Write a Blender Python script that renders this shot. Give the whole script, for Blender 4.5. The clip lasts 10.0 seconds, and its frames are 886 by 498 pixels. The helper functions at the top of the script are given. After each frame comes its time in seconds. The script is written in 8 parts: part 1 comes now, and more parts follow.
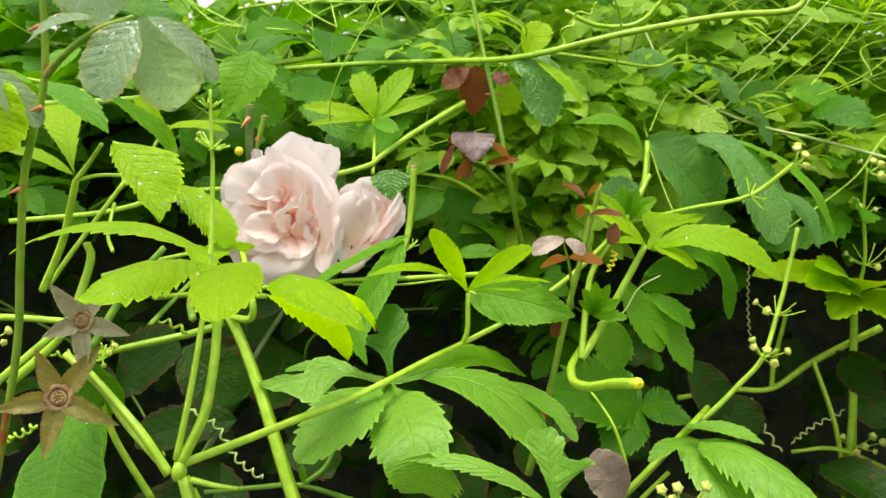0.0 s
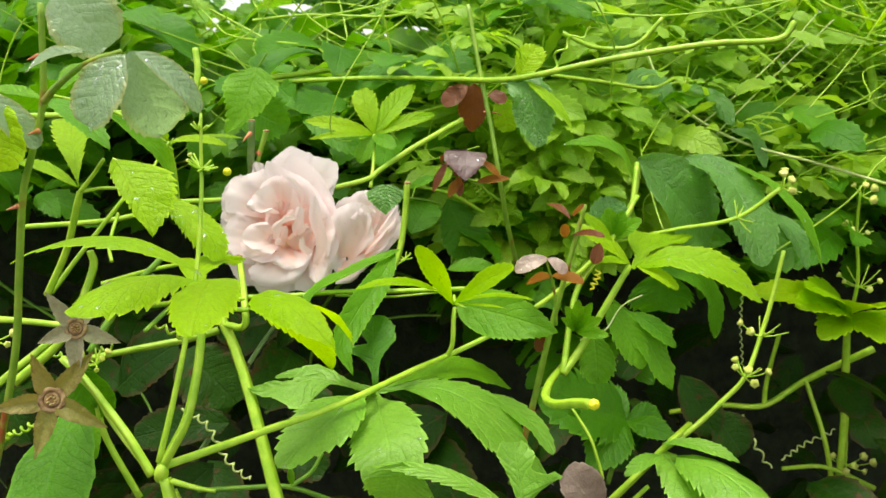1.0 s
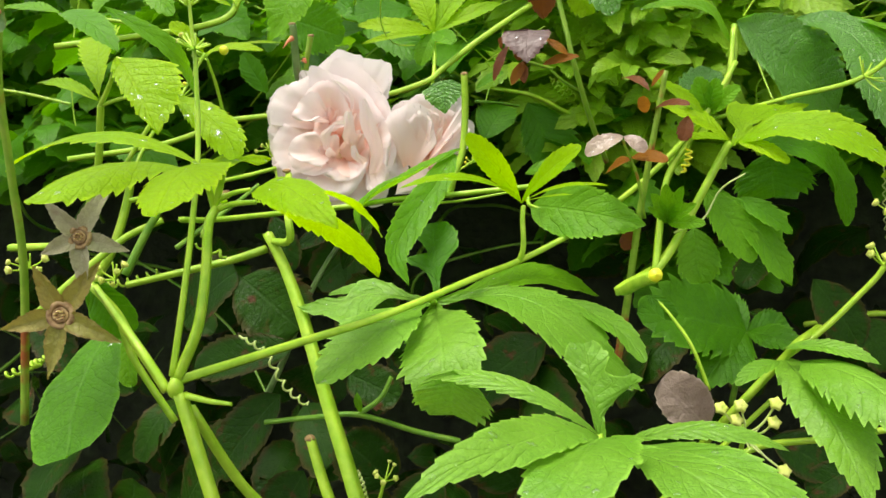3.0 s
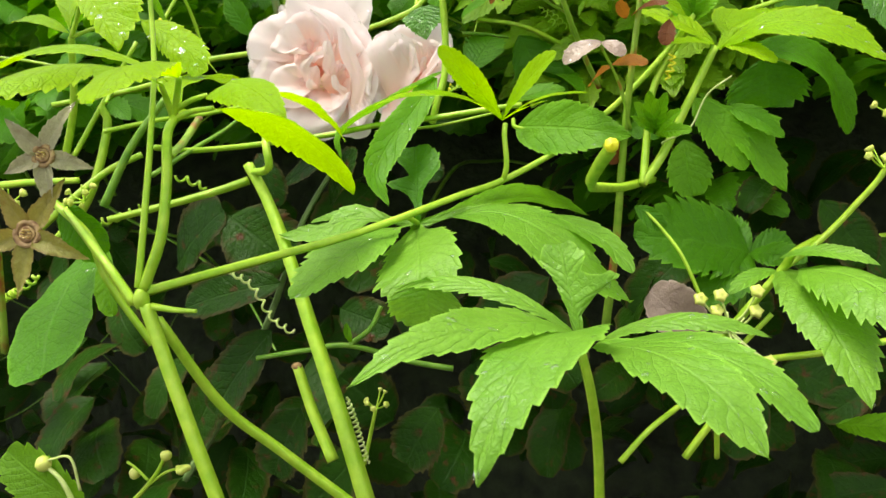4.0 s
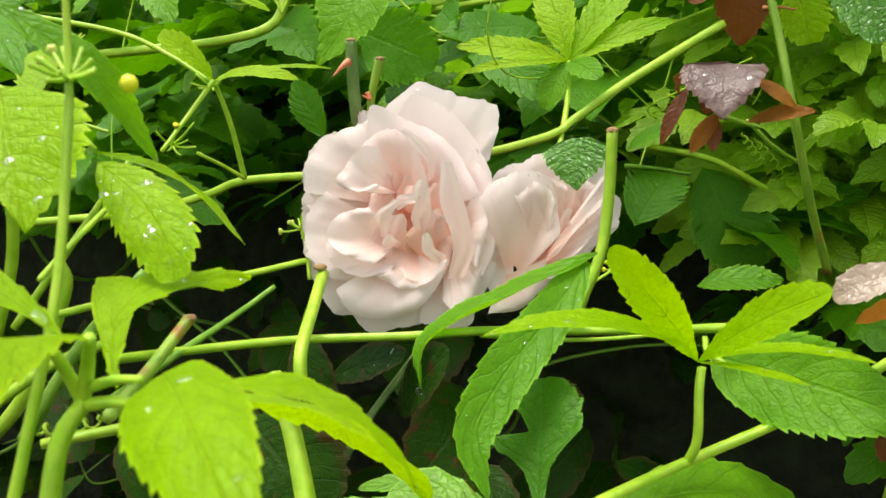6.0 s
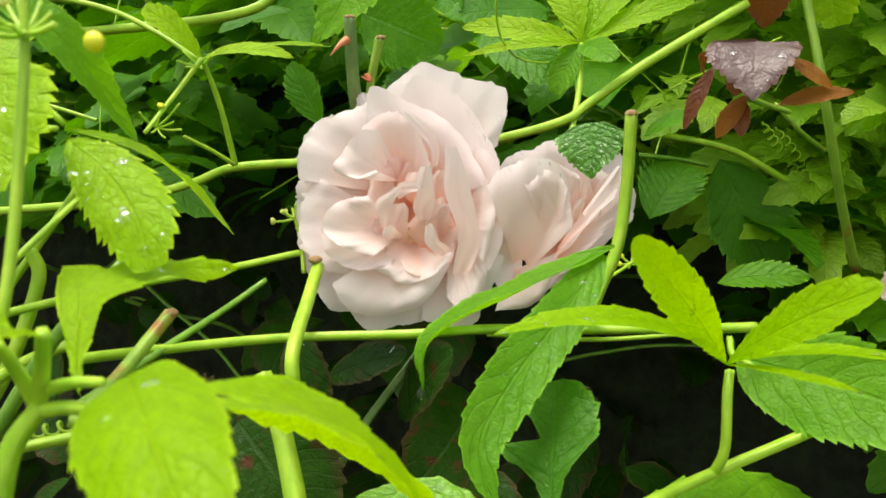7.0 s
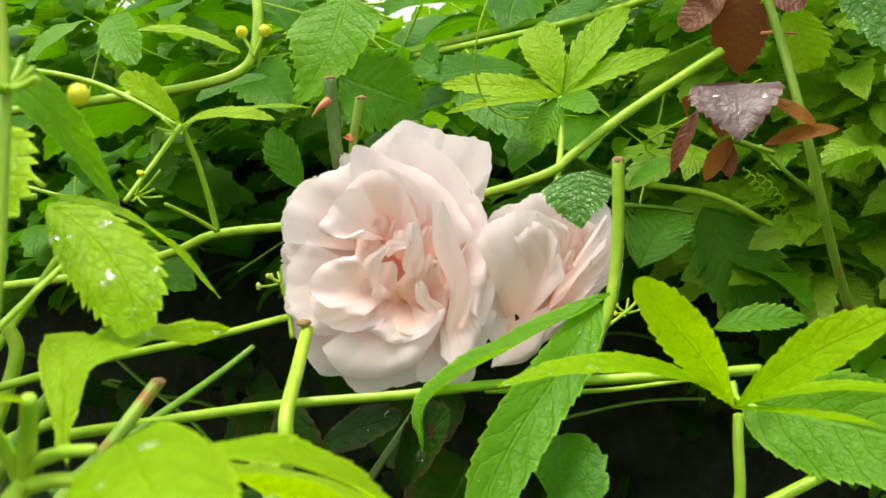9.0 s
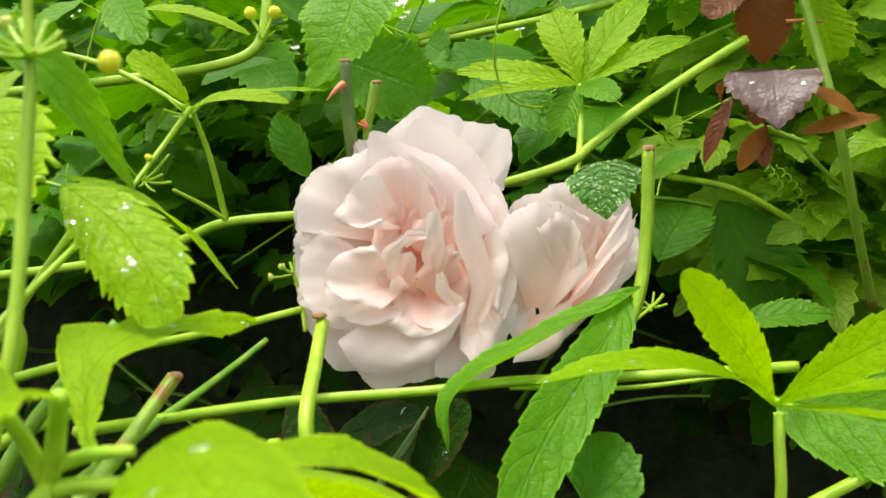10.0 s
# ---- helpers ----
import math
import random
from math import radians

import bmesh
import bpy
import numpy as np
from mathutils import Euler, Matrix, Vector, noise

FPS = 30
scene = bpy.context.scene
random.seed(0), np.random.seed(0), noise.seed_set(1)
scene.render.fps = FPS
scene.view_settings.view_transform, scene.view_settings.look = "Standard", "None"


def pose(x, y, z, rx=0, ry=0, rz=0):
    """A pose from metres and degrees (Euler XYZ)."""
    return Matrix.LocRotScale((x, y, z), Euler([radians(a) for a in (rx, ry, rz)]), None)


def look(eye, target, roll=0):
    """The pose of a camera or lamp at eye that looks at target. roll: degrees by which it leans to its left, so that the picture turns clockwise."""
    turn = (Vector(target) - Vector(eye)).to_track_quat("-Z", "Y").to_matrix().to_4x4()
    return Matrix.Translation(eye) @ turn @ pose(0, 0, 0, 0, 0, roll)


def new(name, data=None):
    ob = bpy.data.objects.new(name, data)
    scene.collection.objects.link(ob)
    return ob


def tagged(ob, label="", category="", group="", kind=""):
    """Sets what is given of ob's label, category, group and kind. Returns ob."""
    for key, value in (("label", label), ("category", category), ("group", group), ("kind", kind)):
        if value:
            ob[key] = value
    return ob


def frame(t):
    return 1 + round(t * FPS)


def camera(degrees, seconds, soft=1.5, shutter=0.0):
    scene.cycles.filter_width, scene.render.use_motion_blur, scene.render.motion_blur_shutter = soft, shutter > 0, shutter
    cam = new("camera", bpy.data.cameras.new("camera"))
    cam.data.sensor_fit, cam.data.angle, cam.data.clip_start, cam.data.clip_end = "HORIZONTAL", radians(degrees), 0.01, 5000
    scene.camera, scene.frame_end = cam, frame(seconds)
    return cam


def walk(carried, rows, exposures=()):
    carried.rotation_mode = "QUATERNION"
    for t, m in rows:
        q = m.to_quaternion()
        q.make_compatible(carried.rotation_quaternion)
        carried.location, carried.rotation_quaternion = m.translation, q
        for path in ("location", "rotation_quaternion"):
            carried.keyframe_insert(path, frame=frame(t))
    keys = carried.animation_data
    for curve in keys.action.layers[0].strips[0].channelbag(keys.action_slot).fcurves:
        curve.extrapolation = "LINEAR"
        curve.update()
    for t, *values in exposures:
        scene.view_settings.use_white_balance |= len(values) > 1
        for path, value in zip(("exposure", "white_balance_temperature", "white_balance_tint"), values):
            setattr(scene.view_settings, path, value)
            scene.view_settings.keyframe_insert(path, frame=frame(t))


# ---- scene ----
cam = camera(54.4, 10.0)
PATH = [
    (0, (0.00719, 0.00671, 1.0119), (-0.00338, 1.98304, 0.70523), 0.27),
    (0.5, (0.03977, 0.01132, 1.01153), (-0.04526, 1.9852, 0.70072), 1.26),
    (1, (0.02867, -0.0074, 1.02315), (-0.04924, 1.96691, 0.71321), 1.44),
    (1.5, (0.01421, -0.00063, 1.01155), (-0.07124, 1.9742, 0.70698), 0.28),
    (2, (0.01343, 0.01305, 1.01446), (-0.08168, 1.98744, 0.70995), 0.33),
    (2.5, (0.0523, 0.04865, 0.97871), (-0.22383, 2.0014, 0.64622), -1.58),
    (2.7, (0.06158, 0.04368, 0.98141), (-0.28488, 1.98105, 0.62564), -2.50),
    (3.8, (0.06833, 0.04087, 0.95745), (-0.45919, 1.93032, 0.56792), -8.01),
    (4, (0.08471, 0.04753, 0.94671), (-0.41495, 1.94381, 0.55368), -7.60),
    (4.5, (0.10305, 0.06707, 0.95678), (-0.3941, 1.96318, 0.5598), -7.28),
    (5, (0.07116, 0.13675, 0.9806), (-0.55719, 2.00037, 0.61713), -5.48),
    (5.5, (0.05459, 0.17783, 0.9919), (-0.66281, 2.02069, 0.69322), -3.14),
    (5.7, (0.04526, 0.19049, 0.99202), (-0.66614, 2.03455, 0.68653), -2.41),
    (6.8, (0.02300, 0.23150, 0.98690), (-0.67480, 2.07950, 0.67350), -1.70),
    (7, (0.02506, 0.22478, 0.98607), (-0.67315, 2.07272, 0.67364), -1.62),
    (7.5, (0.02125, 0.2306, 0.96904), (-0.66885, 2.08084, 0.65222), -3.69),
    (8, (0.02659, 0.21487, 0.97709), (-0.6552, 2.07531, 0.70521), -4.84),
    (8.5, (0.02508, 0.22129, 0.98127), (-0.62874, 2.10481, 0.82357), -4.23),
    (9, (0.0191, 0.22758, 0.98163), (-0.62426, 2.115, 0.82759), -4.05),
    (9.5, (0.00987, 0.22972, 0.98284), (-0.62025, 2.12092, 0.82061), -3.40),
    (10, (0.00556, 0.23327, 0.9802), (-0.59986, 2.13209, 0.81308), -3.50),
]
EXPOSURES = [(0, 1.07, 7000, 10), (2.7, 1.06, 7000, 10), (4, 1.18, 7000, 10), (4.5, 1.22, 7000, 10), (5, 1.22, 7000, 10), (5.5, 1.1, 7000, 10), (7, 1.0, 7000, 10), (10, 1.01, 7000, 10)]
FOCUS, STOP = 0.34, 36.0
walk(cam, [(t, look(eye, target, roll)) for t, eye, target, roll in PATH], EXPOSURES)
cam.data.dof.use_dof, cam.data.dof.focus_distance, cam.data.dof.aperture_fstop = True, FOCUS, STOP
SKY, SUN = 0.15, 1.3

# world and light: a bright overcast garden sky after rain
world = bpy.data.worlds.new("overcast_sky")
scene.world = world
world.use_nodes = True
wn, wl = world.node_tree.nodes, world.node_tree.links
sky = wn.new("ShaderNodeTexSky")
sky.sky_type, sky.sun_disc = "NISHITA", False
sky.sun_elevation, sky.sun_rotation = radians(80), radians(235)
sky.air_density, sky.dust_density = 1.0, 3.0
hue = wn.new("ShaderNodeHueSaturation")
hue.inputs["Saturation"].default_value = 0.25
wl.new(sky.outputs[0], hue.inputs["Color"])
wl.new(hue.outputs[0], wn["Background"].inputs["Color"])
wn["Background"].inputs["Strength"].default_value = SKY
sun = new("sun", bpy.data.lights.new("sun", "SUN"))
sun.data.energy, sun.data.angle, sun.data.color = SUN, radians(25), (1.0, 0.97, 0.9)
sun.matrix_world = look((-0.6, 0.0, 5.0), (0, 0.4, 0.9))


# materials
def material(name):
    m = bpy.data.materials.new(name)
    m.use_nodes = True
    n = m.node_tree.nodes
    return m, n, m.node_tree.links, n["Principled BSDF"]


def math_node(n, l, op, a, b=None):
    x = n.new("ShaderNodeMath")
    x.operation = op
    for i, v in enumerate((a, b)):
        if v is None:
            continue
        if isinstance(v, (int, float)):
            x.inputs[i].default_value = v
        else:
            l.new(v, x.inputs[i])
    return x.outputs[0]


def mix_colour(n, l, fac, a, b):
    x = n.new("ShaderNodeMix")
    x.data_type = "RGBA"
    for i, v in ((0, fac), (6, a), (7, b)):
        if isinstance(v, (int, float)):
            x.inputs[i].default_value = v
        elif isinstance(v, tuple):
            x.inputs[i].default_value = (*v, 1)
        else:
            l.new(v, x.inputs[i])
    return x.outputs[2]


def noise_tex(n, l, scale, detail=3.0):
    c = n.new("ShaderNodeTexCoord")
    x = n.new("ShaderNodeTexNoise")
    x.inputs["Scale"].default_value, x.inputs["Detail"].default_value = scale, detail
    l.new(c.outputs["Object"], x.inputs["Vector"])
    return x.outputs["Fac"]


def steps(n, l, v, lo, hi):
    x = n.new("ShaderNodeMapRange")
    x.inputs["From Min"].default_value, x.inputs["From Max"].default_value = lo, hi
    l.new(v, x.inputs["Value"])
    return x.outputs["Result"]


def leaf_material(name, a, b, through_colour, see_through=0.4, rough=0.4, vein=0.1, spots=None, quilt=0.13, edge=None, pucker=0.12, gloss=0.5, groove=0.3, net_tone=0.22):
    """Leaf with midrib, side veins, quilted blade and light that comes through."""
    m, n, l, p = material(name)
    uv = n.new("ShaderNodeUVMap")
    sep = n.new("ShaderNodeSeparateXYZ")
    l.new(uv.outputs[0], sep.inputs[0])
    across = math_node(n, l, "ABSOLUTE", math_node(n, l, "SUBTRACT", math_node(n, l, "MULTIPLY", sep.outputs[0], 2.0), 1.0))
    info, geo = n.new("ShaderNodeObjectInfo"), n.new("ShaderNodeNewGeometry")
    rnd = math_node(n, l, "FRACT", math_node(n, l, "ADD", info.outputs["Random"], geo.outputs["Random Per Island"]))
    big, fine = noise_tex(n, l, 45.0), noise_tex(n, l, 420.0, 4.0)
    fac = math_node(n, l, "ADD", math_node(n, l, "MULTIPLY", rnd, 0.6), math_node(n, l, "MULTIPLY", steps(n, l, big, 0.3, 0.7), 0.4))
    col = mix_colour(n, l, fac, a, b)
    wob = math_node(n, l, "ADD", math_node(n, l, "MULTIPLY", big, 2.4), math_node(n, l, "MULTIPLY", sep.outputs[0], 0.35))
    phase = math_node(n, l, "ADD", math_node(n, l, "SUBTRACT", math_node(n, l, "MULTIPLY", sep.outputs[1], math_node(n, l, "ADD", math_node(n, l, "MULTIPLY", rnd, 3.5), 7.0)), math_node(n, l, "MULTIPLY", across, 1.6)), wob)
    wave = math_node(n, l, "ABSOLUTE", math_node(n, l, "SINE", math_node(n, l, "MULTIPLY", phase, math.pi)))
    side = steps(n, l, wave, 0.16, 0.03)
    mid = steps(n, l, across, 0.07, 0.02)
    veins = math_node(n, l, "MAXIMUM", math_node(n, l, "MULTIPLY", side, 0.55), mid)
    light = tuple(min(1.0, c * 1.7 + 0.05) for c in b)
    col = mix_colour(n, l, math_node(n, l, "MULTIPLY", veins, vein), col, light)
    col = mix_colour(n, l, math_node(n, l, "MULTIPLY", steps(n, l, fine, 0.4, 0.75), 0.3), col, tuple(c * 0.6 for c in a))
    tips = math_node(n, l, "MULTIPLY", steps(n, l, across, 0.9, 1.0), 0.55)
    col = mix_colour(n, l, tips, col, tuple(min(1.0, c * 1.5 + k) for c, k in zip(b, (0.06, 0.05, 0.02))))
    col = mix_colour(n, l, math_node(n, l, "MULTIPLY", side, 0.07), col, tuple(c * 0.55 for c in a))
    if edge:
        col = mix_colour(n, l, math_node(n, l, "MULTIPLY", steps(n, l, across, 0.75, 0.98), 0.8), col, edge)
    if spots:
        s = steps(n, l, noise_tex(n, l, 130.0, 5.0), 0.6, 0.72)
        col = mix_colour(n, l, s, col, spots)
    cells = n.new("ShaderNodeTexVoronoi")
    cells.feature = "DISTANCE_TO_EDGE"
    cells.inputs["Scale"].default_value = 470.0
    place, bend, shift = n.new("ShaderNodeTexCoord"), n.new("ShaderNodeTexNoise"), n.new("ShaderNodeVectorMath")
    bend.inputs["Scale"].default_value = 260.0
    shift.operation, shift.inputs[1].default_value = "MULTIPLY_ADD", (0.0035, 0.0035, 0.0035)
    l.new(place.outputs["Object"], bend.inputs["Vector"])
    l.new(bend.outputs["Color"], shift.inputs[0])
    l.new(place.outputs["Object"], shift.inputs[2])
    l.new(shift.outputs[0], cells.inputs["Vector"])
    net = steps(n, l, cells.outputs["Distance"], 0.0, 0.2)
    thin = math_node(n, l, "MULTIPLY", steps(n, l, cells.outputs["Distance"], 0.09, 0.02), net_tone)
    col = mix_colour(n, l, thin, col, tuple(c * 0.45 for c in a))
    l.new(col, p.inputs["Base Color"])
    p.inputs["Roughness"].default_value = rough
    p.inputs["Specular IOR Level"].default_value = gloss
    hgt = math_node(n, l, "ADD", math_node(n, l, "MULTIPLY", wave, quilt), math_node(n, l, "MULTIPLY", fine, 0.35))
    hgt = math_node(n, l, "ADD", hgt, math_node(n, l, "MULTIPLY", net, pucker))
    hgt = math_node(n, l, "ADD", hgt, math_node(n, l, "MULTIPLY", noise_tex(n, l, 340.0, 2.0), 0.55))
    hgt = math_node(n, l, "SUBTRACT", hgt, math_node(n, l, "MULTIPLY", math_node(n, l, "MAXIMUM", mid, math_node(n, l, "MULTIPLY", side, 0.5)), groove))
    bump = n.new("ShaderNodeBump")
    bump.inputs["Strength"].default_value, bump.inputs["Distance"].default_value = 0.85, 0.0011
    l.new(hgt, bump.inputs["Height"])
    l.new(bump.outputs[0], p.inputs["Normal"])
    t = n.new("ShaderNodeBsdfTranslucent")
    tc = mix_colour(n, l, 0.55, col, through_colour)
    l.new(tc, t.inputs["Color"])
    l.new(bump.outputs[0], t.inputs["Normal"])
    mix = n.new("ShaderNodeMixShader")
    mix.inputs[0].default_value = see_through
    l.new(p.outputs[0], mix.inputs[1])
    l.new(t.outputs[0], mix.inputs[2])
    l.new(mix.outputs[0], n["Material Output"].inputs["Surface"])
    return m


def stem_material(name, a, b, rough=0.4, red=None):
    m, n, l, p = material(name)
    streak = noise_tex(n, l, 160.0, 4.0)
    big = noise_tex(n, l, 75.0)
    col = mix_colour(n, l, steps(n, l, streak, 0.35, 0.65), a, b)
    if red:
        col = mix_colour(n, l, steps(n, l, big, 0.6, 0.72), col, red)
    l.new(col, p.inputs["Base Color"])
    p.inputs["Roughness"].default_value = rough
    p.inputs["Subsurface Weight"].default_value = 0.15
    p.inputs["Subsurface Radius"].default_value = (0.002, 0.003, 0.001)
    p.inputs["Subsurface Scale"].default_value = 1.0
    bump = n.new("ShaderNodeBump")
    bump.inputs["Strength"].default_value, bump.inputs["Distance"].default_value = 0.5, 0.0004
    l.new(streak, bump.inputs["Height"])
    l.new(bump.outputs[0], p.inputs["Normal"])
    return m


def petal_material(name):
    m, n, l, p = material(name)
    uv = n.new("ShaderNodeUVMap")
    sep = n.new("ShaderNodeSeparateXYZ")
    l.new(uv.outputs[0], sep.inputs[0])
    info = n.new("ShaderNodeObjectInfo")
    streak = n.new("ShaderNodeTexNoise")
    mapping = n.new("ShaderNodeMapping")
    mapping.inputs["Scale"].default_value = (16, 1.5, 1)
    l.new(uv.outputs[0], mapping.inputs["Vector"])
    l.new(mapping.outputs[0], streak.inputs["Vector"])
    streak.inputs["Scale"].default_value = 2.0
    v = math_node(n, l, "ADD", sep.outputs[1], math_node(n, l, "MULTIPLY", math_node(n, l, "SUBTRACT", streak.outputs["Fac"], 0.5), 0.14))
    v = math_node(n, l, "ADD", v, math_node(n, l, "MULTIPLY", math_node(n, l, "SUBTRACT", info.outputs["Random"], 0.5), 0.2))
    ramp = n.new("ShaderNodeValToRGB")
    e = ramp.color_ramp.elements
    e[0].position, e[0].color = 0.05, (0.95, 0.50, 0.34, 1)
    e[1].position, e[1].color = 0.92, (0.9, 0.805, 0.785, 1)
    k = ramp.color_ramp.elements.new(0.5)
    k.color = (0.92, 0.70, 0.625, 1)
    l.new(v, ramp.inputs[0])
    l.new(ramp.outputs[0], p.inputs["Base Color"])
    p.inputs["Roughness"].default_value = 0.42
    p.inputs["Sheen Weight"].default_value = 0.15
    bump = n.new("ShaderNodeBump")
    bump.inputs["Strength"].default_value, bump.inputs["Distance"].default_value = 0.4, 0.0007
    crinkle = math_node(n, l, "MULTIPLY", noise_tex(n, l, 230.0, 4.0), 0.9)
    l.new(math_node(n, l, "ADD", math_node(n, l, "MULTIPLY", streak.outputs["Fac"], 0.2), crinkle), bump.inputs["Height"])
    l.new(bump.outputs[0], p.inputs["Normal"])
    t = n.new("ShaderNodeBsdfTranslucent")
    l.new(ramp.outputs[0], t.inputs["Color"])
    mix = n.new("ShaderNodeMixShader")
    mix.inputs[0].default_value = 0.42
    l.new(p.outputs[0], mix.inputs[1])
    l.new(t.outputs[0], mix.inputs[2])
    l.new(mix.outputs[0], n["Material Output"].inputs["Surface"])
    return m


def rough_material(name, a, b, scale, rough=0.9, relief=0.004):
    m, n, l, p = material(name)
    f = noise_tex(n, l, scale, 6.0)
    col = mix_colour(n, l, steps(n, l, f, 0.3, 0.7), a, b)
    l.new(col, p.inputs["Base Color"])
    p.inputs["Roughness"].default_value = rough
    bump = n.new("ShaderNodeBump")
    bump.inputs["Strength"].default_value, bump.inputs["Distance"].default_value = 0.8, relief
    l.new(f, bump.inputs["Height"])
    l.new(bump.outputs[0], p.inputs["Normal"])
    return m


LEAF_YOUNG = leaf_material("young_leaf", (0.23, 0.52, 0.004), (0.42, 0.68, 0.008), (0.56, 0.88, 0.002), 0.48, gloss=0.22)
LEAF_MID = leaf_material("vine_leaf", (0.085, 0.3, 0.006), (0.19, 0.46, 0.014), (0.34, 0.74, 0.005), 0.43, gloss=0.22, pucker=0.09)
# brighter copy of young_leaf; some of the backlight is in its colour
LEAF_LIME = leaf_material("lime_leaf", (0.33, 0.63, 0.003), (0.42, 0.73, 0.006), (0.6, 0.92, 0.002), 0.58, gloss=0.2, pucker=0.12, quilt=0.06)
# wet leaf whose paler base colour holds the sky's sheen
LEAF_SHEEN = leaf_material("sky_sheen_leaf", (0.14, 0.38, 0.022), (0.25, 0.52, 0.05), (0.38, 0.74, 0.02), 0.38, rough=0.4, gloss=0.4, pucker=0.1, quilt=0.22)
LEAF_HEDGE = leaf_material("hedge_leaf", (0.085, 0.27, 0.008), (0.2, 0.45, 0.02), (0.35, 0.75, 0.01), 0.44, rough=0.38, gloss=0.35)
LEAF_CREST = leaf_material("crest_leaf", (0.21, 0.46, 0.02), (0.4, 0.65, 0.04), (0.53, 0.85, 0.02), 0.46, rough=0.38, gloss=0.45)
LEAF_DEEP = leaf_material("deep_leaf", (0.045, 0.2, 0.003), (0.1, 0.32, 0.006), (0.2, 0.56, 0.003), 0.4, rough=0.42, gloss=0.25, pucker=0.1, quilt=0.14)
LEAF_WET = leaf_material("wet_leaf", (0.065, 0.25, 0.02), (0.13, 0.36, 0.04), (0.2, 0.56, 0.012), 0.36, rough=0.3, gloss=0.8, pucker=0.3, quilt=0.25, net_tone=0.3)
# old spotted leaf; its near-black green also holds the hollows' shade
LEAF_OLD_SHADED = leaf_material("shaded_old_rose_leaf", (0.009, 0.041, 0.003), (0.027, 0.086, 0.006), (0.058, 0.16, 0.006), 0.14, rough=0.3, spots=(0.09, 0.035, 0.015), edge=(0.06, 0.035, 0.015), quilt=0.1, gloss=0.08, pucker=0.1)
# rose leaf lightened towards grey-green to show reflected sky on its wet face
LEAF_ROSE_SHEEN = leaf_material("rose_leaf", (0.26, 0.4, 0.2), (0.4, 0.54, 0.33), (0.45, 0.72, 0.2), 0.5, rough=0.25, gloss=0.9, pucker=0.1, edge=(0.34, 0.32, 0.05), quilt=0.15, groove=0.1)
LEAF_RED = leaf_material("red_leaf", (0.12, 0.026, 0.006), (0.2, 0.068, 0.01), (0.48, 0.11, 0.01), 0.34, rough=0.45, gloss=0.35, quilt=0.09, vein=0.07, pucker=0.06, groove=0.08, net_tone=0.06)
LEAF_RUST = leaf_material("rust_leaf", (0.22, 0.07, 0.006), (0.32, 0.13, 0.012), (0.55, 0.22, 0.02), 0.4, rough=0.5, gloss=0.15, quilt=0.04, vein=0.03, pucker=0.06, groove=0.08, net_tone=0.06)
LEAF_GREY = leaf_material("wet_grey_leaf", (0.28, 0.2, 0.15), (0.42, 0.33, 0.25), (0.4, 0.2, 0.15), 0.2, rough=0.25, quilt=0.04, vein=0.1, pucker=0.08, gloss=0.6, groove=0.08, net_tone=0.06)
LEAF_SILVER = leaf_material("wet_silver_leaf", (0.09, 0.055, 0.05), (0.19, 0.13, 0.12), (0.3, 0.14, 0.09), 0.2, rough=0.33, quilt=0.0, vein=0.05, pucker=0.05, gloss=0.4, edge=(0.09, 0.03, 0.018), groove=0.08, net_tone=0.06)
SEPAL = leaf_material("dry_sepal", (0.36, 0.33, 0.2), (0.56, 0.52, 0.36), (0.4, 0.36, 0.16), 0.3, rough=0.5, edge=(0.5, 0.45, 0.3), pucker=0.1, quilt=0.06, groove=0.06, spots=(0.2, 0.1, 0.06))
SEPAL_TAN = leaf_material("tan_sepal", (0.3, 0.23, 0.05), (0.36, 0.35, 0.08), (0.5, 0.42, 0.07), 0.35, rough=0.45, pucker=0.1, spots=(0.24, 0.08, 0.018), quilt=0.06, groove=0.06, edge=(0.26, 0.15, 0.05))
STEM = stem_material("vine_stem", (0.28, 0.52, 0.02), (0.43, 0.65, 0.05))
# darker copy of vine_stem with shade put into its colour
STEM_SHADED = stem_material("shaded_vine_stem", (0.11, 0.28, 0.018), (0.19, 0.37, 0.03))
STEM_RED = stem_material("reddish_stem", (0.2, 0.38, 0.03), (0.3, 0.47, 0.05), red=(0.38, 0.11, 0.03))
STEM_PALE = stem_material("pale_stem", (0.46, 0.6, 0.16), (0.6, 0.7, 0.28))
CUT = rough_material("dry_cut_end", (0.25, 0.13, 0.06), (0.42, 0.28, 0.12), 900.0, 0.8, 0.0004)
BARK = stem_material("rose_wood", (0.13, 0.24, 0.06), (0.2, 0.32, 0.1), 0.5, red=(0.16, 0.10, 0.06))
THORN = stem_material("thorn_red", (0.5, 0.12, 0.05), (0.62, 0.25, 0.1))
BUD = stem_material("bud_cream", (0.46, 0.56, 0.07), (0.62, 0.66, 0.17))
YELLOW = stem_material("bud_yellow", (0.72, 0.74, 0.02), (0.8, 0.8, 0.04))
HIP = rough_material("dry_hip", (0.16, 0.07, 0.025), (0.52, 0.37, 0.17), 420.0, 0.6, 0.0008)
PETAL = petal_material("rose_petal")
STAMEN = stem_material("stamen", (0.75, 0.52, 0.18), (0.8, 0.62, 0.3))
SOIL = rough_material("dark_soil", (0.012, 0.009, 0.006), (0.04, 0.03, 0.02), 40.0, 0.95, 0.01)
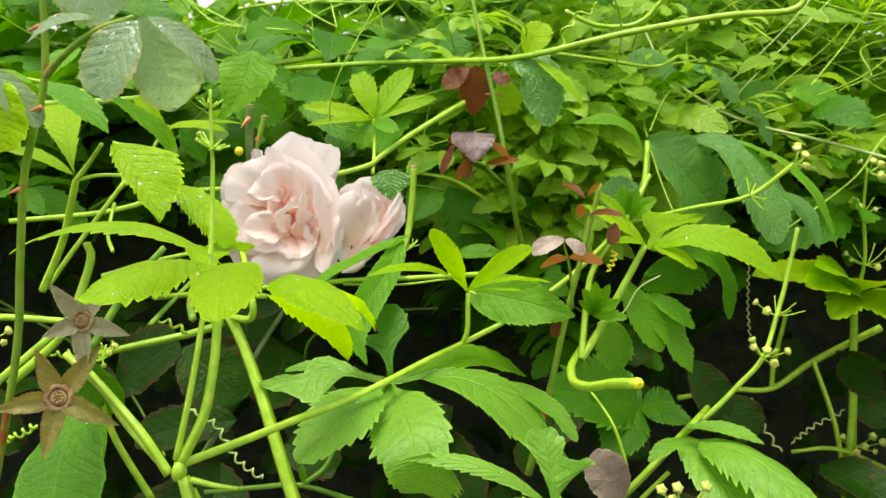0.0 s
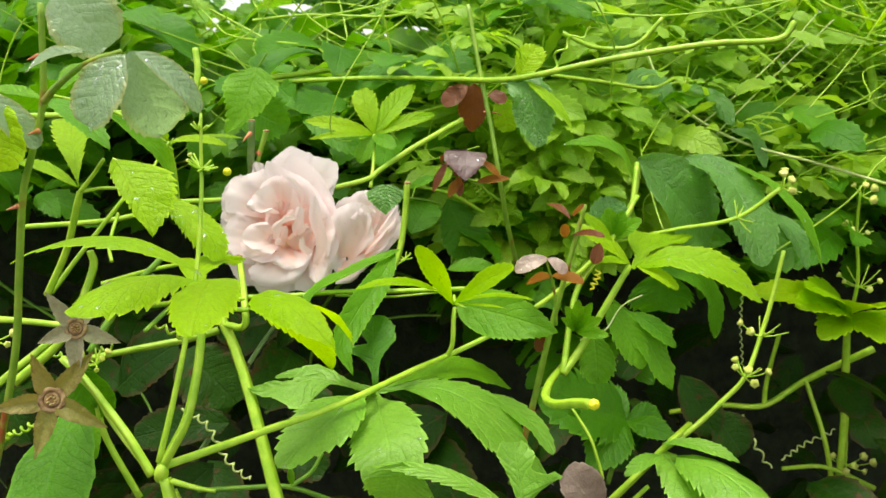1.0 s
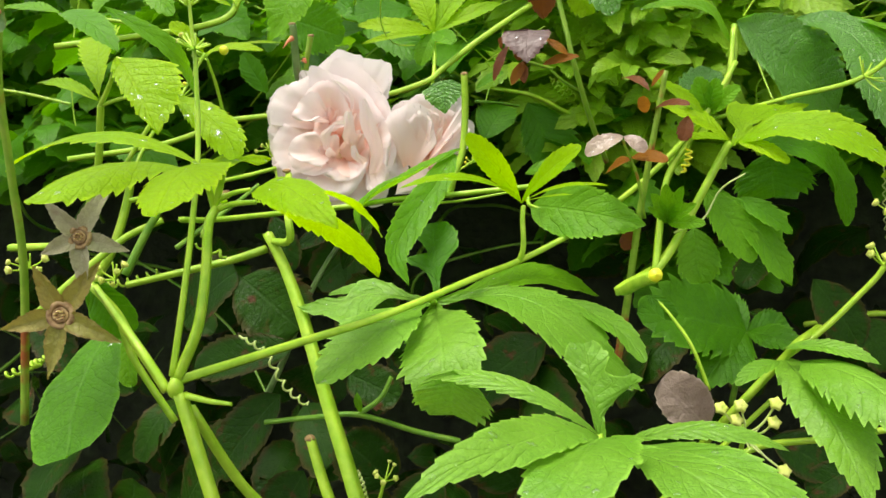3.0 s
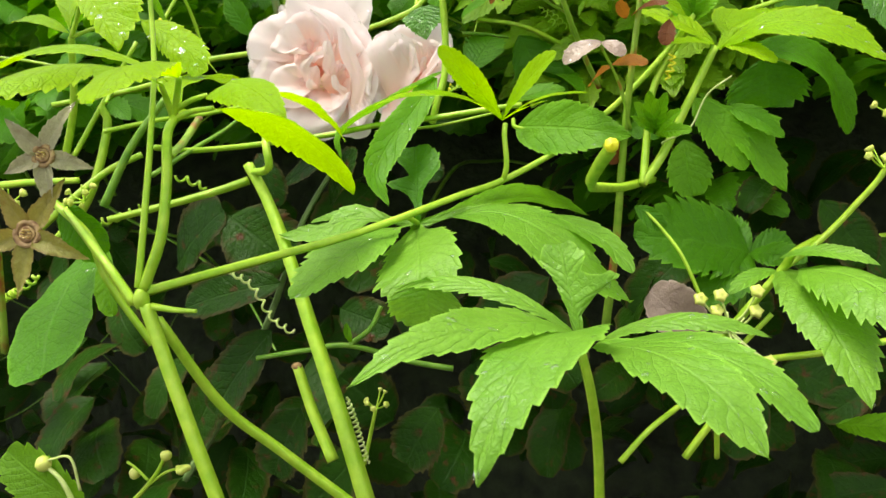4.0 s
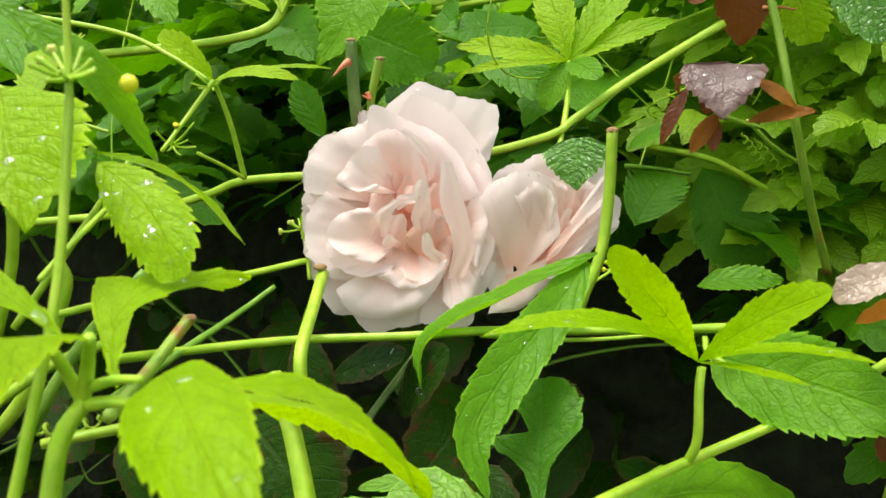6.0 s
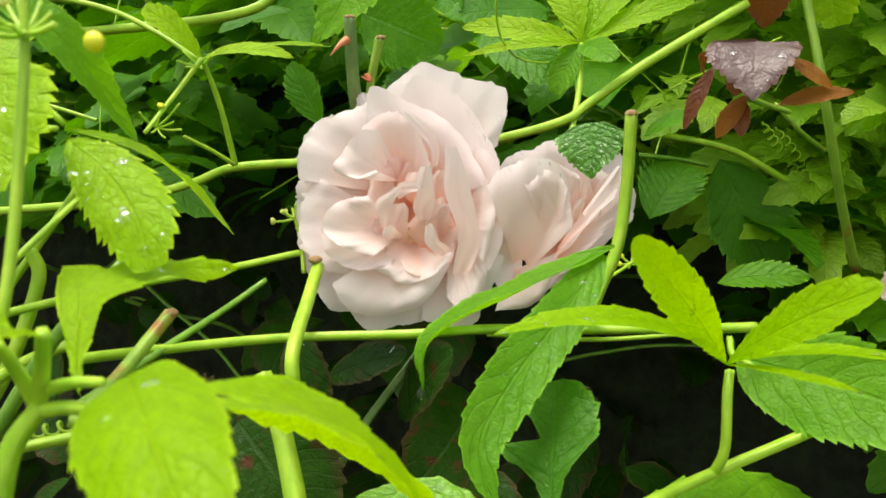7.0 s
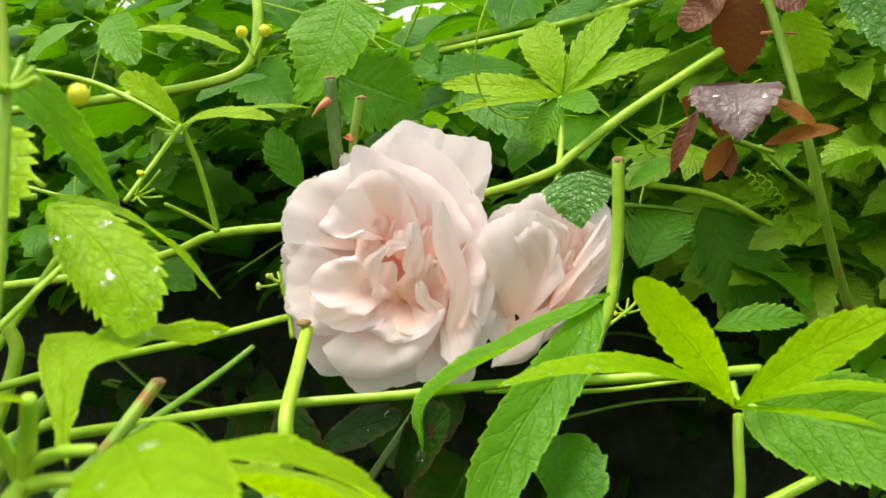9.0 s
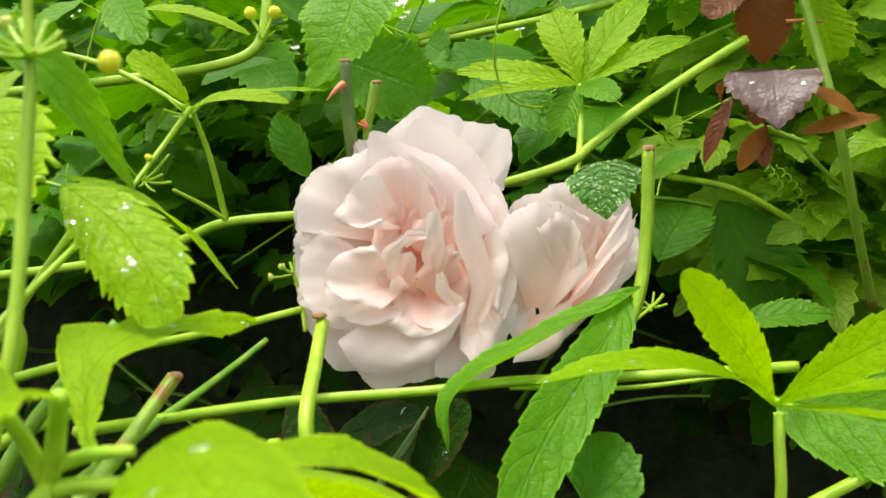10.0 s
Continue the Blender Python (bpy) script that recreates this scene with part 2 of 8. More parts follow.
def water_material(name):
    m, n, l, p = material(name)
    clear, bent, shine = n.new("ShaderNodeBsdfTransparent"), n.new("ShaderNodeBsdfRefraction"), n.new("ShaderNodeBsdfAnisotropic")
    rim, body, whole = n.new("ShaderNodeFresnel"), n.new("ShaderNodeMixShader"), n.new("ShaderNodeMixShader")
    bent.inputs["IOR"].default_value, bent.inputs["Roughness"].default_value = 1.33, 0.0
    shine.inputs["Roughness"].default_value = 0.05
    shine.inputs["Color"].default_value = (0.8, 0.8, 0.8, 1)
    rim.inputs["IOR"].default_value = 1.33
    body.inputs[0].default_value = 0.1
    l.new(clear.outputs[0], body.inputs[1])
    l.new(bent.outputs[0], body.inputs[2])
    l.new(math_node(n, l, "MINIMUM", math_node(n, l, "MULTIPLY", rim.outputs[0], 0.7), 0.22), whole.inputs[0])
    l.new(body.outputs[0], whole.inputs[1])
    l.new(shine.outputs[0], whole.inputs[2])
    l.new(whole.outputs[0], n["Material Output"].inputs["Surface"])
    return m


WATER = water_material("water_drop")



# building blocks
def vec(p):
    return np.array(p, float)


def unit(v):
    return v / max(np.linalg.norm(v), 1e-9)


def mesh_object(name, verts, faces, mat, parent=None, label="", uvs=None, smooth=True):
    me = bpy.data.meshes.new(name)
    root = parent
    while root is not None and root.parent is not None:
        root = root.parent
    if root is not None:
        verts = np.asarray(verts) - np.array(root.location)
    me.from_pydata(np.asarray(verts).tolist(), [], faces if isinstance(faces, list) else faces.tolist())
    if uvs is not None:
        layer = me.uv_layers.new(name="UVMap")
        index = np.empty(len(me.loops), dtype=np.int32)
        me.loops.foreach_get("vertex_index", index)
        layer.data.foreach_set("uv", np.asarray(uvs, dtype=np.float32)[index].ravel())
    if smooth:
        me.polygons.foreach_set("use_smooth", [True] * len(me.polygons))
    me.materials.append(mat)
    me.update()
    ob = new(name, me)
    if parent is not None:
        ob.parent = parent
    if label:
        tagged(ob, label)
    return ob


def thing(name, label, category, group="", kind="", at=(0, 0, 0)):
    """An Empty at the base of a thing; its parts are given in world coordinates and hang on it."""
    ob = new(name)
    ob.empty_display_size, ob.location = 0.01, at
    return tagged(ob, label, category, group, kind)


def grid_faces(rows, cols, closed=False):
    last = cols if closed else cols - 1
    i, j = np.meshgrid(np.arange(rows - 1), np.arange(last), indexing="ij")
    k = (j + 1) % cols
    return np.stack([i * cols + j, i * cols + k, (i + 1) * cols + k, (i + 1) * cols + j], -1).reshape(-1, 4)


SHAPES = {
    # widest place and fullness of the blade: s ** a * (1 - s) ** b
    "oval": (0.75, 0.62), "lance": (0.85, 0.85), "ovate": (0.55, 0.75), "obovate": (1.05, 0.6), "wedge": (1.5, 0.28), "round": (0.5, 0.45), "acute": (0.62, 0.95), "star": (0.3, 1.05),
}
drops = []


def saw(t, teeth, tooth, rng):
    """A toothed margin along t: uneven teeth that lean towards the tip."""
    tips = (np.arange(teeth) + 0.8 + rng.uniform(-0.22, 0.22, teeth)) / (teeth + 0.3)
    size = tooth * rng.uniform(0.45, 1.35, teeth)
    gap_after = 0.2 / teeth
    xs, ys, last = [], [], 0.02
    for p, h in zip(tips, size):
        xs += [last, last + 0.5 * (p - last), p]
        ys += [-0.35 * h, 0.32 * h, 0.75 * h]
        last = p + gap_after
    return tips, gap_after, np.interp(t, xs + [1.0], ys + [0.0]) if t is not None else None


def blade_rows(teeth, fine, rng):
    """Places along a blade: both margins' tooth tips and notches, or a plain pair for each tooth."""
    if not fine:
        t = np.array([0.0] + [v for k in range(teeth) for v in ((k + 0.72) / teeth, (k + 1.0) / teeth)])
        t[1:-1] += rng.uniform(-0.16, 0.16, len(t) - 2) / teeth
        t[-1] = 1.0
        return t
    keep = rng.bit_generator.state
    left, after, _ = saw(None, teeth, 0.0, rng)
    right, _, _ = saw(None, teeth, 0.0, rng)
    rng.bit_generator.state = keep
    t = np.concatenate([np.linspace(0, 1, 15), left, left + after, right, right + after, [0.985]])
    t = np.unique(np.round(np.clip(t, 0, 1), 4))
    return t[np.concatenate([[True], np.diff(t) > 0.003])]


def leaf_sheet(base, tip, width, up, arch=0.12, fold=0.15, teeth=12, tooth=0.1, shape="oval", curl=0.0, wave=0.05, seed=0, cols=7, notch=(), fine=False, spine=(), sides=(), twist=None):
    """Vertices, faces and uvs of one blade from base to tip. width: its widest; up: about where its face looks; arch: how far
    the midrib bows up; fold: how far the halves lift; curl: how far the edges drop; notch: places along it with deep cuts;
    spine: places between base and tip that the midrib passes; sides: left and right outlines as (place, reach in widths);
    twist: where the face looks at the tip, if elsewhere."""
    rng = np.random.default_rng(seed)
    base, tip, up = vec(base), vec(tip), unit(vec(up))
    t = blade_rows(teeth, fine, rng)
    if len(spine):
        line = spline([base, *spine, tip], 16)
        far = np.concatenate([[0], np.cumsum(np.linalg.norm(np.diff(line, axis=0), axis=1))])
        mid = np.stack([np.interp(t * far[-1], far, line[:, k]) for k in range(3)], -1)
        dense = np.gradient(line, axis=0)
        tang = np.stack([np.interp(t * far[-1], far, dense[:, k]) for k in range(3)], -1)
    else:
        along = tip - base
        face = unit(np.cross(np.cross(along, up), along))
        ctrl = (base + tip) / 2 + face * arch * np.linalg.norm(along) * 2
        mid = (1 - t)[:, None] ** 2 * base + 2 * ((1 - t) * t)[:, None] * ctrl + (t**2)[:, None] * tip
        tang = 2 * (1 - t)[:, None] * (ctrl - base) + 2 * t[:, None] * (tip - ctrl)
    tang = tang / (np.linalg.norm(tang, axis=1)[:, None] + 1e-9)
    ups = up[None, :] + t[:, None] * (unit(vec(twist)) - up if twist is not None else np.zeros(3))[None, :]
    side = np.cross(tang, ups)
    side /= np.linalg.norm(side, axis=1)[:, None] + 1e-9
    nrm = np.cross(side, tang)
    a, b = SHAPES[shape]
    peak = a / (a + b)
    half = 0.5 * width * (t**a * (1 - t) ** b) / (peak**a * (1 - peak) ** b)
    halves = [half, half]
    if sides:
        halves = [width * np.interp(t, [p for p, _ in q], [w for _, w in q]) for q in sides]
    if fine:
        _, _, jag_l = saw(t, teeth, tooth, rng)
        _, _, jag_r = saw(t, teeth, tooth, rng)
        lean = 1 + rng.uniform(-0.07, 0.07)
        halves = [halves[0] * lean, halves[1] * (2 - lean)]
    else:
        jag_l = np.array([0.0] + [v for k in range(teeth) for v in (tooth * rng.uniform(0.7, 1.3), -tooth * rng.uniform(0.3, 0.8))])
        jag_l[-1] = 0
        jag_r = jag_l
    u = np.linspace(-1, 1, cols)
    if fine:
        u = np.sign(u) * np.abs(u) ** 0.85
    au = np.abs(u)
    left = (u < 0)[None, :]
    reach = np.where(left, halves[0][:, None], halves[1][:, None])
    jag = np.where(left, jag_l[:, None], jag_r[:, None])
    if fine:
        top = 0.5 * width
        body = np.minimum(reach, top)
        jag = jag * (0.3 * top * np.minimum(1.0, reach / (0.3 * top + 1e-9)) + 0.7 * body) * 1.8
        x = u[None, :] * reach + np.sign(u)[None, :] * jag * au[None, :] ** 7
    else:
        x = u[None, :] * reach * (1 + jag * au[None, :] ** 5)
    for place, depth, *which in notch:
        on = np.where(u * (which[0] if which else 0) >= 0, 1.0, 0.0)
        cut = depth * np.exp(-(((t[:, None] - place - (0.05 * au[None, :] if fine else 0)) / 0.05) ** 2)) * on[None, :]
        x = x * (1 - cut * au[None, :])
    ph = rng.uniform(0, 6.28, 4)
    lift = fold * np.abs(x) - curl * x**2 / max(width, 1e-6) * 2
    lift = lift + wave * width * (np.sin(t[:, None] * 9 + ph[0] + u[None, :] * 2) * au[None, :] ** 2 * 0.5)
    if fine:
        lift = lift + wave * width * (0.28 * np.sin(t[:, None] * 23 + ph[1] + u[None, :] * 3) * au[None, :] ** 2 + 0.16 * np.sin(t[:, None] * 14 + ph[2]) * np.sin(u[None, :] * 5 + ph[3]))
        fwd = reach * 0.18 * au[None, :] ** 2 + 0.9 * jag * au[None, :] ** 7
    else:
        fwd = (reach * 0.18 * au[None, :] ** 2) * (1 + jag * 1.2)
    v = mid[:, None, :] + x[..., None] * side[:, None, :] + lift[..., None] * nrm[:, None, :] + fwd[..., None] * tang[:, None, :]
    uv = np.stack([np.broadcast_to((u[None, :] + 1) / 2, x.shape), np.broadcast_to(t[:, None], x.shape)], -1)
    return v.reshape(-1, 3), grid_faces(len(t), cols), uv.reshape(-1, 2), nrm


def leaf(parent, base, tip, width, up=(0, -0.5, 0.9), mat=None, name="leaf", label="", wet=0, **k):
    k.setdefault("seed", int(abs(base[0] * 9973 + tip[2] * 7919 + tip[0] * 131) * 1000) % 100000)
    k.setdefault("fine", True)
    k["cols"] = max(k.get("cols", 9), 11)
    v, f, uv, nrm = leaf_sheet(base, tip, width, up, **k)
    ob = mesh_object(name, v, f, mat or LEAF_MID, parent, label, uv)
    if wet:
        rng = np.random.default_rng(k["seed"] + 5)
        rows = len(nrm)
        cols = len(v) // rows
        for _ in range(int(1.6 * wet)):
            i, j = rng.integers(2, rows - 2), rng.integers(1, cols - 1)
            n = nrm[i] if nrm[i][2] > -0.2 else -nrm[i]
            w = rng.uniform(0, 1)
            at = v[i * cols + j] * w + v[(i + 1) * cols + j] * (1 - w)
            drops.append((at, n, 0.00022 + 0.0011 * rng.random() ** 2.2))
    return ob


def spline(points, per=8):
    p = np.array([vec(q) for q in points])
    p = np.vstack([2 * p[0] - p[1], p, 2 * p[-1] - p[-2]])
    out = []
    for i in range(1, len(p) - 2):
        for s in np.linspace(0, 1, per, endpoint=False):
            a, b, c, d = p[i - 1 : i + 3]
            out.append(0.5 * (2 * b + (c - a) * s + (2 * a - 5 * b + 4 * c - d) * s**2 + (3 * b - a - 3 * c + d) * s**3))
    out.append(p[-2])
    return np.array(out)


def tube_sheet(line, r0, r1, sides=8, ridge=0.17, ends=True, swell=()):
    n = len(line)
    tang = np.gradient(line, axis=0)
    tang /= np.linalg.norm(tang, axis=1)[:, None] + 1e-12
    ref = np.array([0.31, -0.84, 0.44])
    normal = unit(np.cross(tang[0], ref))
    ring, verts = np.linspace(0, 2 * np.pi, sides, endpoint=False), []
    s = np.linspace(0, 1, n)
    rad = r0 + (r1 - r0) * s
    for place, more, wide in swell:
        rad = rad * (1 + more * np.exp(-(((s - place) / wide) ** 2)))
    for i in range(n):
        normal = unit(normal - tang[i] * (normal @ tang[i]))
        other = np.cross(tang[i], normal)
        rr = rad[i] * (1 + ridge * np.where(np.arange(sides) % 2, 1, -1))
        verts.append(line[i] + (np.cos(ring) * rr)[:, None] * normal + (np.sin(ring) * rr)[:, None] * other)
    v = np.concatenate(verts)
    f = grid_faces(n, sides, True).tolist()
    if ends:
        f += [list(range(sides))[::-1], [(n - 1) * sides + k for k in range(sides)]]
    return v, f


def stem(parent, points, r0, r1, mat=None, name="stem", label="", sides=10, per=8, **k):
    line = spline(points, per)
    v, f = tube_sheet(line, r0, r1, sides, **k)
    return mesh_object(name, v, f, mat or STEM, parent, label)


def coil(parent, points, r, wide, turns, mat=None, name="tendril", label="", start=0.0):
    """A tendril that winds round the line of its points."""
    line = spline(points, 40)
    n = len(line)
    tang = np.gradient(line, axis=0)
    tang /= np.linalg.norm(tang, axis=1)[:, None] + 1e-12
    nor = unit(np.cross(tang[0], (0.3, 0.5, 0.8)))
    out = []
    for i in range(n):
        s = i / (n - 1)
        nor = unit(nor - tang[i] * (nor @ tang[i]))
        g = wide * min(1.0, max(0.0, (s - start) * 6))
        a = turns * 2 * np.pi * s
        out.append(line[i] + g * (np.cos(a) * nor + np.sin(a) * np.cross(tang[i], nor)))
    v, f = tube_sheet(np.array(out), r, r * 0.7, 5, 0.0)
    return mesh_object(name, v, f, mat or STEM, parent, label)


def ball_sheet(at, r, axis=(0, 0, 1), squash=1.0, rings=6, sides=8, top=0.0, corners=0.0):
    """A small rounded body; top: how far its upper end is flattened in."""
    axis = unit(vec(axis))
    x = unit(np.cross(axis, (0.3, 0.7, 0.2)))
    y = np.cross(axis, x)
    th = np.linspace(0.02, np.pi - 0.02, rings)
    ph = np.linspace(0, 2 * np.pi, sides, endpoint=False)
    v = []
    lobes = (1 + corners * np.cos(5 * ph))[:, None]
    for a in th:
        h = min(np.cos(a), 1 - top) * squash
        v.append(vec(at) + r * (h * axis + np.sin(a) * lobes * (np.cos(ph)[:, None] * x + np.sin(ph)[:, None] * y)))
    f = grid_faces(rings, sides, True).tolist() + [list(range(sides)), [(rings - 1) * sides + k for k in range(sides)][::-1]]
    return np.concatenate(v), f


def ball(parent, at, r, mat, name="bud", label="", **k):
    v, f = ball_sheet(at, r, **k)
    return mesh_object(name, v, f, mat, parent, label)


def whorl(parent, at, axis, spokes, length, mat=None, buds=2, bud_mat=None, seed=1, spread=0.9, r=0.00035, bud=0.0013):
    """A flower cluster: thin stalks from one joint, some with a bud at the end."""
    rng = np.random.default_rng(seed)
    axis = unit(vec(axis))
    x = unit(np.cross(axis, (0.3, 0.7, 0.2)))
    y = np.cross(axis, x)
    for i in range(spokes):
        a = 2 * np.pi * (i + rng.uniform(-0.3, 0.3)) / spokes
        tilt = spread * rng.uniform(0.6, 1.2)
        way = np.cos(tilt) * axis + np.sin(tilt) * (np.cos(a) * x + np.sin(a) * y)
        ln = length * rng.uniform(0.6, 1.1)
        end = vec(at) + way * ln
        bend = vec(at) + way * ln * 0.5 - np.array([0, 0, ln * 0.05])
        stem(parent, [at, bend, end], r * 1.2, r, mat or STEM, "flower_stalk", sides=5, per=3, ridge=0.0)
        if i < buds:
            ball(parent, end, bud * rng.uniform(0.6, 1.0), bud_mat or BUD, "bud", axis=way, top=0.55, squash=0.95, sides=10, corners=0.14)


def clump(name, label, category, kind, sheets, mat, parent=None):
    """Many sheets joined into one mesh."""
    vs, fs, us, off = [], [], [], 0
    for v, f, uv in sheets:
        vs.append(v)
        fs.append(np.asarray(f) + off)
        us.append(uv)
        off += len(v)
    ob = mesh_object(name, np.concatenate(vs), np.concatenate(fs), mat, parent, "", np.concatenate(us))
    return tagged(ob, label, category, "", kind)


def petal(ob, at, axis, size, foot, rim, bow=0.05, roll=0.05, power=0.7, spread=0.3, deep=(0.35, 1.0), wet=0, seed=0):
    """One petal of a rose that faces along axis, drawn from its foot out to its curved rim. foot, rim: across, up and out towards the
    viewer, in radii of the bloom; bow: how far the middle swells; roll: how far the rim rolls back; power: how early it flares;
    spread: how wide the foot is; deep: from heart colour (0) to rim colour (1)."""
    rng = np.random.default_rng(seed)
    axis = unit(vec(axis))
    x = unit(np.cross((0, 0, 1.0), axis))
    y = np.cross(axis, x)
    rows, cols = 21, 41
    line = spline(rim, 12)
    far = np.concatenate([[0], np.cumsum(np.linalg.norm(np.diff(line, axis=0), axis=1))])
    u = np.linspace(0, 1, cols)
    edge = np.stack([np.interp(u * far[-1], far, line[:, k]) for k in range(3)], -1)
    foot = vec(foot)
    mean = edge.mean(axis=0)
    wide = far[-1]
    ph = rng.uniform(0, 6.28, 5)
    away = edge - foot
    ruffle = 0.013 * np.sin(u * 13 + ph[0]) + 0.006 * np.sin(u * 31 + ph[1]) + 0.008 * rng.normal(0, 1, cols)
    edge = edge + (away * ruffle[:, None]) * np.array([1, 1, 0])
    start = foot + spread * 0.5 * (edge - mean) * np.array([1, 1, 0.3])
    v = np.linspace(0, 1, rows)[:, None]
    flat = start[None, :, :2] * (1 - v)[..., None] + edge[None, :, :2] * v[..., None]
    out = start[None, :, 2] + (edge[None, :, 2] - start[None, :, 2]) * v**power
    out = out + bow * wide * np.sin(np.pi * v) * (0.6 + 0.4 * np.sin(np.pi * u))[None, :]
    lip = np.clip((v - 0.8) / 0.2, 0, 1)
    out = out - roll * lip**2 * (0.6 + 0.6 * np.sin(u * 5 + ph[2]))[None, :]
    out = out + v**2 * (0.02 * np.sin(u * 9 + ph[3]) + 0.011 * np.sin(u * 21 + ph[4]))[None, :]
    out = out + 0.014 * v * np.sin(u * 7 + ph[1] + 3 * v) + 0.008 * v * np.sin(u[None, :] * 17 + ph[2] + 7 * v) + 0.0035 * v**2 * np.sin(u[None, :] * 43 + ph[0] + 5 * v)
    pts = vec(at) + size * (flat[..., :1] * x + flat[..., 1:] * y + out[..., None] * axis)
    tone = np.broadcast_to(deep[0] + (deep[1] - deep[0]) * v, out.shape)
    uv = np.stack([np.broadcast_to(u[None, :], out.shape), tone], -1)
    flatten = pts.reshape(-1, 3)
    face = np.cross(np.gradient(pts, axis=1), np.gradient(pts, axis=0))
    face /= np.linalg.norm(face, axis=-1, keepdims=True) + 1e-12
    face *= np.where((face @ axis)[..., None] < 0, -1.0, 1.0)
    for _ in range(wet * 4):
        i, j = min(rows - 2, int(10 + 11 * rng.random() ** 0.6)), int(rng.integers(1, cols - 1))
        drops.append((pts[i, j], face[i, j], 0.0002 + 0.0009 * rng.random() ** 3))
    return mesh_object("petal", flatten, grid_faces(rows, cols), PETAL, ob, "", uv.reshape(-1, 2))


def inner_petal(ob, at, axis, size, foot, tip, width, cup=0.3, bend=0.1, deep=(0.4, 1.0), seed=0):
    """A narrow upright petal of the heart, folded along its length and pointed."""
    rng = np.random.default_rng(seed)
    axis = unit(vec(axis))
    x = unit(np.cross((0, 0, 1.0), axis))
    y = np.cross(axis, x)
    rows, cols = 14, 9
    foot, tip = vec(foot), vec(tip)
    along = unit((tip - foot)[:2])
    side = np.array([-along[1], along[0]])
    ln = np.linalg.norm((tip - foot)[:2])
    u, v = np.linspace(-1, 1, cols)[None, :], np.linspace(0, 1, rows)[:, None]
    ph = rng.uniform(0, 6.28, 4)
    half = 0.5 * width * (0.25 + 0.75 * np.sin(np.pi * (0.12 + 0.8 * v**0.85)) ** 0.8) * (1 + 0.12 * np.sin(v * 9 + ph[0]))
    mid = foot[:2] + v[..., None] * (tip - foot)[:2] + (bend * ln * np.sin(np.pi * v))[..., None] * side + 0.03 * ln * np.sin(v * 8 + ph[1])[..., None] * side
    plane = mid + (u * half)[..., None] * side
    out = foot[2] + (tip[2] - foot[2]) * v**0.8 - cup * half * (1 - np.abs(u) ** 1.3) + 0.06 * width * np.sin(u * 4 + v * 7 + ph[2])
    pts = vec(at) + size * (plane[..., :1] * x + plane[..., 1:] * y + out[..., None] * axis)
    tone = np.broadcast_to(deep[0] + (deep[1] - deep[0]) * v, out.shape)
    uv = np.stack([np.broadcast_to((u + 1) / 2, out.shape), tone], -1)
    return mesh_object("petal", pts.reshape(-1, 3), grid_faces(rows, cols), PETAL, ob, "", uv.reshape(-1, 2))


def rose_heart(ob, at, axis, size, stamens, seed, out=0.2):
    rng = np.random.default_rng(seed)
    ax = unit(vec(axis))
    sx = unit(np.cross((0, 0, 1.0), ax))
    sy = np.cross(ax, sx)
    for i in range(stamens):
        a, r = rng.uniform(0, 6.28), rng.uniform(0.001, 0.004)
        foot = vec(at) + size * (out - 0.2) * ax + r * (np.cos(a) * sx + np.sin(a) * sy) + size * (0.08 * sx - 0.26 * sy)
        end = foot + ax * rng.uniform(0.006, 0.010) + sy * rng.uniform(-0.002, 0.002) + sx * rng.uniform(-0.002, 0.002)
        stem(ob, [foot, (foot + end) / 2, end], 0.0004, 0.0003, STAMEN, "stamen", sides=5, per=3, ridge=0)
    v, f = ball_sheet(vec(at) - 0.8 * size * ax, 0.006, ax, 1.1, 8, 10)
    mesh_object("hip", v, f, STEM, ob)
    for i in range(5):
        a = 2 * np.pi * i / 5 + 0.3
        way = np.cos(a) * sx + np.sin(a) * sy
        b = vec(at) - 0.75 * size * ax + 0.005 * way
        leaf(ob, b, b + 0.016 * way - 0.006 * ax, 0.006, ax, LEAF_DEEP, "sepal", shape="lance", teeth=4, cols=5)


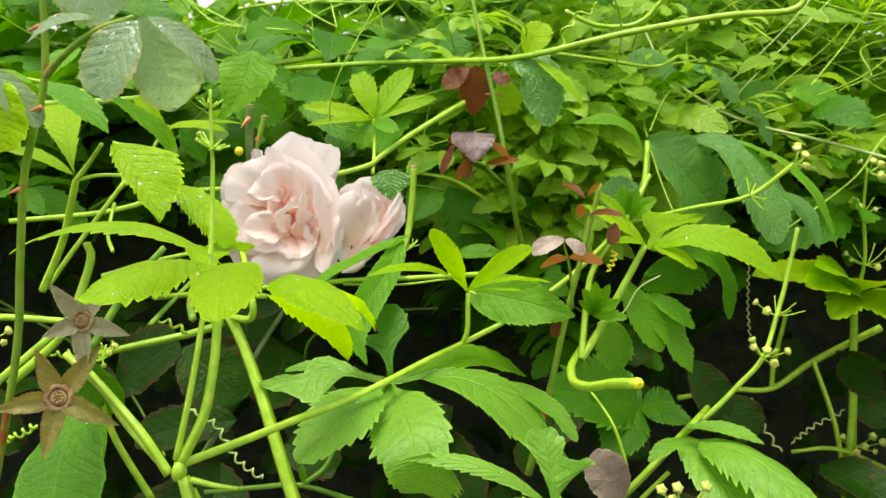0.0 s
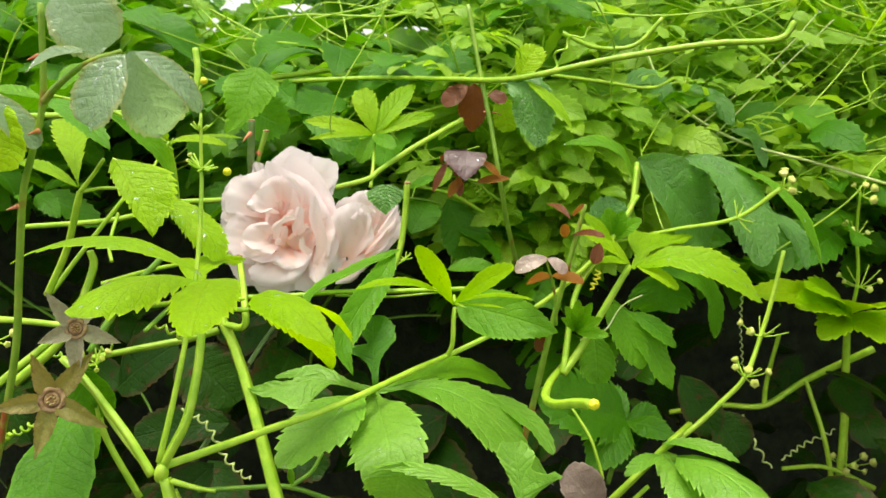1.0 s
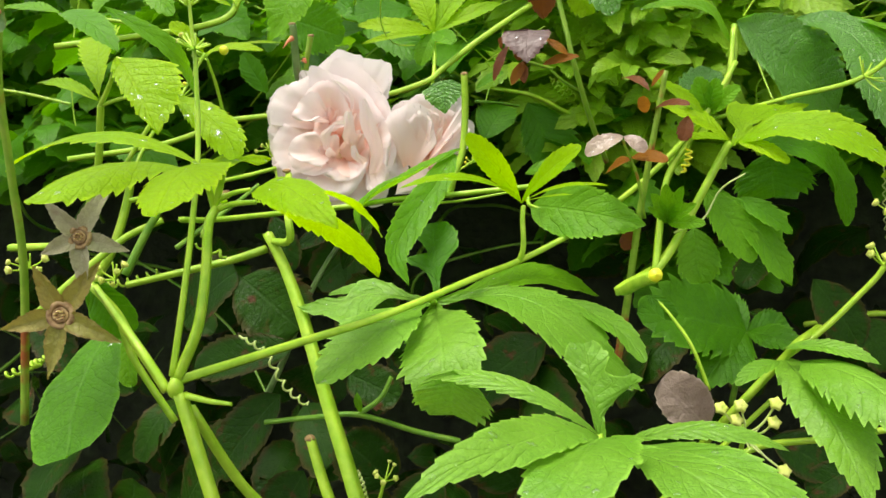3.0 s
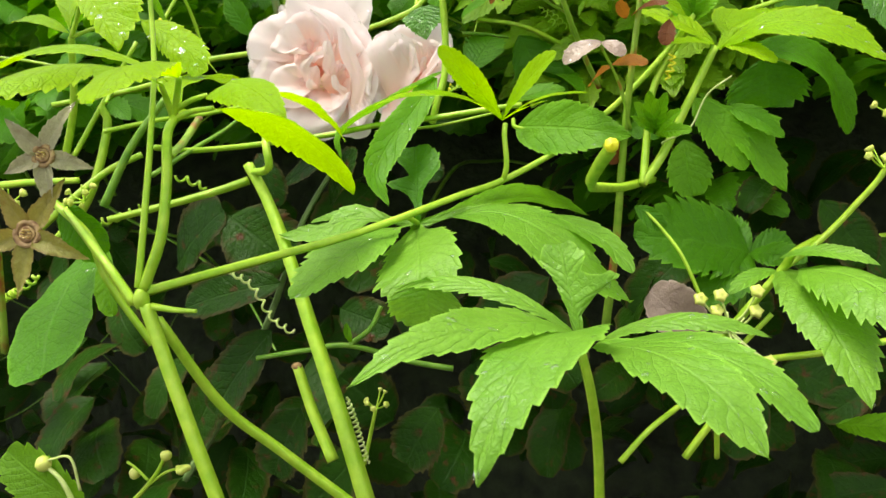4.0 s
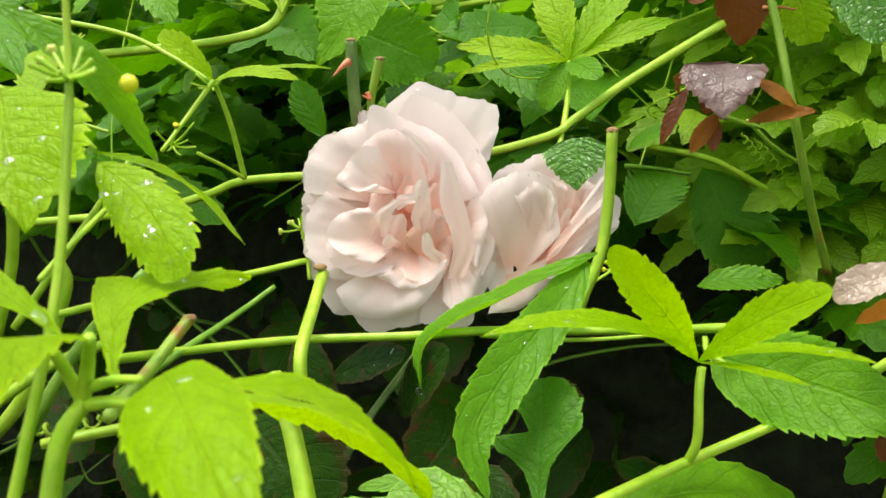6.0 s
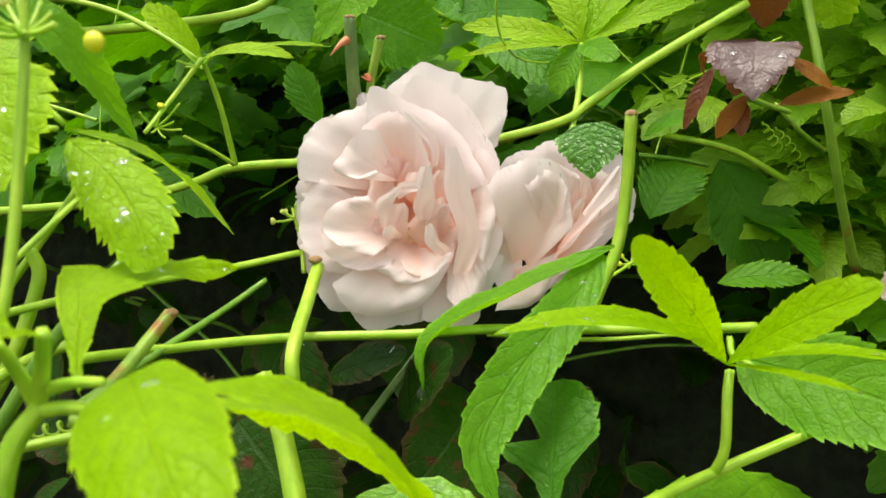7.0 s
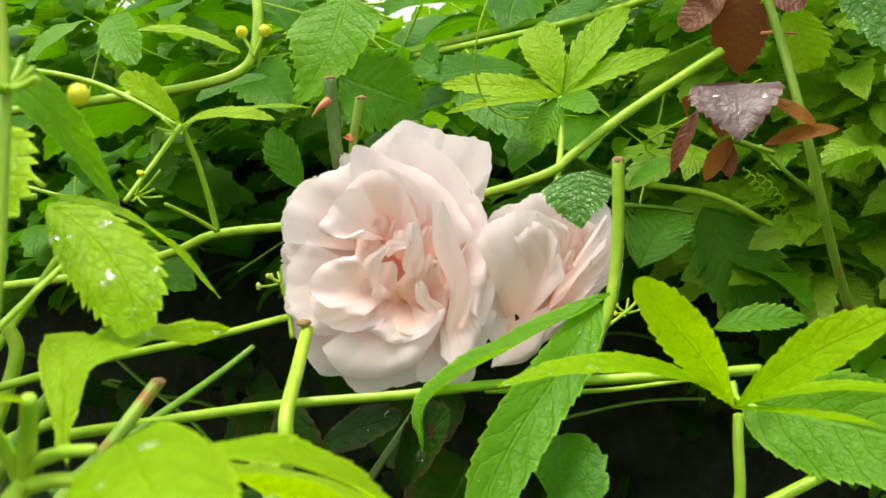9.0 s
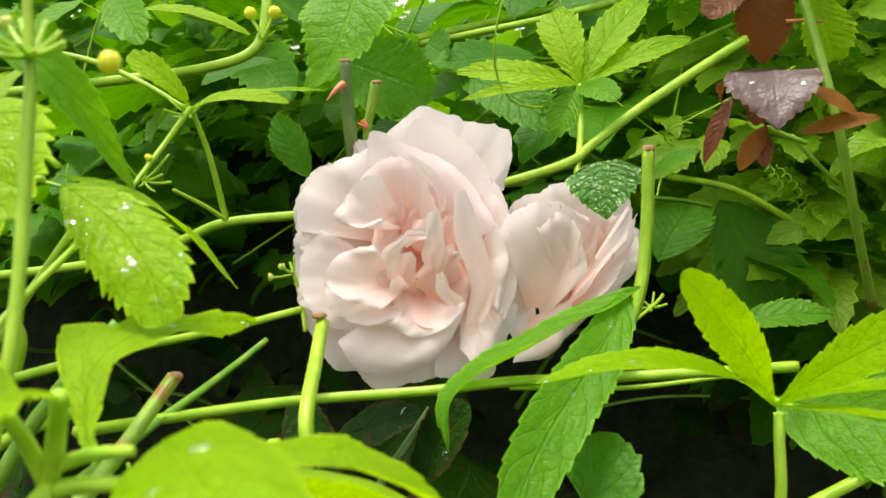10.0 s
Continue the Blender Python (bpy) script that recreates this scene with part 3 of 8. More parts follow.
def dry_calyx(at, axis, size, mat, label, seed):
    """What is left of a faded rose: five dry sepals round a ring of stamens."""
    ob = thing("dry_rose_calyx", label, "faded flower", "faded rose heads", at=at)
    rng = np.random.default_rng(seed)
    ax = unit(vec(axis))
    sx = unit(np.cross((0, 0, 1.0), ax))
    sy = np.cross(ax, sx)
    for i in range(5):
        a = 2 * np.pi * i / 5 + rng.uniform(-0.15, 0.15) + seed
        way = np.cos(a) * sx + np.sin(a) * sy
        b = vec(at) + 0.1 * size * way
        leaf(ob, b, b + size * rng.uniform(0.7, 1.2) * way + ax * size * rng.uniform(-0.3, 0.35), size * 0.37, ax, mat, "sepal", shape="star", teeth=8, tooth=0.05, wave=0.14, fold=0.6, arch=rng.uniform(-0.05, 0.12), cols=7, wet=1)
    ph = np.linspace(0, 2 * np.pi, 28)
    for r, t, h in ((0.2, 0.055, 0.03), (0.11, 0.035, 0.04)):
        ring = np.array([vec(at) + size * (r * (np.cos(p) * sx + np.sin(p) * sy) + h * ax) for p in ph])
        v, f = tube_sheet(ring, size * t, size * t, 8, 0.05, ends=False)
        mesh_object("hip_ring", v, f, HIP, ob)
    v, f = ball_sheet(vec(at) - ax * size * 0.12, size * 0.2, ax, 0.8, 8, 12)
    mesh_object("hip", v, f, HIP, ob)
    for i in range(7):
        a = 2 * np.pi * i / 7
        foot = vec(at) + size * 0.07 * (np.cos(a) * sx + np.sin(a) * sy)
        stem(ob, [foot, foot + ax * size * 0.1, foot * 1 + ax * size * 0.18], size * 0.02, size * 0.012, STAMEN, "stamen", sides=5, per=3, ridge=0)
    return ob

# ground, and a near-black sheet for the shade inside the hedge
def ground_sheet():
    n = 60
    g = np.linspace(-1, 1, n)
    g = np.sign(g) * np.abs(g) ** 3 * 200
    x, y = np.meshgrid(g, g + 0.6)
    d = np.hypot(x, y - 0.6)
    z = 0.03 * np.sin(x * 7) * np.sin(y * 5) * np.exp(-d / 3)
    v = np.stack([x, y, z], -1).reshape(-1, 3)
    return v, grid_faces(n, n)


v, f = ground_sheet()
ground = tagged(mesh_object("ground", v, f, SOIL), "dark damp garden soil under the hedge", "ground", "", "structure")


def shade_sheet():
    """An added bumpy sheet behind the leaves, near black for the hedge's inner shade."""
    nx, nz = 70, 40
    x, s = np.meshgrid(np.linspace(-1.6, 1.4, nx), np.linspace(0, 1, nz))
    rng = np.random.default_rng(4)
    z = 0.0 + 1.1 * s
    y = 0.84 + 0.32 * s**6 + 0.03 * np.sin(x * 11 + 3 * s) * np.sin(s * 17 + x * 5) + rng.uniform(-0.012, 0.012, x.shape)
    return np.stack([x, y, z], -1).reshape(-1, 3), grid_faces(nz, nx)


v, f = shade_sheet()
# the shade between the leaves is put into this near-black colour
HEDGE_SHADE = rough_material("hedge_inner_shade", (0.008, 0.012, 0.004), (0.025, 0.04, 0.012), 60.0, 0.9, 0.01)
tagged(mesh_object("hedge_core", v, f, HEDGE_SHADE), "near-black sheet standing in for the shade inside the hedge", "hedge", "", "stuff")


# foliage that nobody could count
def gap(at):
    """A break in the leaves at the hedge top where the sky shows."""
    line = GAP_FROM + GAP_WAY * (at - GAP_FROM).dot(GAP_WAY)
    return at[1] > 0.58 and abs(at[0] - line[0]) < 0.06 * at[1] and -0.012 < at[2] - line[2] < 0.2


def opening(at):
    """A thin place in the leaves in front of the tall sprig."""
    return 0.4 < at[0] / at[1] < 0.53 and at[1] < 0.79 and at[2] > 1.02


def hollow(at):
    """Hollows low in the hedge, kept to old leaves coloured near black for shade."""
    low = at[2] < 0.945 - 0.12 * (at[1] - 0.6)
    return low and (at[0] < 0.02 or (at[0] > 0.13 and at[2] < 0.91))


def clearing(at):
    """Beside the red-leaved rose stem: deep green leaves left out to brighten the place."""
    return 0.015 < at[0] < 0.16 and 0.92 < at[2] < 1.06 and at[1] < 0.78


def pocket(at):
    """A deep shaded pocket among the leaves beside the open rose."""
    return abs(at[0] + 0.205 + 0.62 * (at[1] - 0.66)) < 0.065 and 0.94 < at[2] < 1.03 and at[1] < 0.9


GAP_FROM, GAP_WAY = np.array((-0.109, 0.598, 1.061)), unit(np.array((-0.321, 0.926, 0.199)))

def scatter(seed, count, x, y, z, size, ratio, mat, name, label, shape, tilt=0.5, droop=0.35, teeth=7, palmate=0.0, cols=5, tooth=0.14, floor=None, lean=0.25):
    rng = np.random.default_rng(seed)
    sheets = []
    for _ in range(count):
        at = np.array([rng.uniform(*x), rng.uniform(*y), rng.uniform(*z)])
        if floor is not None and at[2] > floor(at[0], at[1]):
            continue
        if gap(at) or opening(at) or pocket(at) or (mat is LEAF_DEEP and clearing(at)) or (mat is not LEAF_OLD_SHADED and hollow(at)):
            continue
        head = rng.uniform(0, 2 * np.pi) if rng.random() < 0.4 else rng.normal(-np.pi / 2, 0.9)
        up = unit(np.array([rng.normal(0, tilt), rng.normal(-lean, tilt), 1.0]))
        ln = rng.uniform(*size)
        fan = range(-2, 3) if rng.random() < palmate else (0,)
        for k in fan:
            a = head + k * 0.62
            way = unit(np.array([np.cos(a), np.sin(a), -droop * rng.uniform(0.2, 1.6)]))
            m = ln * (1 - 0.16 * abs(k)) * rng.uniform(0.85, 1.1)
            b = at + way * 0.01
            v, f, uv, _ = leaf_sheet(b, b + way * m, m * ratio * rng.uniform(0.85, 1.15), up, rng.uniform(0.02, 0.2), rng.uniform(0.0, 0.35), teeth, tooth, shape, seed=int(rng.integers(1e6)), cols=cols, wave=0.1)
            sheets.append((v, f, uv))
    return clump(name, label, "foliage", "stuff", sheets, mat)


def crest(x, y):
    """How high the leaves stand: the hedge rises away from the path and ends in a loose rim."""
    return 1.06 + 0.24 * (y - 0.55) / 0.5 + 0.03 * np.sin(x * 9) + 0.02 * np.sin(x * 23 + 1)


scatter(11, 1300, (-1.2, 1.2), (0.68, 1.3), (0.94, 1.32), (0.045, 0.085), 0.42, LEAF_HEDGE, "vine_foliage", "fresh green vine leaves over the hedge", "lance", palmate=0.5, floor=crest)
scatter(12, 1120, (0.0, 1.3), (0.62, 1.35), (0.98, 1.36), (0.04, 0.08), 0.42, LEAF_CREST, "young_vine_foliage", "bright young vine leaves on the hedge top", "lance", palmate=0.4, floor=crest)
scatter(15, 800, (-1.6, 1.6), (1.1, 1.7), (0.95, 1.5), (0.07, 0.12), 0.45, LEAF_HEDGE, "far_foliage", "mass of vine leaves at the back of the hedge", "lance", palmate=0.6, floor=crest)
scatter(16, 500, (-0.9, 1.0), (0.85, 1.15), (1.0, 1.16), (0.05, 0.085), 0.45, LEAF_HEDGE, "upper_foliage", "vine leaves along the hedge rim", "lance", palmate=0.5, floor=crest)
# this deep green also carries the shade behind the roses
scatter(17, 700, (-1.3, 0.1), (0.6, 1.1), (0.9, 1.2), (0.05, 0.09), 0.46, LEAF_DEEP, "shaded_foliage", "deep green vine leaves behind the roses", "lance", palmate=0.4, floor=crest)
scatter(18, 260, (-1.2, -0.1), (0.8, 1.35), (1.02, 1.36), (0.05, 0.08), 0.42, LEAF_CREST, "young_rim_foliage", "bright young leaves on the far rim", "lance", palmate=0.4, floor=crest)
scatter(19, 1500, (-0.05, 0.9), (0.58, 0.95), (0.97, 1.15), (0.014, 0.034), 0.42, LEAF_CREST, "fine_vine_foliage", "small new vine leaves among the hedge stems", "lance", palmate=0.6, floor=crest)
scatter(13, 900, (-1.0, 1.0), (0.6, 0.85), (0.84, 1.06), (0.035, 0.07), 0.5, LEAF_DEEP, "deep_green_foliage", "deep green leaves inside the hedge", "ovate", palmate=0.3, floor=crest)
scatter(14, 800, (-0.95, 0.9), (0.54, 0.84), (0.5, 0.88), (0.035, 0.065), 0.6, LEAF_OLD_SHADED, "old_rose_foliage", "old rose leaves low in the hedge, darkened for its shade", "round", tilt=0.8, droop=0.6, tooth=0.06)

# lighter crest-coloured leaves stand in for skylight missing beside the stem
scatter(20, 230, (0.02, 0.15), (0.6, 0.74), (0.93, 1.04), (0.03, 0.05), 0.36, LEAF_CREST, "front_vine_foliage", "light-toned vine leaves that brighten the place beside the red-leaved rose stem", "lance", palmate=0.5, floor=crest, lean=1.3)

def wild_stems(seed, count, x, y, z, radius, mat, name, label):
    rng = np.random.default_rng(seed)
    vs, fs, off = [], [], 0
    for _ in range(count):
        p = np.array([rng.uniform(*x), rng.uniform(*y), rng.uniform(*z)])
        a = rng.uniform(0, 6.28)
        way = np.array([np.cos(a), 0.4 * np.sin(a), rng.uniform(-0.4, 0.5)])
        pts = [p]
        for _ in range(int(rng.integers(3, 6))):
            way = unit(way + rng.normal(0, 0.3, 3))
            pts.append(pts[-1] + way * rng.uniform(0.03, 0.07))
        r = rng.uniform(*radius)
        if mat is STEM and any(hollow(q) for q in pts):
            continue
        v, f = tube_sheet(spline(pts, 6), r, r * 0.6, 6, 0.06, ends=False)
        vs.append(v)
        fs.append(np.asarray(f) + off)
        off += len(v)
    return tagged(mesh_object(name, np.concatenate(vs), np.concatenate(fs), mat), label, "stems", "", "stuff")


wild_stems(21, 90, (-0.7, 0.6), (0.62, 0.95), (0.96, 1.16), (0.0006, 0.0016), STEM, "hedge_stems", "tangled green vine stems in the hedge")
wild_stems(23, 330, (-0.15, 0.7), (0.6, 0.9), (1.0, 1.14), (0.0004, 0.0009), STEM, "fine_vine_stems", "fine curling vine stems on the hedge top")
wild_stems(22, 12, (-0.6, -0.12), (0.68, 0.85), (0.7, 0.95), (0.0006, 0.0018), STEM_SHADED, "shaded_hedge_stems", "stems low in the hedge in a shade-darkened green")


# the two roses
ROSE_AT, ROSE_AXIS, ROSE_SIZE = (-0.0823, 0.4740, 0.9588), (0.384, -0.922, 0.046), 0.0312
open_rose = thing("rose_blossom", "open pale pink rose with wet ruffled petals, peach at the heart", "rose", "rose blossoms", at=ROSE_AT)
petal(open_rose, ROSE_AT, ROSE_AXIS, ROSE_SIZE, (0.231, 0.173, -0.293), [(-0.175, 1.111, -0.298), (0.203, 1.397, -0.369), (0.570, 1.287, -0.342), (1.095, 1.100, -0.295), (0.999, 0.532, -0.153)], seed=1, wet=5, roll=0.02)
petal(open_rose, ROSE_AT, ROSE_AXIS, ROSE_SIZE, (-0.108, 0.173, -0.343), [(-0.492, 0.890, -0.383), (-0.401, 1.127, -0.442), (-0.249, 1.078, -0.429)], seed=2, roll=0.02)
petal(open_rose, ROSE_AT, ROSE_AXIS, ROSE_SIZE, (-0.164, 0.118, -0.280), [(-0.559, 0.890, -0.173), (-0.870, 0.824, -0.156), (-1.022, 0.532, -0.083), (-1.056, 0.201, -0.000), (-0.955, 0.008, 0.048)], seed=3, wet=3)
petal(open_rose, ROSE_AT, ROSE_AXIS, ROSE_SIZE, (-0.221, -0.158, -0.211), [(-1.011, 0.311, -0.078), (-1.090, -0.020, 0.005), (-1.056, -0.351, 0.088), (-0.926, -0.626, 0.157)], seed=4, wet=1)
petal(open_rose, ROSE_AT, ROSE_AXIS, ROSE_SIZE, (-0.277, -0.378, -0.205), [(-1.079, -0.268, 0.047), (-0.988, -0.654, 0.144), (-0.825, -0.968, 0.222), (-0.599, -1.079, 0.250), (-0.333, -1.040, 0.240)], seed=5)
petal(open_rose, ROSE_AT, ROSE_AXIS, ROSE_SIZE, (0.005, -0.489, -0.178), [(-0.616, -0.985, 0.286), (-0.413, -1.228, 0.347), (-0.096, -1.217, 0.344), (0.226, -1.150, 0.328), (0.429, -0.996, 0.289)], seed=6)
petal(open_rose, ROSE_AT, ROSE_AXIS, ROSE_SIZE, (0.344, -0.433, -0.142), [(0.146, -1.150, 0.388), (0.547, -1.244, 0.411), (0.705, -1.194, 0.399), (0.824, -0.930, 0.332), (1.010, -0.571, 0.243)], seed=7)
petal(open_rose, ROSE_AT, ROSE_AXIS, ROSE_SIZE, (0.513, -0.103, -0.224), [(0.785, 0.807, -0.142), (0.954, 0.504, -0.066), (1.039, 0.090, 0.037), (1.022, -0.378, 0.155), (0.909, -0.709, 0.237)], seed=8, wet=2)
petal(open_rose, ROSE_AT, ROSE_AXIS, ROSE_SIZE, (0.288, 0.090, -0.173), [(-0.108, 0.918, -0.009), (0.203, 1.232, -0.088), (0.570, 1.067, -0.047), (0.751, 0.846, 0.009), (0.954, 0.449, 0.108), (1.022, 0.090, 0.197)], seed=9, wet=6)
petal(open_rose, ROSE_AT, ROSE_AXIS, ROSE_SIZE, (-0.051, 0.146, -0.186), [(-1.000, 0.256, 0.156), (-0.988, 0.559, 0.080), (-0.808, 0.813, 0.017), (-0.503, 0.918, -0.009), (-0.209, 1.022, -0.036), (0.005, 0.890, -0.003)], seed=10, wet=5)
petal(open_rose, ROSE_AT, ROSE_AXIS, ROSE_SIZE, (0.259, 0.090, -0.173), [(-0.333, 0.791, 0.162), (-0.254, 1.155, 0.071), (0.050, 1.011, 0.107), (0.372, 0.846, 0.149), (0.638, 0.603, 0.209), (0.841, 0.162, 0.319)], seed=11, wet=4)
petal(open_rose, ROSE_AT, ROSE_AXIS, ROSE_SIZE, (-0.164, -0.213, -0.097), [(-0.785, 0.256, 0.136), (-0.983, 0.063, 0.184), (-1.011, -0.268, 0.267), (-0.853, -0.571, 0.343), (-0.559, -0.682, 0.370)], seed=12)
petal(open_rose, ROSE_AT, ROSE_AXIS, ROSE_SIZE, (0.005, -0.433, -0.042), [(-0.700, -0.737, 0.484), (-0.542, -0.990, 0.548), (-0.260, -1.079, 0.570), (0.084, -1.001, 0.550), (0.310, -0.819, 0.505), (0.446, -0.610, 0.452)], seed=13, bow=0.07)
petal(open_rose, ROSE_AT, ROSE_AXIS, ROSE_SIZE, (0.485, -0.378, -0.005), [(0.401, -0.919, 0.530), (0.559, -1.040, 0.560), (0.751, -0.864, 0.516), (0.830, -0.599, 0.450)], seed=14)
petal(open_rose, ROSE_AT, ROSE_AXIS, ROSE_SIZE, (-0.051, -0.378, -0.055), [(-0.808, -0.213, 0.393), (-0.729, -0.461, 0.455), (-0.514, -0.610, 0.492), (-0.153, -0.610, 0.492)], seed=15)
petal(open_rose, ROSE_AT, ROSE_AXIS, ROSE_SIZE, (0.513, -0.103, -0.074), [(0.785, 0.614, 0.126), (0.954, 0.311, 0.202), (1.010, -0.130, 0.313), (0.920, -0.489, 0.402), (0.824, -0.682, 0.450)], seed=16, wet=1)
petal(open_rose, ROSE_AT, ROSE_AXIS, ROSE_SIZE, (0.570, -0.213, 0.003), [(0.655, -0.003, 0.371), (0.807, 0.184, 0.324), (0.909, -0.003, 0.371), (0.864, -0.323, 0.451), (0.785, -0.610, 0.522)], seed=17, deep=(0.3, 1))
petal(open_rose, ROSE_AT, ROSE_AXIS, ROSE_SIZE, (-0.051, -0.268, 0.017), [(-0.333, 0.085, 0.419), (-0.604, 0.041, 0.430), (-0.768, -0.152, 0.478), (-0.672, -0.334, 0.524), (-0.305, -0.489, 0.562)], seed=18, bow=0.08)
petal(open_rose, ROSE_AT, ROSE_AXIS, ROSE_SIZE, (0.203, -0.489, 0.022), [(-0.277, -0.626, 0.517), (0.005, -0.764, 0.551), (0.288, -0.682, 0.530), (0.485, -0.489, 0.482)], seed=19, bow=0.07)
petal(open_rose, ROSE_AT, ROSE_AXIS, ROSE_SIZE, (0.005, 0.118, -0.130), [(-0.458, 0.603, 0.269), (-0.277, 0.835, 0.211), (0.005, 0.868, 0.203), (0.186, 0.669, 0.253), (0.288, 0.361, 0.330)], seed=20, deep=(0.2, 0.95))
petal(open_rose, ROSE_AT, ROSE_AXIS, ROSE_SIZE, (-0.051, 0.228, 0.043), [(-0.209, 0.719, 0.280), (-0.356, 0.708, 0.283), (-0.525, 0.559, 0.320), (-0.667, 0.361, 0.370), (-0.480, 0.261, 0.395), (-0.249, 0.328, 0.378)], seed=21, roll=0.08, deep=(0.55, 1), wet=3)
petal(open_rose, ROSE_AT, ROSE_AXIS, ROSE_SIZE, (0.005, -0.103, -0.124), [(-0.266, 0.339, 0.195), (-0.333, 0.063, 0.264), (-0.249, -0.268, 0.347)], seed=22, deep=(0.1, 0.75))
petal(open_rose, ROSE_AT, ROSE_AXIS, ROSE_SIZE, (0.146, -0.047, -0.188), [(-0.277, 0.173, 0.237), (-0.051, 0.476, 0.161), (0.231, 0.532, 0.147), (0.429, 0.339, 0.195)], seed=23, deep=(0.02, 0.62), bow=0)
petal(open_rose, ROSE_AT, ROSE_AXIS, ROSE_SIZE, (0.231, -0.103, -0.174), [(0.288, 0.394, 0.182), (0.513, 0.339, 0.195), (0.655, 0.008, 0.278), (0.615, -0.323, 0.361)], seed=24, deep=(0.02, 0.62), bow=0)
petal(open_rose, ROSE_AT, ROSE_AXIS, ROSE_SIZE, (0.175, -0.268, -0.133), [(0.570, -0.268, 0.347), (0.429, -0.626, 0.437), (0.090, -0.682, 0.450), (-0.192, -0.489, 0.402)], seed=25, deep=(0.02, 0.62), bow=0)
petal(open_rose, ROSE_AT, ROSE_AXIS, ROSE_SIZE, (0.062, -0.158, -0.161), [(-0.051, -0.599, 0.410), (-0.277, -0.323, 0.341), (-0.277, 0.008, 0.258), (-0.108, 0.228, 0.203)], seed=26, deep=(0.02, 0.62), bow=0)
petal(open_rose, ROSE_AT, ROSE_AXIS, ROSE_SIZE, (0.175, -0.103, -0.224), [(-0.446, 0.063, -0.136), (-0.333, 0.449, -0.232), (0.231, 0.614, -0.274), (0.739, 0.173, -0.163), (0.683, -0.433, -0.012), (0.118, -0.764, 0.071), (-0.390, -0.489, 0.002), (-0.475, -0.047, -0.108)], seed=27, deep=(0, 0.2), bow=0, roll=0)
petal(open_rose, ROSE_AT, ROSE_AXIS, ROSE_SIZE, (0.203, 0.256, -0.364), [(-0.418, 0.008, -0.002), (-0.221, -0.599, 0.150), (0.231, -0.764, 0.191), (0.683, -0.489, 0.122), (0.768, 0.063, -0.016)], seed=28, deep=(0, 0.25), bow=0, roll=0, spread=0.9)
petal(open_rose, ROSE_AT, ROSE_AXIS, ROSE_SIZE, (0.203, -0.461, -0.205), [(0.768, -0.213, 0.033), (0.570, 0.339, -0.105), (0.203, 0.504, -0.146), (-0.221, 0.339, -0.105), (-0.390, -0.213, 0.033)], seed=29, deep=(0, 0.25), bow=0, roll=0, spread=0.9)
inner_petal(open_rose, ROSE_AT, ROSE_AXIS, ROSE_SIZE, (0.559, -0.682, 0.470), (0.446, 0.521, 0.470), 0.243, seed=30, cup=0.35, bend=-0.08, deep=(0.6, 1))
inner_petal(open_rose, ROSE_AT, ROSE_AXIS, ROSE_SIZE, (0.220, -0.169, 0.392), (0.254, 0.350, 0.533), 0.190, seed=31, cup=0.5, bend=0.04, deep=(0.5, 1))
inner_petal(open_rose, ROSE_AT, ROSE_AXIS, ROSE_SIZE, (0.412, -0.500, 0.475), (0.231, -0.202, 0.590), 0.137, seed=32, cup=0.5, deep=(0.5, 1))
inner_petal(open_rose, ROSE_AT, ROSE_AXIS, ROSE_SIZE, (-0.175, -0.240, 0.380), (-0.040, 0.162, 0.519), 0.148, seed=33, cup=0.4, bend=0.15, deep=(0.5, 1))
inner_petal(open_rose, ROSE_AT, ROSE_AXIS, ROSE_SIZE, (-0.051, 0.085, 0.379), (0.203, 0.184, 0.474), 0.127, seed=34, cup=0.4, deep=(0.5, 1))
inner_petal(open_rose, ROSE_AT, ROSE_AXIS, ROSE_SIZE, (0.327, 0.339, 0.255), (0.022, 0.868, 0.323), 0.116, seed=35, cup=0.4, bend=-0.2, deep=(0.6, 1))
inner_petal(open_rose, ROSE_AT, ROSE_AXIS, ROSE_SIZE, (0.005, 0.118, 0.070), (-0.096, 0.438, 0.191), 0.211, seed=36, cup=0.3, deep=(0.1, 0.6))
inner_petal(open_rose, ROSE_AT, ROSE_AXIS, ROSE_SIZE, (0.118, 0.063, 0.084), (0.090, 0.394, 0.182), 0.190, seed=37, cup=0.3, deep=(0.1, 0.6))
inner_petal(open_rose, ROSE_AT, ROSE_AXIS, ROSE_SIZE, (0.412, -0.158, 0.139), (0.389, 0.311, 0.322), 0.211, seed=38, cup=0.3, deep=(0.1, 0.7))
inner_petal(open_rose, ROSE_AT, ROSE_AXIS, ROSE_SIZE, (0.457, -0.378, 0.195), (0.344, 0.035, 0.391), 0.232, seed=39, cup=0.3, deep=(0.1, 0.7))
inner_petal(open_rose, ROSE_AT, ROSE_AXIS, ROSE_SIZE, (0.220, -0.461, 0.215), (0.276, -0.003, 0.401), 0.274, seed=40, cup=0.3, deep=(0.2, 0.85))
inner_petal(open_rose, ROSE_AT, ROSE_AXIS, ROSE_SIZE, (0.017, -0.406, 0.201), (-0.040, -0.003, 0.361), 0.243, seed=41, cup=0.3, deep=(0.2, 0.8))
inner_petal(open_rose, ROSE_AT, ROSE_AXIS, ROSE_SIZE, (0.367, -0.406, 0.201), (0.429, -0.020, 0.385), 0.211, seed=42, cup=0.3, deep=(0.2, 0.85))
inner_petal(open_rose, ROSE_AT, ROSE_AXIS, ROSE_SIZE, (0.146, -0.003, 0.101), (0.130, 0.294, 0.346), 0.211, seed=43, cup=0.3, deep=(0.2, 0.9))
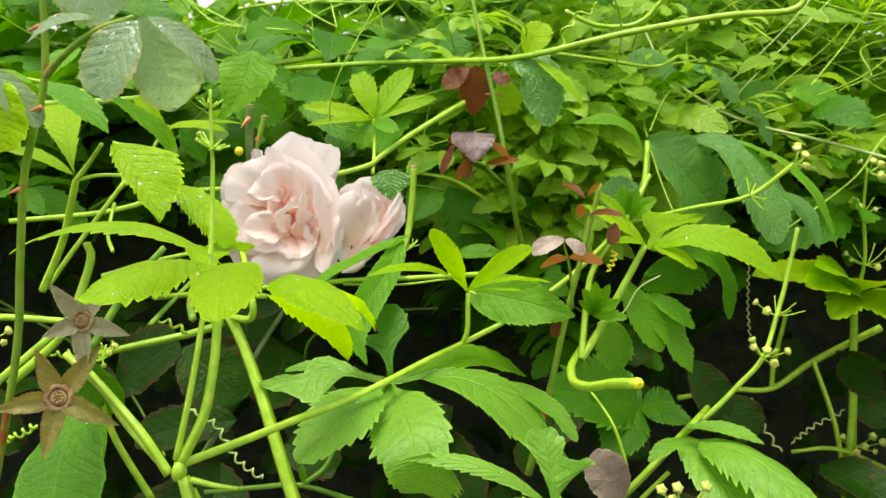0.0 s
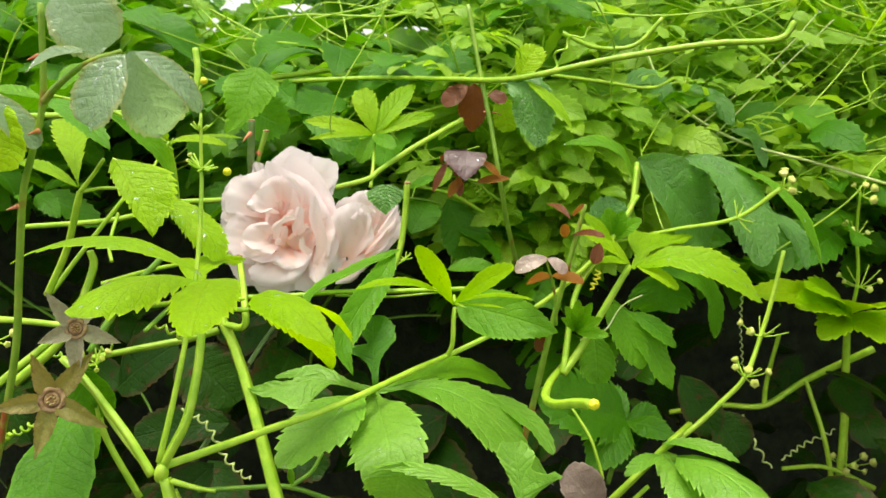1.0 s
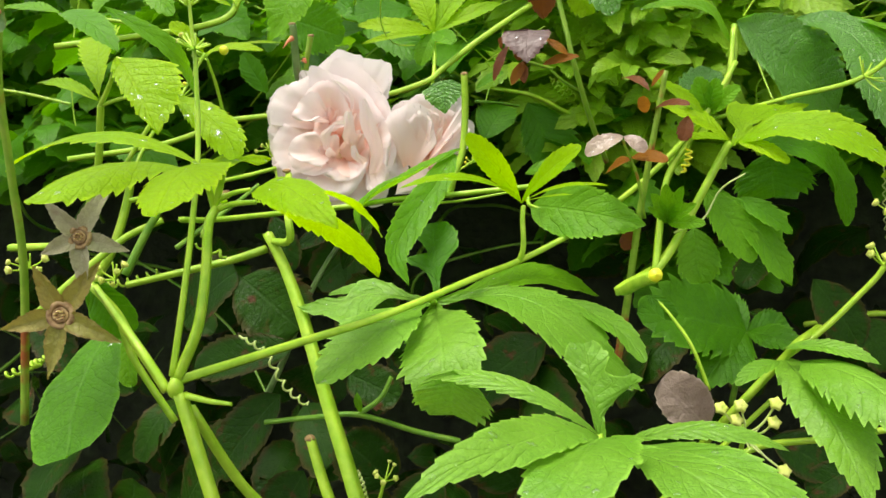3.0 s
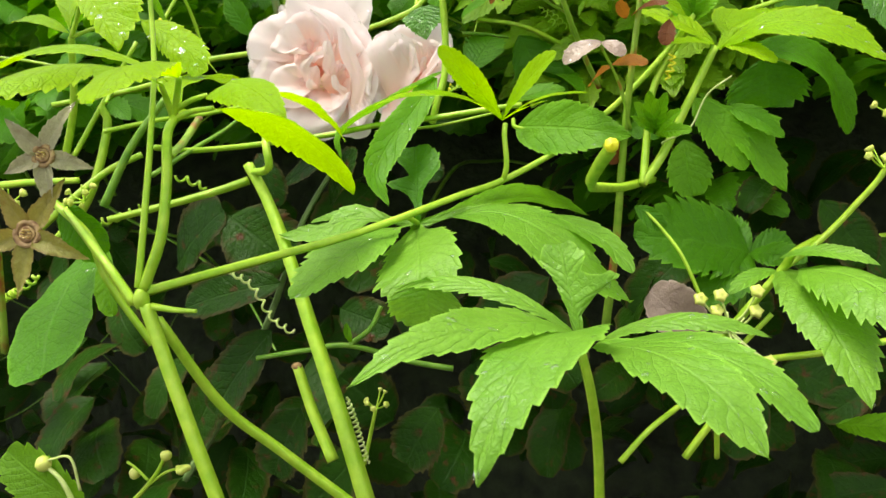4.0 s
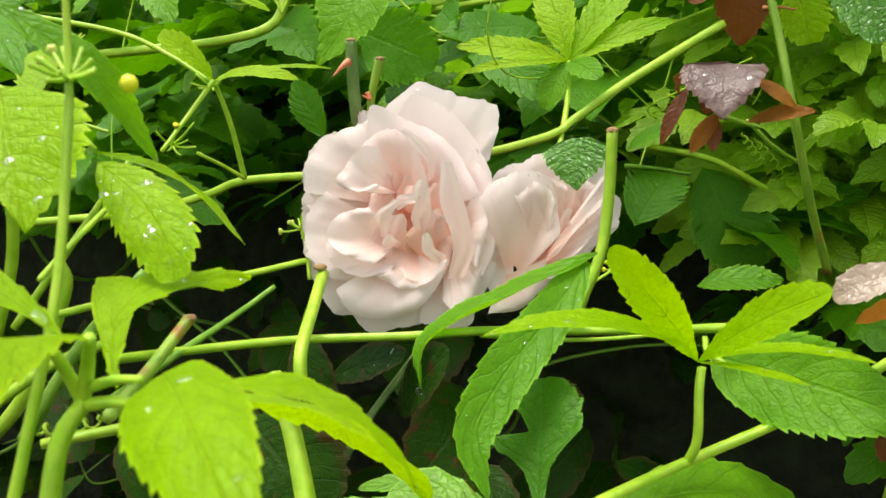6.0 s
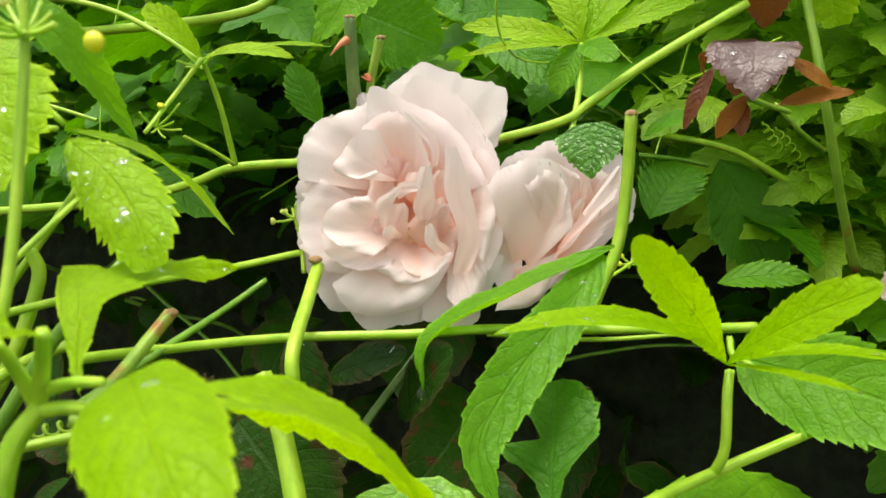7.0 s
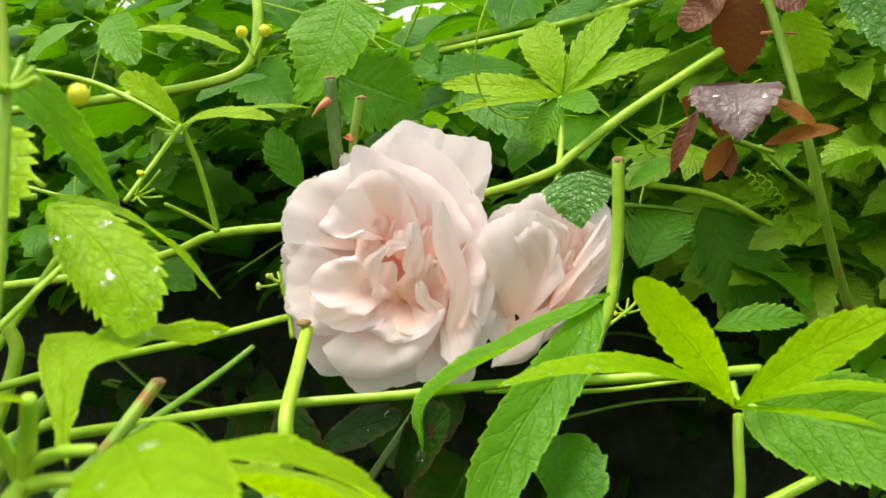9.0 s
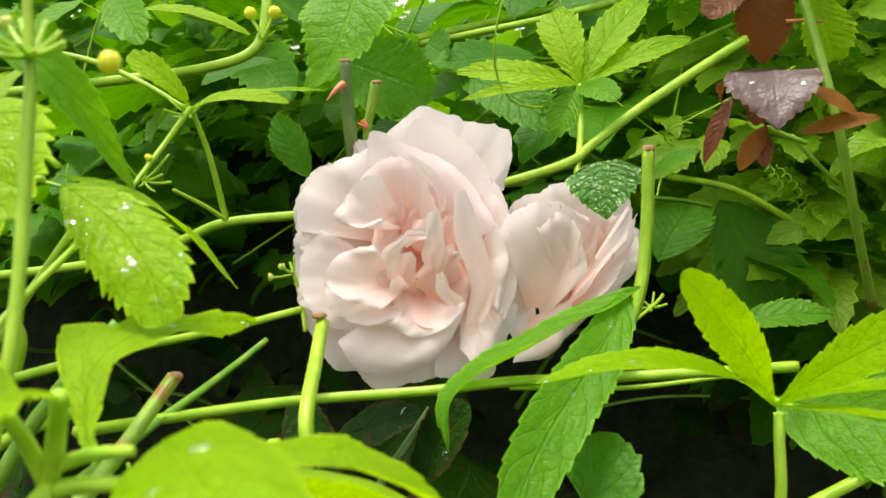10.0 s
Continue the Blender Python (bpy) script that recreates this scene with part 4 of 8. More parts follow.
inner_petal(open_rose, ROSE_AT, ROSE_AXIS, ROSE_SIZE, (-0.051, -0.378, 0.195), (-0.153, -0.213, 0.493), 0.158, seed=44, cup=0.3, deep=(0.4, 1))
rose_heart(open_rose, ROSE_AT, ROSE_AXIS, ROSE_SIZE, 12, 5)
side_rose = thing("rose_blossom", "smaller pale pink rose half hidden beside the open one", "rose", "rose blossoms", at=(-0.0330, 0.4820, 0.9517))
petal(side_rose, ROSE_AT, ROSE_AXIS, ROSE_SIZE, (1.681, -0.131, -0.567), [(0.936, 0.191, 0.013), (1.072, 0.407, -0.116), (1.370, 0.483, -0.299), (1.557, 0.577, -0.425), (1.805, 0.559, -0.558), (2.054, 0.366, -0.646)], seed=45, wet=2)
petal(side_rose, ROSE_AT, ROSE_AXIS, ROSE_SIZE, (1.867, -0.189, -0.705), [(2.054, 0.337, -0.739), (2.240, 0.571, -0.900), (2.439, 0.483, -0.987), (2.501, 0.191, -0.948), (2.463, -0.189, -0.833)], seed=46)
petal(side_rose, ROSE_AT, ROSE_AXIS, ROSE_SIZE, (1.929, -0.306, -0.710), [(2.426, 0.132, -0.992), (2.650, -0.043, -1.072), (2.613, -0.306, -0.985), (2.395, -0.511, -0.815)], seed=47)
petal(side_rose, ROSE_AT, ROSE_AXIS, ROSE_SIZE, (1.805, -0.131, -0.585), [(1.463, 0.249, -0.192), (1.867, 0.319, -0.432), (2.147, 0.249, -0.568), (2.333, 0.074, -0.627)], seed=48)
petal(side_rose, ROSE_AT, ROSE_AXIS, ROSE_SIZE, (1.836, -0.189, -0.538), [(1.495, 0.191, -0.095), (1.401, 0.407, -0.097), (1.619, 0.337, -0.200), (1.867, 0.191, -0.300)], seed=49, deep=(0.2, 0.9))
petal(side_rose, ROSE_AT, ROSE_AXIS, ROSE_SIZE, (1.557, -0.657, -0.167), [(1.153, -1.078, 0.280), (1.526, -0.902, 0.032), (2.022, -0.645, -0.306), (2.476, -0.306, -0.640)], seed=50)
petal(side_rose, ROSE_AT, ROSE_AXIS, ROSE_SIZE, (1.526, -0.686, -0.093), [(1.619, -0.803, 0.085), (2.085, -0.569, -0.229), (2.414, -0.218, -0.498), (2.463, 0.191, -0.628)], seed=51)
petal(side_rose, ROSE_AT, ROSE_AXIS, ROSE_SIZE, (1.526, -0.657, -0.070), [(1.681, -0.657, 0.105), (2.103, -0.394, -0.193), (2.327, -0.119, -0.385), (2.389, 0.249, -0.511)], seed=52)
petal(side_rose, ROSE_AT, ROSE_AXIS, ROSE_SIZE, (1.557, -0.598, -0.102), [(1.712, -0.482, 0.104), (1.942, -0.248, -0.081), (2.240, -0.031, -0.299), (2.314, 0.325, -0.429)], seed=53, wet=1)
petal(side_rose, ROSE_AT, ROSE_AXIS, ROSE_SIZE, (1.184, -0.657, 0.088), [(0.824, 0.132, 0.479), (1.010, 0.325, 0.328), (1.339, 0.395, 0.130), (1.656, 0.243, -0.007), (1.712, -0.043, 0.034), (1.693, -0.318, 0.113)], seed=54, wet=6, bow=0.06)
petal(side_rose, ROSE_AT, ROSE_AXIS, ROSE_SIZE, (1.184, -0.482, -0.156), [(0.861, -0.014, 0.035), (0.824, -0.423, 0.158), (0.923, -0.861, 0.213), (1.153, -1.037, 0.130)], seed=55)
petal(side_rose, ROSE_AT, ROSE_AXIS, ROSE_SIZE, (1.463, -0.365, 0.011), [(1.203, 0.150, 0.316), (1.432, 0.278, 0.158), (1.631, 0.150, 0.080), (1.668, -0.084, 0.118)], seed=56, bow=0.04, wet=2)
petal(side_rose, ROSE_AT, ROSE_AXIS, ROSE_SIZE, (1.060, -0.774, 0.136), [(0.861, -1.066, 0.518), (1.277, -1.066, 0.289), (1.495, -0.861, 0.118), (1.588, -0.569, -0.006)], seed=57)
petal(side_rose, ROSE_AT, ROSE_AXIS, ROSE_SIZE, (1.867, -0.306, -0.575), [(1.619, -0.131, -0.233), (1.867, 0.161, -0.442), (2.178, 0.103, -0.599), (2.209, -0.189, -0.543)], seed=58, deep=(0.05, 0.7), bow=0)
petal(side_rose, ROSE_AT, ROSE_AXIS, ROSE_SIZE, (1.619, -0.482, -0.395), [(1.432, -0.365, -0.172), (1.619, -0.248, -0.303), (1.805, -0.423, -0.362), (1.774, -0.598, -0.301)], seed=59, deep=(0, 0.3), bow=0)
petal(side_rose, ROSE_AT, ROSE_AXIS, ROSE_SIZE, (1.743, 0.045, -0.645), [(1.122, -0.306, -0.135), (1.370, -0.832, -0.141), (1.867, -0.715, -0.443), (2.240, -0.248, -0.765)], seed=60, deep=(0, 0.2), bow=0, roll=0, spread=0.9)
petal(side_rose, ROSE_AT, ROSE_AXIS, ROSE_SIZE, (1.743, -0.598, -0.484), [(1.246, -0.482, -0.160), (1.432, 0.191, -0.430), (1.867, 0.278, -0.692), (2.240, -0.072, -0.809)], seed=61, deep=(0, 0.3), bow=0, roll=0, spread=0.9)
inner_petal(side_rose, ROSE_AT, ROSE_AXIS, ROSE_SIZE, (1.774, -0.365, -0.260), (1.712, 0.191, -0.184), 0.264, seed=62, cup=0.3, deep=(0.2, 0.9))
inner_petal(side_rose, ROSE_AT, ROSE_AXIS, ROSE_SIZE, (1.991, -0.248, -0.408), (1.942, 0.132, -0.326), 0.179, seed=63, cup=0.4, deep=(0.1, 0.8))
inner_petal(side_rose, ROSE_AT, ROSE_AXIS, ROSE_SIZE, (1.867, -0.365, -0.261), (1.836, -0.043, -0.154), 0.137, seed=64, cup=0.4, deep=(0.3, 1))
inner_petal(side_rose, ROSE_AT, ROSE_AXIS, ROSE_SIZE, (2.116, -0.189, -0.491), (2.240, 0.191, -0.455), 0.148, seed=65, cup=0.4, deep=(0.2, 0.9))

# the vine in front: its main stem, joint and leaf stalks

vine = thing("vine", "bright green climbing vine with five-fingered toothed leaves", "vine", "", at=(-0.0890, 0.2970, 0.8880))
stem(vine, [(-0.0890, 0.2970, 0.8880), (-0.0721, 0.3180, 0.8886), (-0.0549, 0.3420, 0.8888), (-0.0390, 0.3620, 0.8892), (-0.0214, 0.3860, 0.8910), (-0.0014, 0.4150, 0.8940), (0.0150, 0.4370, 0.8960), (0.0426, 0.4520, 0.9070), (0.0701, 0.4600, 0.9248), (0.0919, 0.4670, 0.9437), (0.1066, 0.4750, 0.9604), (0.1200, 0.4900, 0.9794)], 0.00156, 0.00113, STEM, "main_stem")
ball(vine, (-0.0880, 0.2970, 0.8861), 0.00264, STEM, "stem_joint", axis=(0.15, 0, 1), squash=1.5, rings=10, sides=15, corners=0.1)
stem(vine, [(-0.0867, 0.2970, 0.8840), (-0.0796, 0.2920, 0.8613), (-0.0732, 0.2880, 0.8405), (-0.0662, 0.2850, 0.8152)], 0.00216, 0.00225, STEM, "lower_stem")
stem(vine, [(-0.0842, 0.2980, 0.8786), (-0.0750, 0.3120, 0.8416), (-0.0593, 0.3220, 0.8177), (-0.0352, 0.3300, 0.7889)], 0.00166, 0.00185, STEM, "lower_stem")
stem(vine, [(-0.0836, 0.2960, 0.8835), (-0.0741, 0.2940, 0.8823), (-0.0659, 0.2930, 0.8817)], 0.00115, 0.00063, STEM, "side_stub")
stem(vine, [(-0.0917, 0.2980, 0.8847), (-0.1029, 0.3030, 0.8985), (-0.1192, 0.3150, 0.9093), (-0.1314, 0.3250, 0.9160)], 0.00170, 0.00116, STEM, "side_shoot")
stem(vine, [(-0.0890, 0.2980, 0.8900), (-0.0841, 0.3040, 0.9163), (-0.0809, 0.3120, 0.9425), (-0.0798, 0.3200, 0.9651), (-0.0798, 0.3260, 0.9917), (-0.0805, 0.3280, 1.0000), (-0.0808, 0.3300, 1.0210)], 0.00115, 0.00054, STEM, "flower_stem")
whorl(vine, (-0.0802, 0.3280, 0.9995), (0, -0.2, 1), 13, 0.0079, buds=2, spread=1.25, seed=3, r=0.0004, mat=STEM, bud=0.00120)
whorl(vine, (-0.0813, 0.3300, 1.0140), (0, -0.1, 1), 6, 0.0057, buds=0, spread=0.9, seed=5, r=0.0004, mat=STEM)
ball(vine, (-0.0715, 0.3325, 0.9982), 0.00170, YELLOW, "bud")
stalk_a = stem(vine, [(-0.0874, 0.2980, 0.8889), (-0.0795, 0.3020, 0.9054), (-0.0768, 0.3080, 0.9235), (-0.0761, 0.3130, 0.9391), (-0.0750, 0.3190, 0.9450)], 0.00177, 0.00142, STEM, "leaf_stalk")
leaf(stalk_a, (-0.0730, 0.3110, 0.9555), (-0.0982, 0.2526, 0.9567), 0.0210, (0, -0.45, 0.9), LEAF_YOUNG, "leaflet", arch=0.13, wet=8, curl=0.5, shape='obovate', teeth=13, tooth=0.09, cols=9)
leaf(stalk_a, (-0.0727, 0.3140, 0.9566), (-0.1492, 0.3096, 0.9623), 0.0136, (0, -0.15, 1), LEAF_YOUNG, "leaflet", arch=0.18, wet=6, shape='lance', curl=0.3, teeth=13, tooth=0.09, cols=9)
leaf(stalk_a, (-0.0688, 0.3140, 0.9571), (-0.0600, 0.2530, 0.9517), 0.0224, (0, -0.35, 1), LEAF_LIME, "leaflet", arch=0.12, wet=3, shape='oval', curl=0.4, teeth=13, tooth=0.06, cols=9)
leaf(stalk_a, (-0.0585, 0.3190, 0.9505), (-0.0200, 0.2860, 0.9398), 0.0175, (0.1, -0.5, 0.9), LEAF_LIME, "leaflet", arch=0.14, wet=3, shape='acute', curl=0.4, teeth=13, tooth=0.045, cols=9)
leaf(stalk_a, (-0.0612, 0.3180, 0.9455), (-0.0365, 0.3780, 0.9042), 0.0205, (0.2, 0.7, 0.7), LEAF_YOUNG, "leaflet", arch=0.13, wet=3, shape='lance', curl=0.4, teeth=13, tooth=0.045)
leaf(stalk_a, (-0.0490, 0.3200, 0.9495), (-0.0210, 0.3350, 0.9285), 0.0180, (0.2, 0.2, 0.95), LEAF_LIME, "leaflet", arch=0.13, wet=3, shape='lance', teeth=13, tooth=0.045)
stem(stalk_a, [(-0.0764, 0.3190, 0.9435), (-0.0679, 0.3170, 0.9456), (-0.0594, 0.3170, 0.9458)], 0.00125, 0.00088, STEM, "leaflet_stalk", ridge=0.05)
stem(stalk_a, [(-0.0761, 0.3190, 0.9445), (-0.0751, 0.3150, 0.9513), (-0.0738, 0.3110, 0.9563)], 0.00125, 0.00089, STEM, "leaflet_stalk", ridge=0.05)
stem(stalk_a, [(-0.0763, 0.3190, 0.9439), (-0.0724, 0.3170, 0.9508), (-0.0683, 0.3140, 0.9576)], 0.00141, 0.00105, STEM, "leaflet_stalk", ridge=0.05)
stem(stalk_a, [(-0.0752, 0.3190, 0.9468), (-0.0670, 0.3170, 0.9494), (-0.0605, 0.3160, 0.9504)], 0.00108, 0.00072, STEM, "leaflet_stalk", ridge=0.05)
leaf(stalk_a, (-0.0745, 0.3260, 0.9448), (-0.0756, 0.3720, 0.9558), 0.0300, (0.0000, -0.8000, 0.6000), LEAF_LIME, "leaflet", spine=[(-0.0832, 0.3350, 0.9473), (-0.0875, 0.3420, 0.9533), (-0.0863, 0.3520, 0.9571), (-0.0828, 0.3620, 0.9574)], sides=(((0, 0.03), (0.22, 0.05), (0.36, 0.11), (0.45, 0.3), (0.5, 0.44), (0.57, 0.22), (0.7, 0.12), (0.88, 0.1), (1, 0)), ((0, 0.03), (0.22, 0.05), (0.4, 0.12), (0.55, 0.17), (0.75, 0.13), (0.9, 0.09), (1, 0))), wet=3, fold=0.1, teeth=10, tooth=0.07)

# five-fingered leaf that stands on the main stem
stalk_b = stem(vine, [(0.0150, 0.4370, 0.8960), (0.0175, 0.4360, 0.9032), (0.0177, 0.4380, 0.9161), (0.0180, 0.4420, 0.9210)], 0.00120, 0.00108, STEM, "leaf_stalk")
leaf(stalk_b, (0.0172, 0.4410, 0.9228), (-0.0014, 0.4100, 0.9582), 0.0118, (-0.1, -0.75, 0.6), LEAF_LIME, "leaflet", arch=0.06, shape='obovate', wet=4, teeth=13, tooth=0.06)
leaf(stalk_b, (0.0172, 0.4410, 0.9228), (0.0475, 0.4120, 0.9495), 0.0114, (0.1, -0.75, 0.6), LEAF_LIME, "leaflet", arch=0.06, shape='obovate', wet=4, teeth=13, tooth=0.06)
leaf(stalk_b, (0.0172, 0.4410, 0.9228), (-0.0300, 0.4000, 0.9377), 0.0100, (0, -0.35, 0.95), LEAF_LIME, "leaflet", arch=0.13, shape='lance', wet=6, teeth=13, tooth=0.06)
leaf(stalk_b, (0.0172, 0.4410, 0.9228), (0.0577, 0.4200, 0.9316), 0.0057, (0, -0.25, 0.95), LEAF_LIME, "leaflet", arch=0.08, shape='lance', wet=2, teeth=11, tooth=0.05)
leaf(stalk_b, (0.0172, 0.4410, 0.9228), (0.0435, 0.4000, 0.9311), 0.0039, (0, -0.3, 0.95), LEAF_LIME, "leaflet", arch=0.02, shape='lance', wet=2, teeth=11, tooth=0.05)

# broad leaf under the main stem
stalk_c = stem(vine, [(-0.0192, 0.3920, 0.8897), (-0.0203, 0.4020, 0.8868), (-0.0213, 0.4120, 0.8834)], 0.00109, 0.00120, STEM, "leaf_stalk")
leaf(stalk_c, (-0.0213, 0.4120, 0.8834), (-0.0827, 0.3990, 0.8868), 0.0240, (0, -0.55, 0.85), LEAF_SHEEN, "leaflet", spine=[(-0.0339, 0.4120, 0.8860), (-0.0511, 0.4120, 0.8885), (-0.0672, 0.4050, 0.8860)], sides=(((0, 0.06), (0.2, 0.06), (0.33, 0.09), (0.42, 0.62), (0.55, 0.9), (0.7, 0.62), (0.78, 0.3), (0.9, 0.2), (1, 0)), ((0, 0.06), (0.2, 0.1), (0.34, 0.28), (0.46, 0.4), (0.56, 0.24), (0.62, 0.1), (0.8, 0.14), (1, 0))), wet=5, teeth=11, tooth=0.06, fold=0.1)
leaf(stalk_c, (-0.0420, 0.4190, 0.8912), (-0.0716, 0.4110, 0.8886), 0.0070, (0, -0.35, 0.95), LEAF_SHEEN, "leaflet", spine=[(-0.0600, 0.4150, 0.8902)], shape='oval', wet=2, teeth=6, tooth=0.06)
leaf(stalk_c, (-0.0213, 0.4120, 0.8834), (-0.0530, 0.3370, 0.8723), 0.0280, (-0.1, -0.6, 0.8), LEAF_SHEEN, "leaflet", spine=[(-0.0262, 0.3960, 0.8850), (-0.0345, 0.3720, 0.8840)], sides=(((0, 0.05), (0.2, 0.1), (0.4, 0.4), (0.6, 0.5), (0.8, 0.36), (0.93, 0.2), (1, 0)), ((0, 0.05), (0.2, 0.12), (0.38, 0.5), (0.6, 0.6), (0.8, 0.42), (0.93, 0.2), (1, 0))), wet=9, teeth=13, tooth=0.08, fold=0.08)
leaf(stalk_c, (-0.0213, 0.4120, 0.8834), (-0.0070, 0.3450, 0.8566), 0.0345, (-0.1, -0.45, 0.9), LEAF_SHEEN, "leaflet", spine=[(-0.0150, 0.3860, 0.8800), (-0.0078, 0.3580, 0.8745)], sides=(((0, 0.04), (0.1, 0.1), (0.25, 0.36), (0.5, 0.48), (0.72, 0.5), (0.88, 0.32), (1, 0)), ((0, 0.04), (0.1, 0.12), (0.25, 0.38), (0.5, 0.46), (0.72, 0.48), (0.88, 0.3), (1, 0))), wet=12, teeth=13, tooth=0.08, fold=0.05, twist=(0, -0.9, 0.3))
leaf(stalk_c, (-0.0213, 0.4120, 0.8834), (0.0686, 0.4050, 0.8430), 0.0440, (0.28, -0.25, 0.93), LEAF_SHEEN, "leaflet", spine=[(-0.0040, 0.4120, 0.8858), (0.0142, 0.4100, 0.8860), (0.0331, 0.4050, 0.8780), (0.0521, 0.4030, 0.8615)], sides=(((0, 0.03), (0.14, 0.04), (0.26, 0.2), (0.4, 0.36), (0.55, 0.42), (0.68, 0.4), (0.76, 0.18), (0.9, 0.12), (1, 0)), ((0, 0.03), (0.14, 0.04), (0.24, 0.26), (0.4, 0.44), (0.6, 0.46), (0.8, 0.34), (0.93, 0.16), (1, 0))), teeth=18, wet=16, tooth=0.055, fold=0.06)
leaf(stalk_c, (0.0245, 0.4160, 0.8822), (0.0703, 0.4056, 0.8556), 0.0150, (0.28, -0.25, 0.93), LEAF_SHEEN, "leaflet", spine=[(0.0440, 0.4200, 0.8765), (0.0610, 0.4150, 0.8668)], shape='oval', teeth=11, wet=3, tooth=0.06)
leaf(stalk_c, (-0.0213, 0.4120, 0.8834), (0.0505, 0.4590, 0.8722), 0.0230, (0.1, -0.3, 0.95), LEAF_MID, "leaflet", spine=[(0.0003, 0.4250, 0.8872), (0.0251, 0.4420, 0.8862)], sides=(((0, 0.03), (0.2, 0.08), (0.4, 0.42), (0.7, 0.5), (0.9, 0.3), (1, 0)), ((0, 0.03), (0.2, 0.06), (0.4, 0.34), (0.7, 0.4), (0.9, 0.25), (1, 0))), teeth=11, wet=5, tooth=0.06)
leaf(stalk_c, (-0.0213, 0.4120, 0.8834), (-0.0256, 0.4400, 0.9153), 0.0185, (0.05, -0.9, 0.4), LEAF_DEEP, "leaflet", spine=[(-0.0205, 0.4130, 0.8880), (-0.0222, 0.4210, 0.8960), (-0.0240, 0.4310, 0.9060)], sides=(((0, 0.06), (0.22, 0.1), (0.34, 0.2), (0.42, 0.4), (0.46, 0.74), (0.54, 0.66), (0.6, 0.16), (0.68, 0.22), (0.78, 0.41), (0.9, 0.53), (0.97, 0.36), (1, 0.2)), ((0, 0.06), (0.22, 0.1), (0.36, 0.18), (0.48, 0.36), (0.57, 0.62), (0.62, 0.68), (0.7, 0.64), (0.78, 0.66), (0.9, 0.48), (0.97, 0.25), (1, 0.1))), teeth=11, tooth=0.05, fold=0.1)

# low front leaf with five leaflets
stalk_d = stem(vine, [(0.0520, 0.3380, 0.8520), (0.0549, 0.3380, 0.8314), (0.0548, 0.3450, 0.8065), (0.0525, 0.3520, 0.7776)], 0.00149, 0.00179, STEM, "leaf_stalk")
leaf(stalk_d, (0.0520, 0.3360, 0.8520), (0.0018, 0.2456, 0.8709), 0.0180, (-0.1, -0.75, 0.65), LEAF_SHEEN, "leaflet", spine=[(0.0430, 0.3080, 0.8665), (0.0310, 0.2800, 0.8745), (0.0150, 0.2580, 0.8765)], shape='acute', wet=16, fold=0.05, teeth=14, tooth=0.07)
leaf(stalk_d, (0.0540, 0.3340, 0.8520), (0.0344, 0.2400, 0.8460), 0.0310, (-0.1, -0.5, 0.85), LEAF_SHEEN, "leaflet", spine=[(0.0520, 0.3080, 0.8630), (0.0480, 0.2770, 0.8685), (0.0410, 0.2560, 0.8630)], sides=(((0, 0.1), (0.12, 0.3), (0.3, 0.48), (0.5, 0.56), (0.75, 0.34), (0.92, 0.1), (1, 0)), ((0, 0.1), (0.12, 0.26), (0.3, 0.46), (0.5, 0.52), (0.75, 0.32), (0.92, 0.1), (1, 0))), wet=18, fold=0.05, seed=7, teeth=15, tooth=0.07, twist=(-0.2, -0.8, 0.6))
leaf(stalk_d, (0.0600, 0.3270, 0.8520), (0.1068, 0.2700, 0.8370), 0.0260, (0.15, -0.25, 0.95), LEAF_SHEEN, "leaflet", spine=[(0.0780, 0.2990, 0.8580), (0.0950, 0.2810, 0.8520)], sides=(((0, 0.1), (0.2, 0.3), (0.45, 0.46), (0.75, 0.4), (0.92, 0.15), (1, 0)), ((0, 0.1), (0.2, 0.34), (0.45, 0.52), (0.75, 0.46), (0.92, 0.2), (1, 0))), wet=18, fold=0.05, teeth=14, tooth=0.07)
leaf(stalk_d, (0.0635, 0.3300, 0.8520), (0.1212, 0.2843, 0.8382), 0.0180, (0.2, -0.25, 0.95), LEAF_SHEEN, "leaflet", spine=[(0.0880, 0.3080, 0.8570), (0.1080, 0.2930, 0.8505)], shape='oval', wet=10, fold=0.05, teeth=14, tooth=0.07)
leaf(stalk_d, (0.0587, 0.3360, 0.8487), (0.1156, 0.3300, 0.8500), 0.0083, (0.05, -0.45, 0.95), LEAF_SHEEN, "leaflet", arch=0.17, shape='lance', wet=5, curl=0.3, teeth=13, tooth=0.09)
leaf(stalk_d, (0.0520, 0.3380, 0.8520), (-0.0161, 0.3450, 0.8714), 0.0086, (0, -0.4, 0.95), LEAF_SHEEN, "leaflet", arch=0.17, shape='lance', wet=6, curl=0.3, teeth=13, tooth=0.09)
leaf(stalk_d, (0.0532, 0.3380, 0.8497), (0.0477, 0.3540, 0.8815), 0.0340, (0, -0.95, 0.25), LEAF_SHEEN, "leaflet", arch=0.03, sides=(((0, 0.05), (0.3, 0.06), (0.6, 0.13), (0.85, 0.25), (1, 0.15)), ((0, 0.05), (0.25, 0.07), (0.36, 0.25), (0.44, 0.56), (0.52, 0.38), (0.6, 0.15), (0.8, 0.24), (1, 0.1))), teeth=9, tooth=0.05, fold=0.12, wet=3)
leaf(stalk_d, (0.0002, 0.3400, 0.8764), (-0.0027, 0.3450, 0.8567), 0.0291, (0, -0.9, 0.3), LEAF_SHEEN, "leaflet", arch=0.04, shape='round', teeth=8, wet=2, tooth=0.09, cols=9)

# cut vine stems and the long shoot under the rose

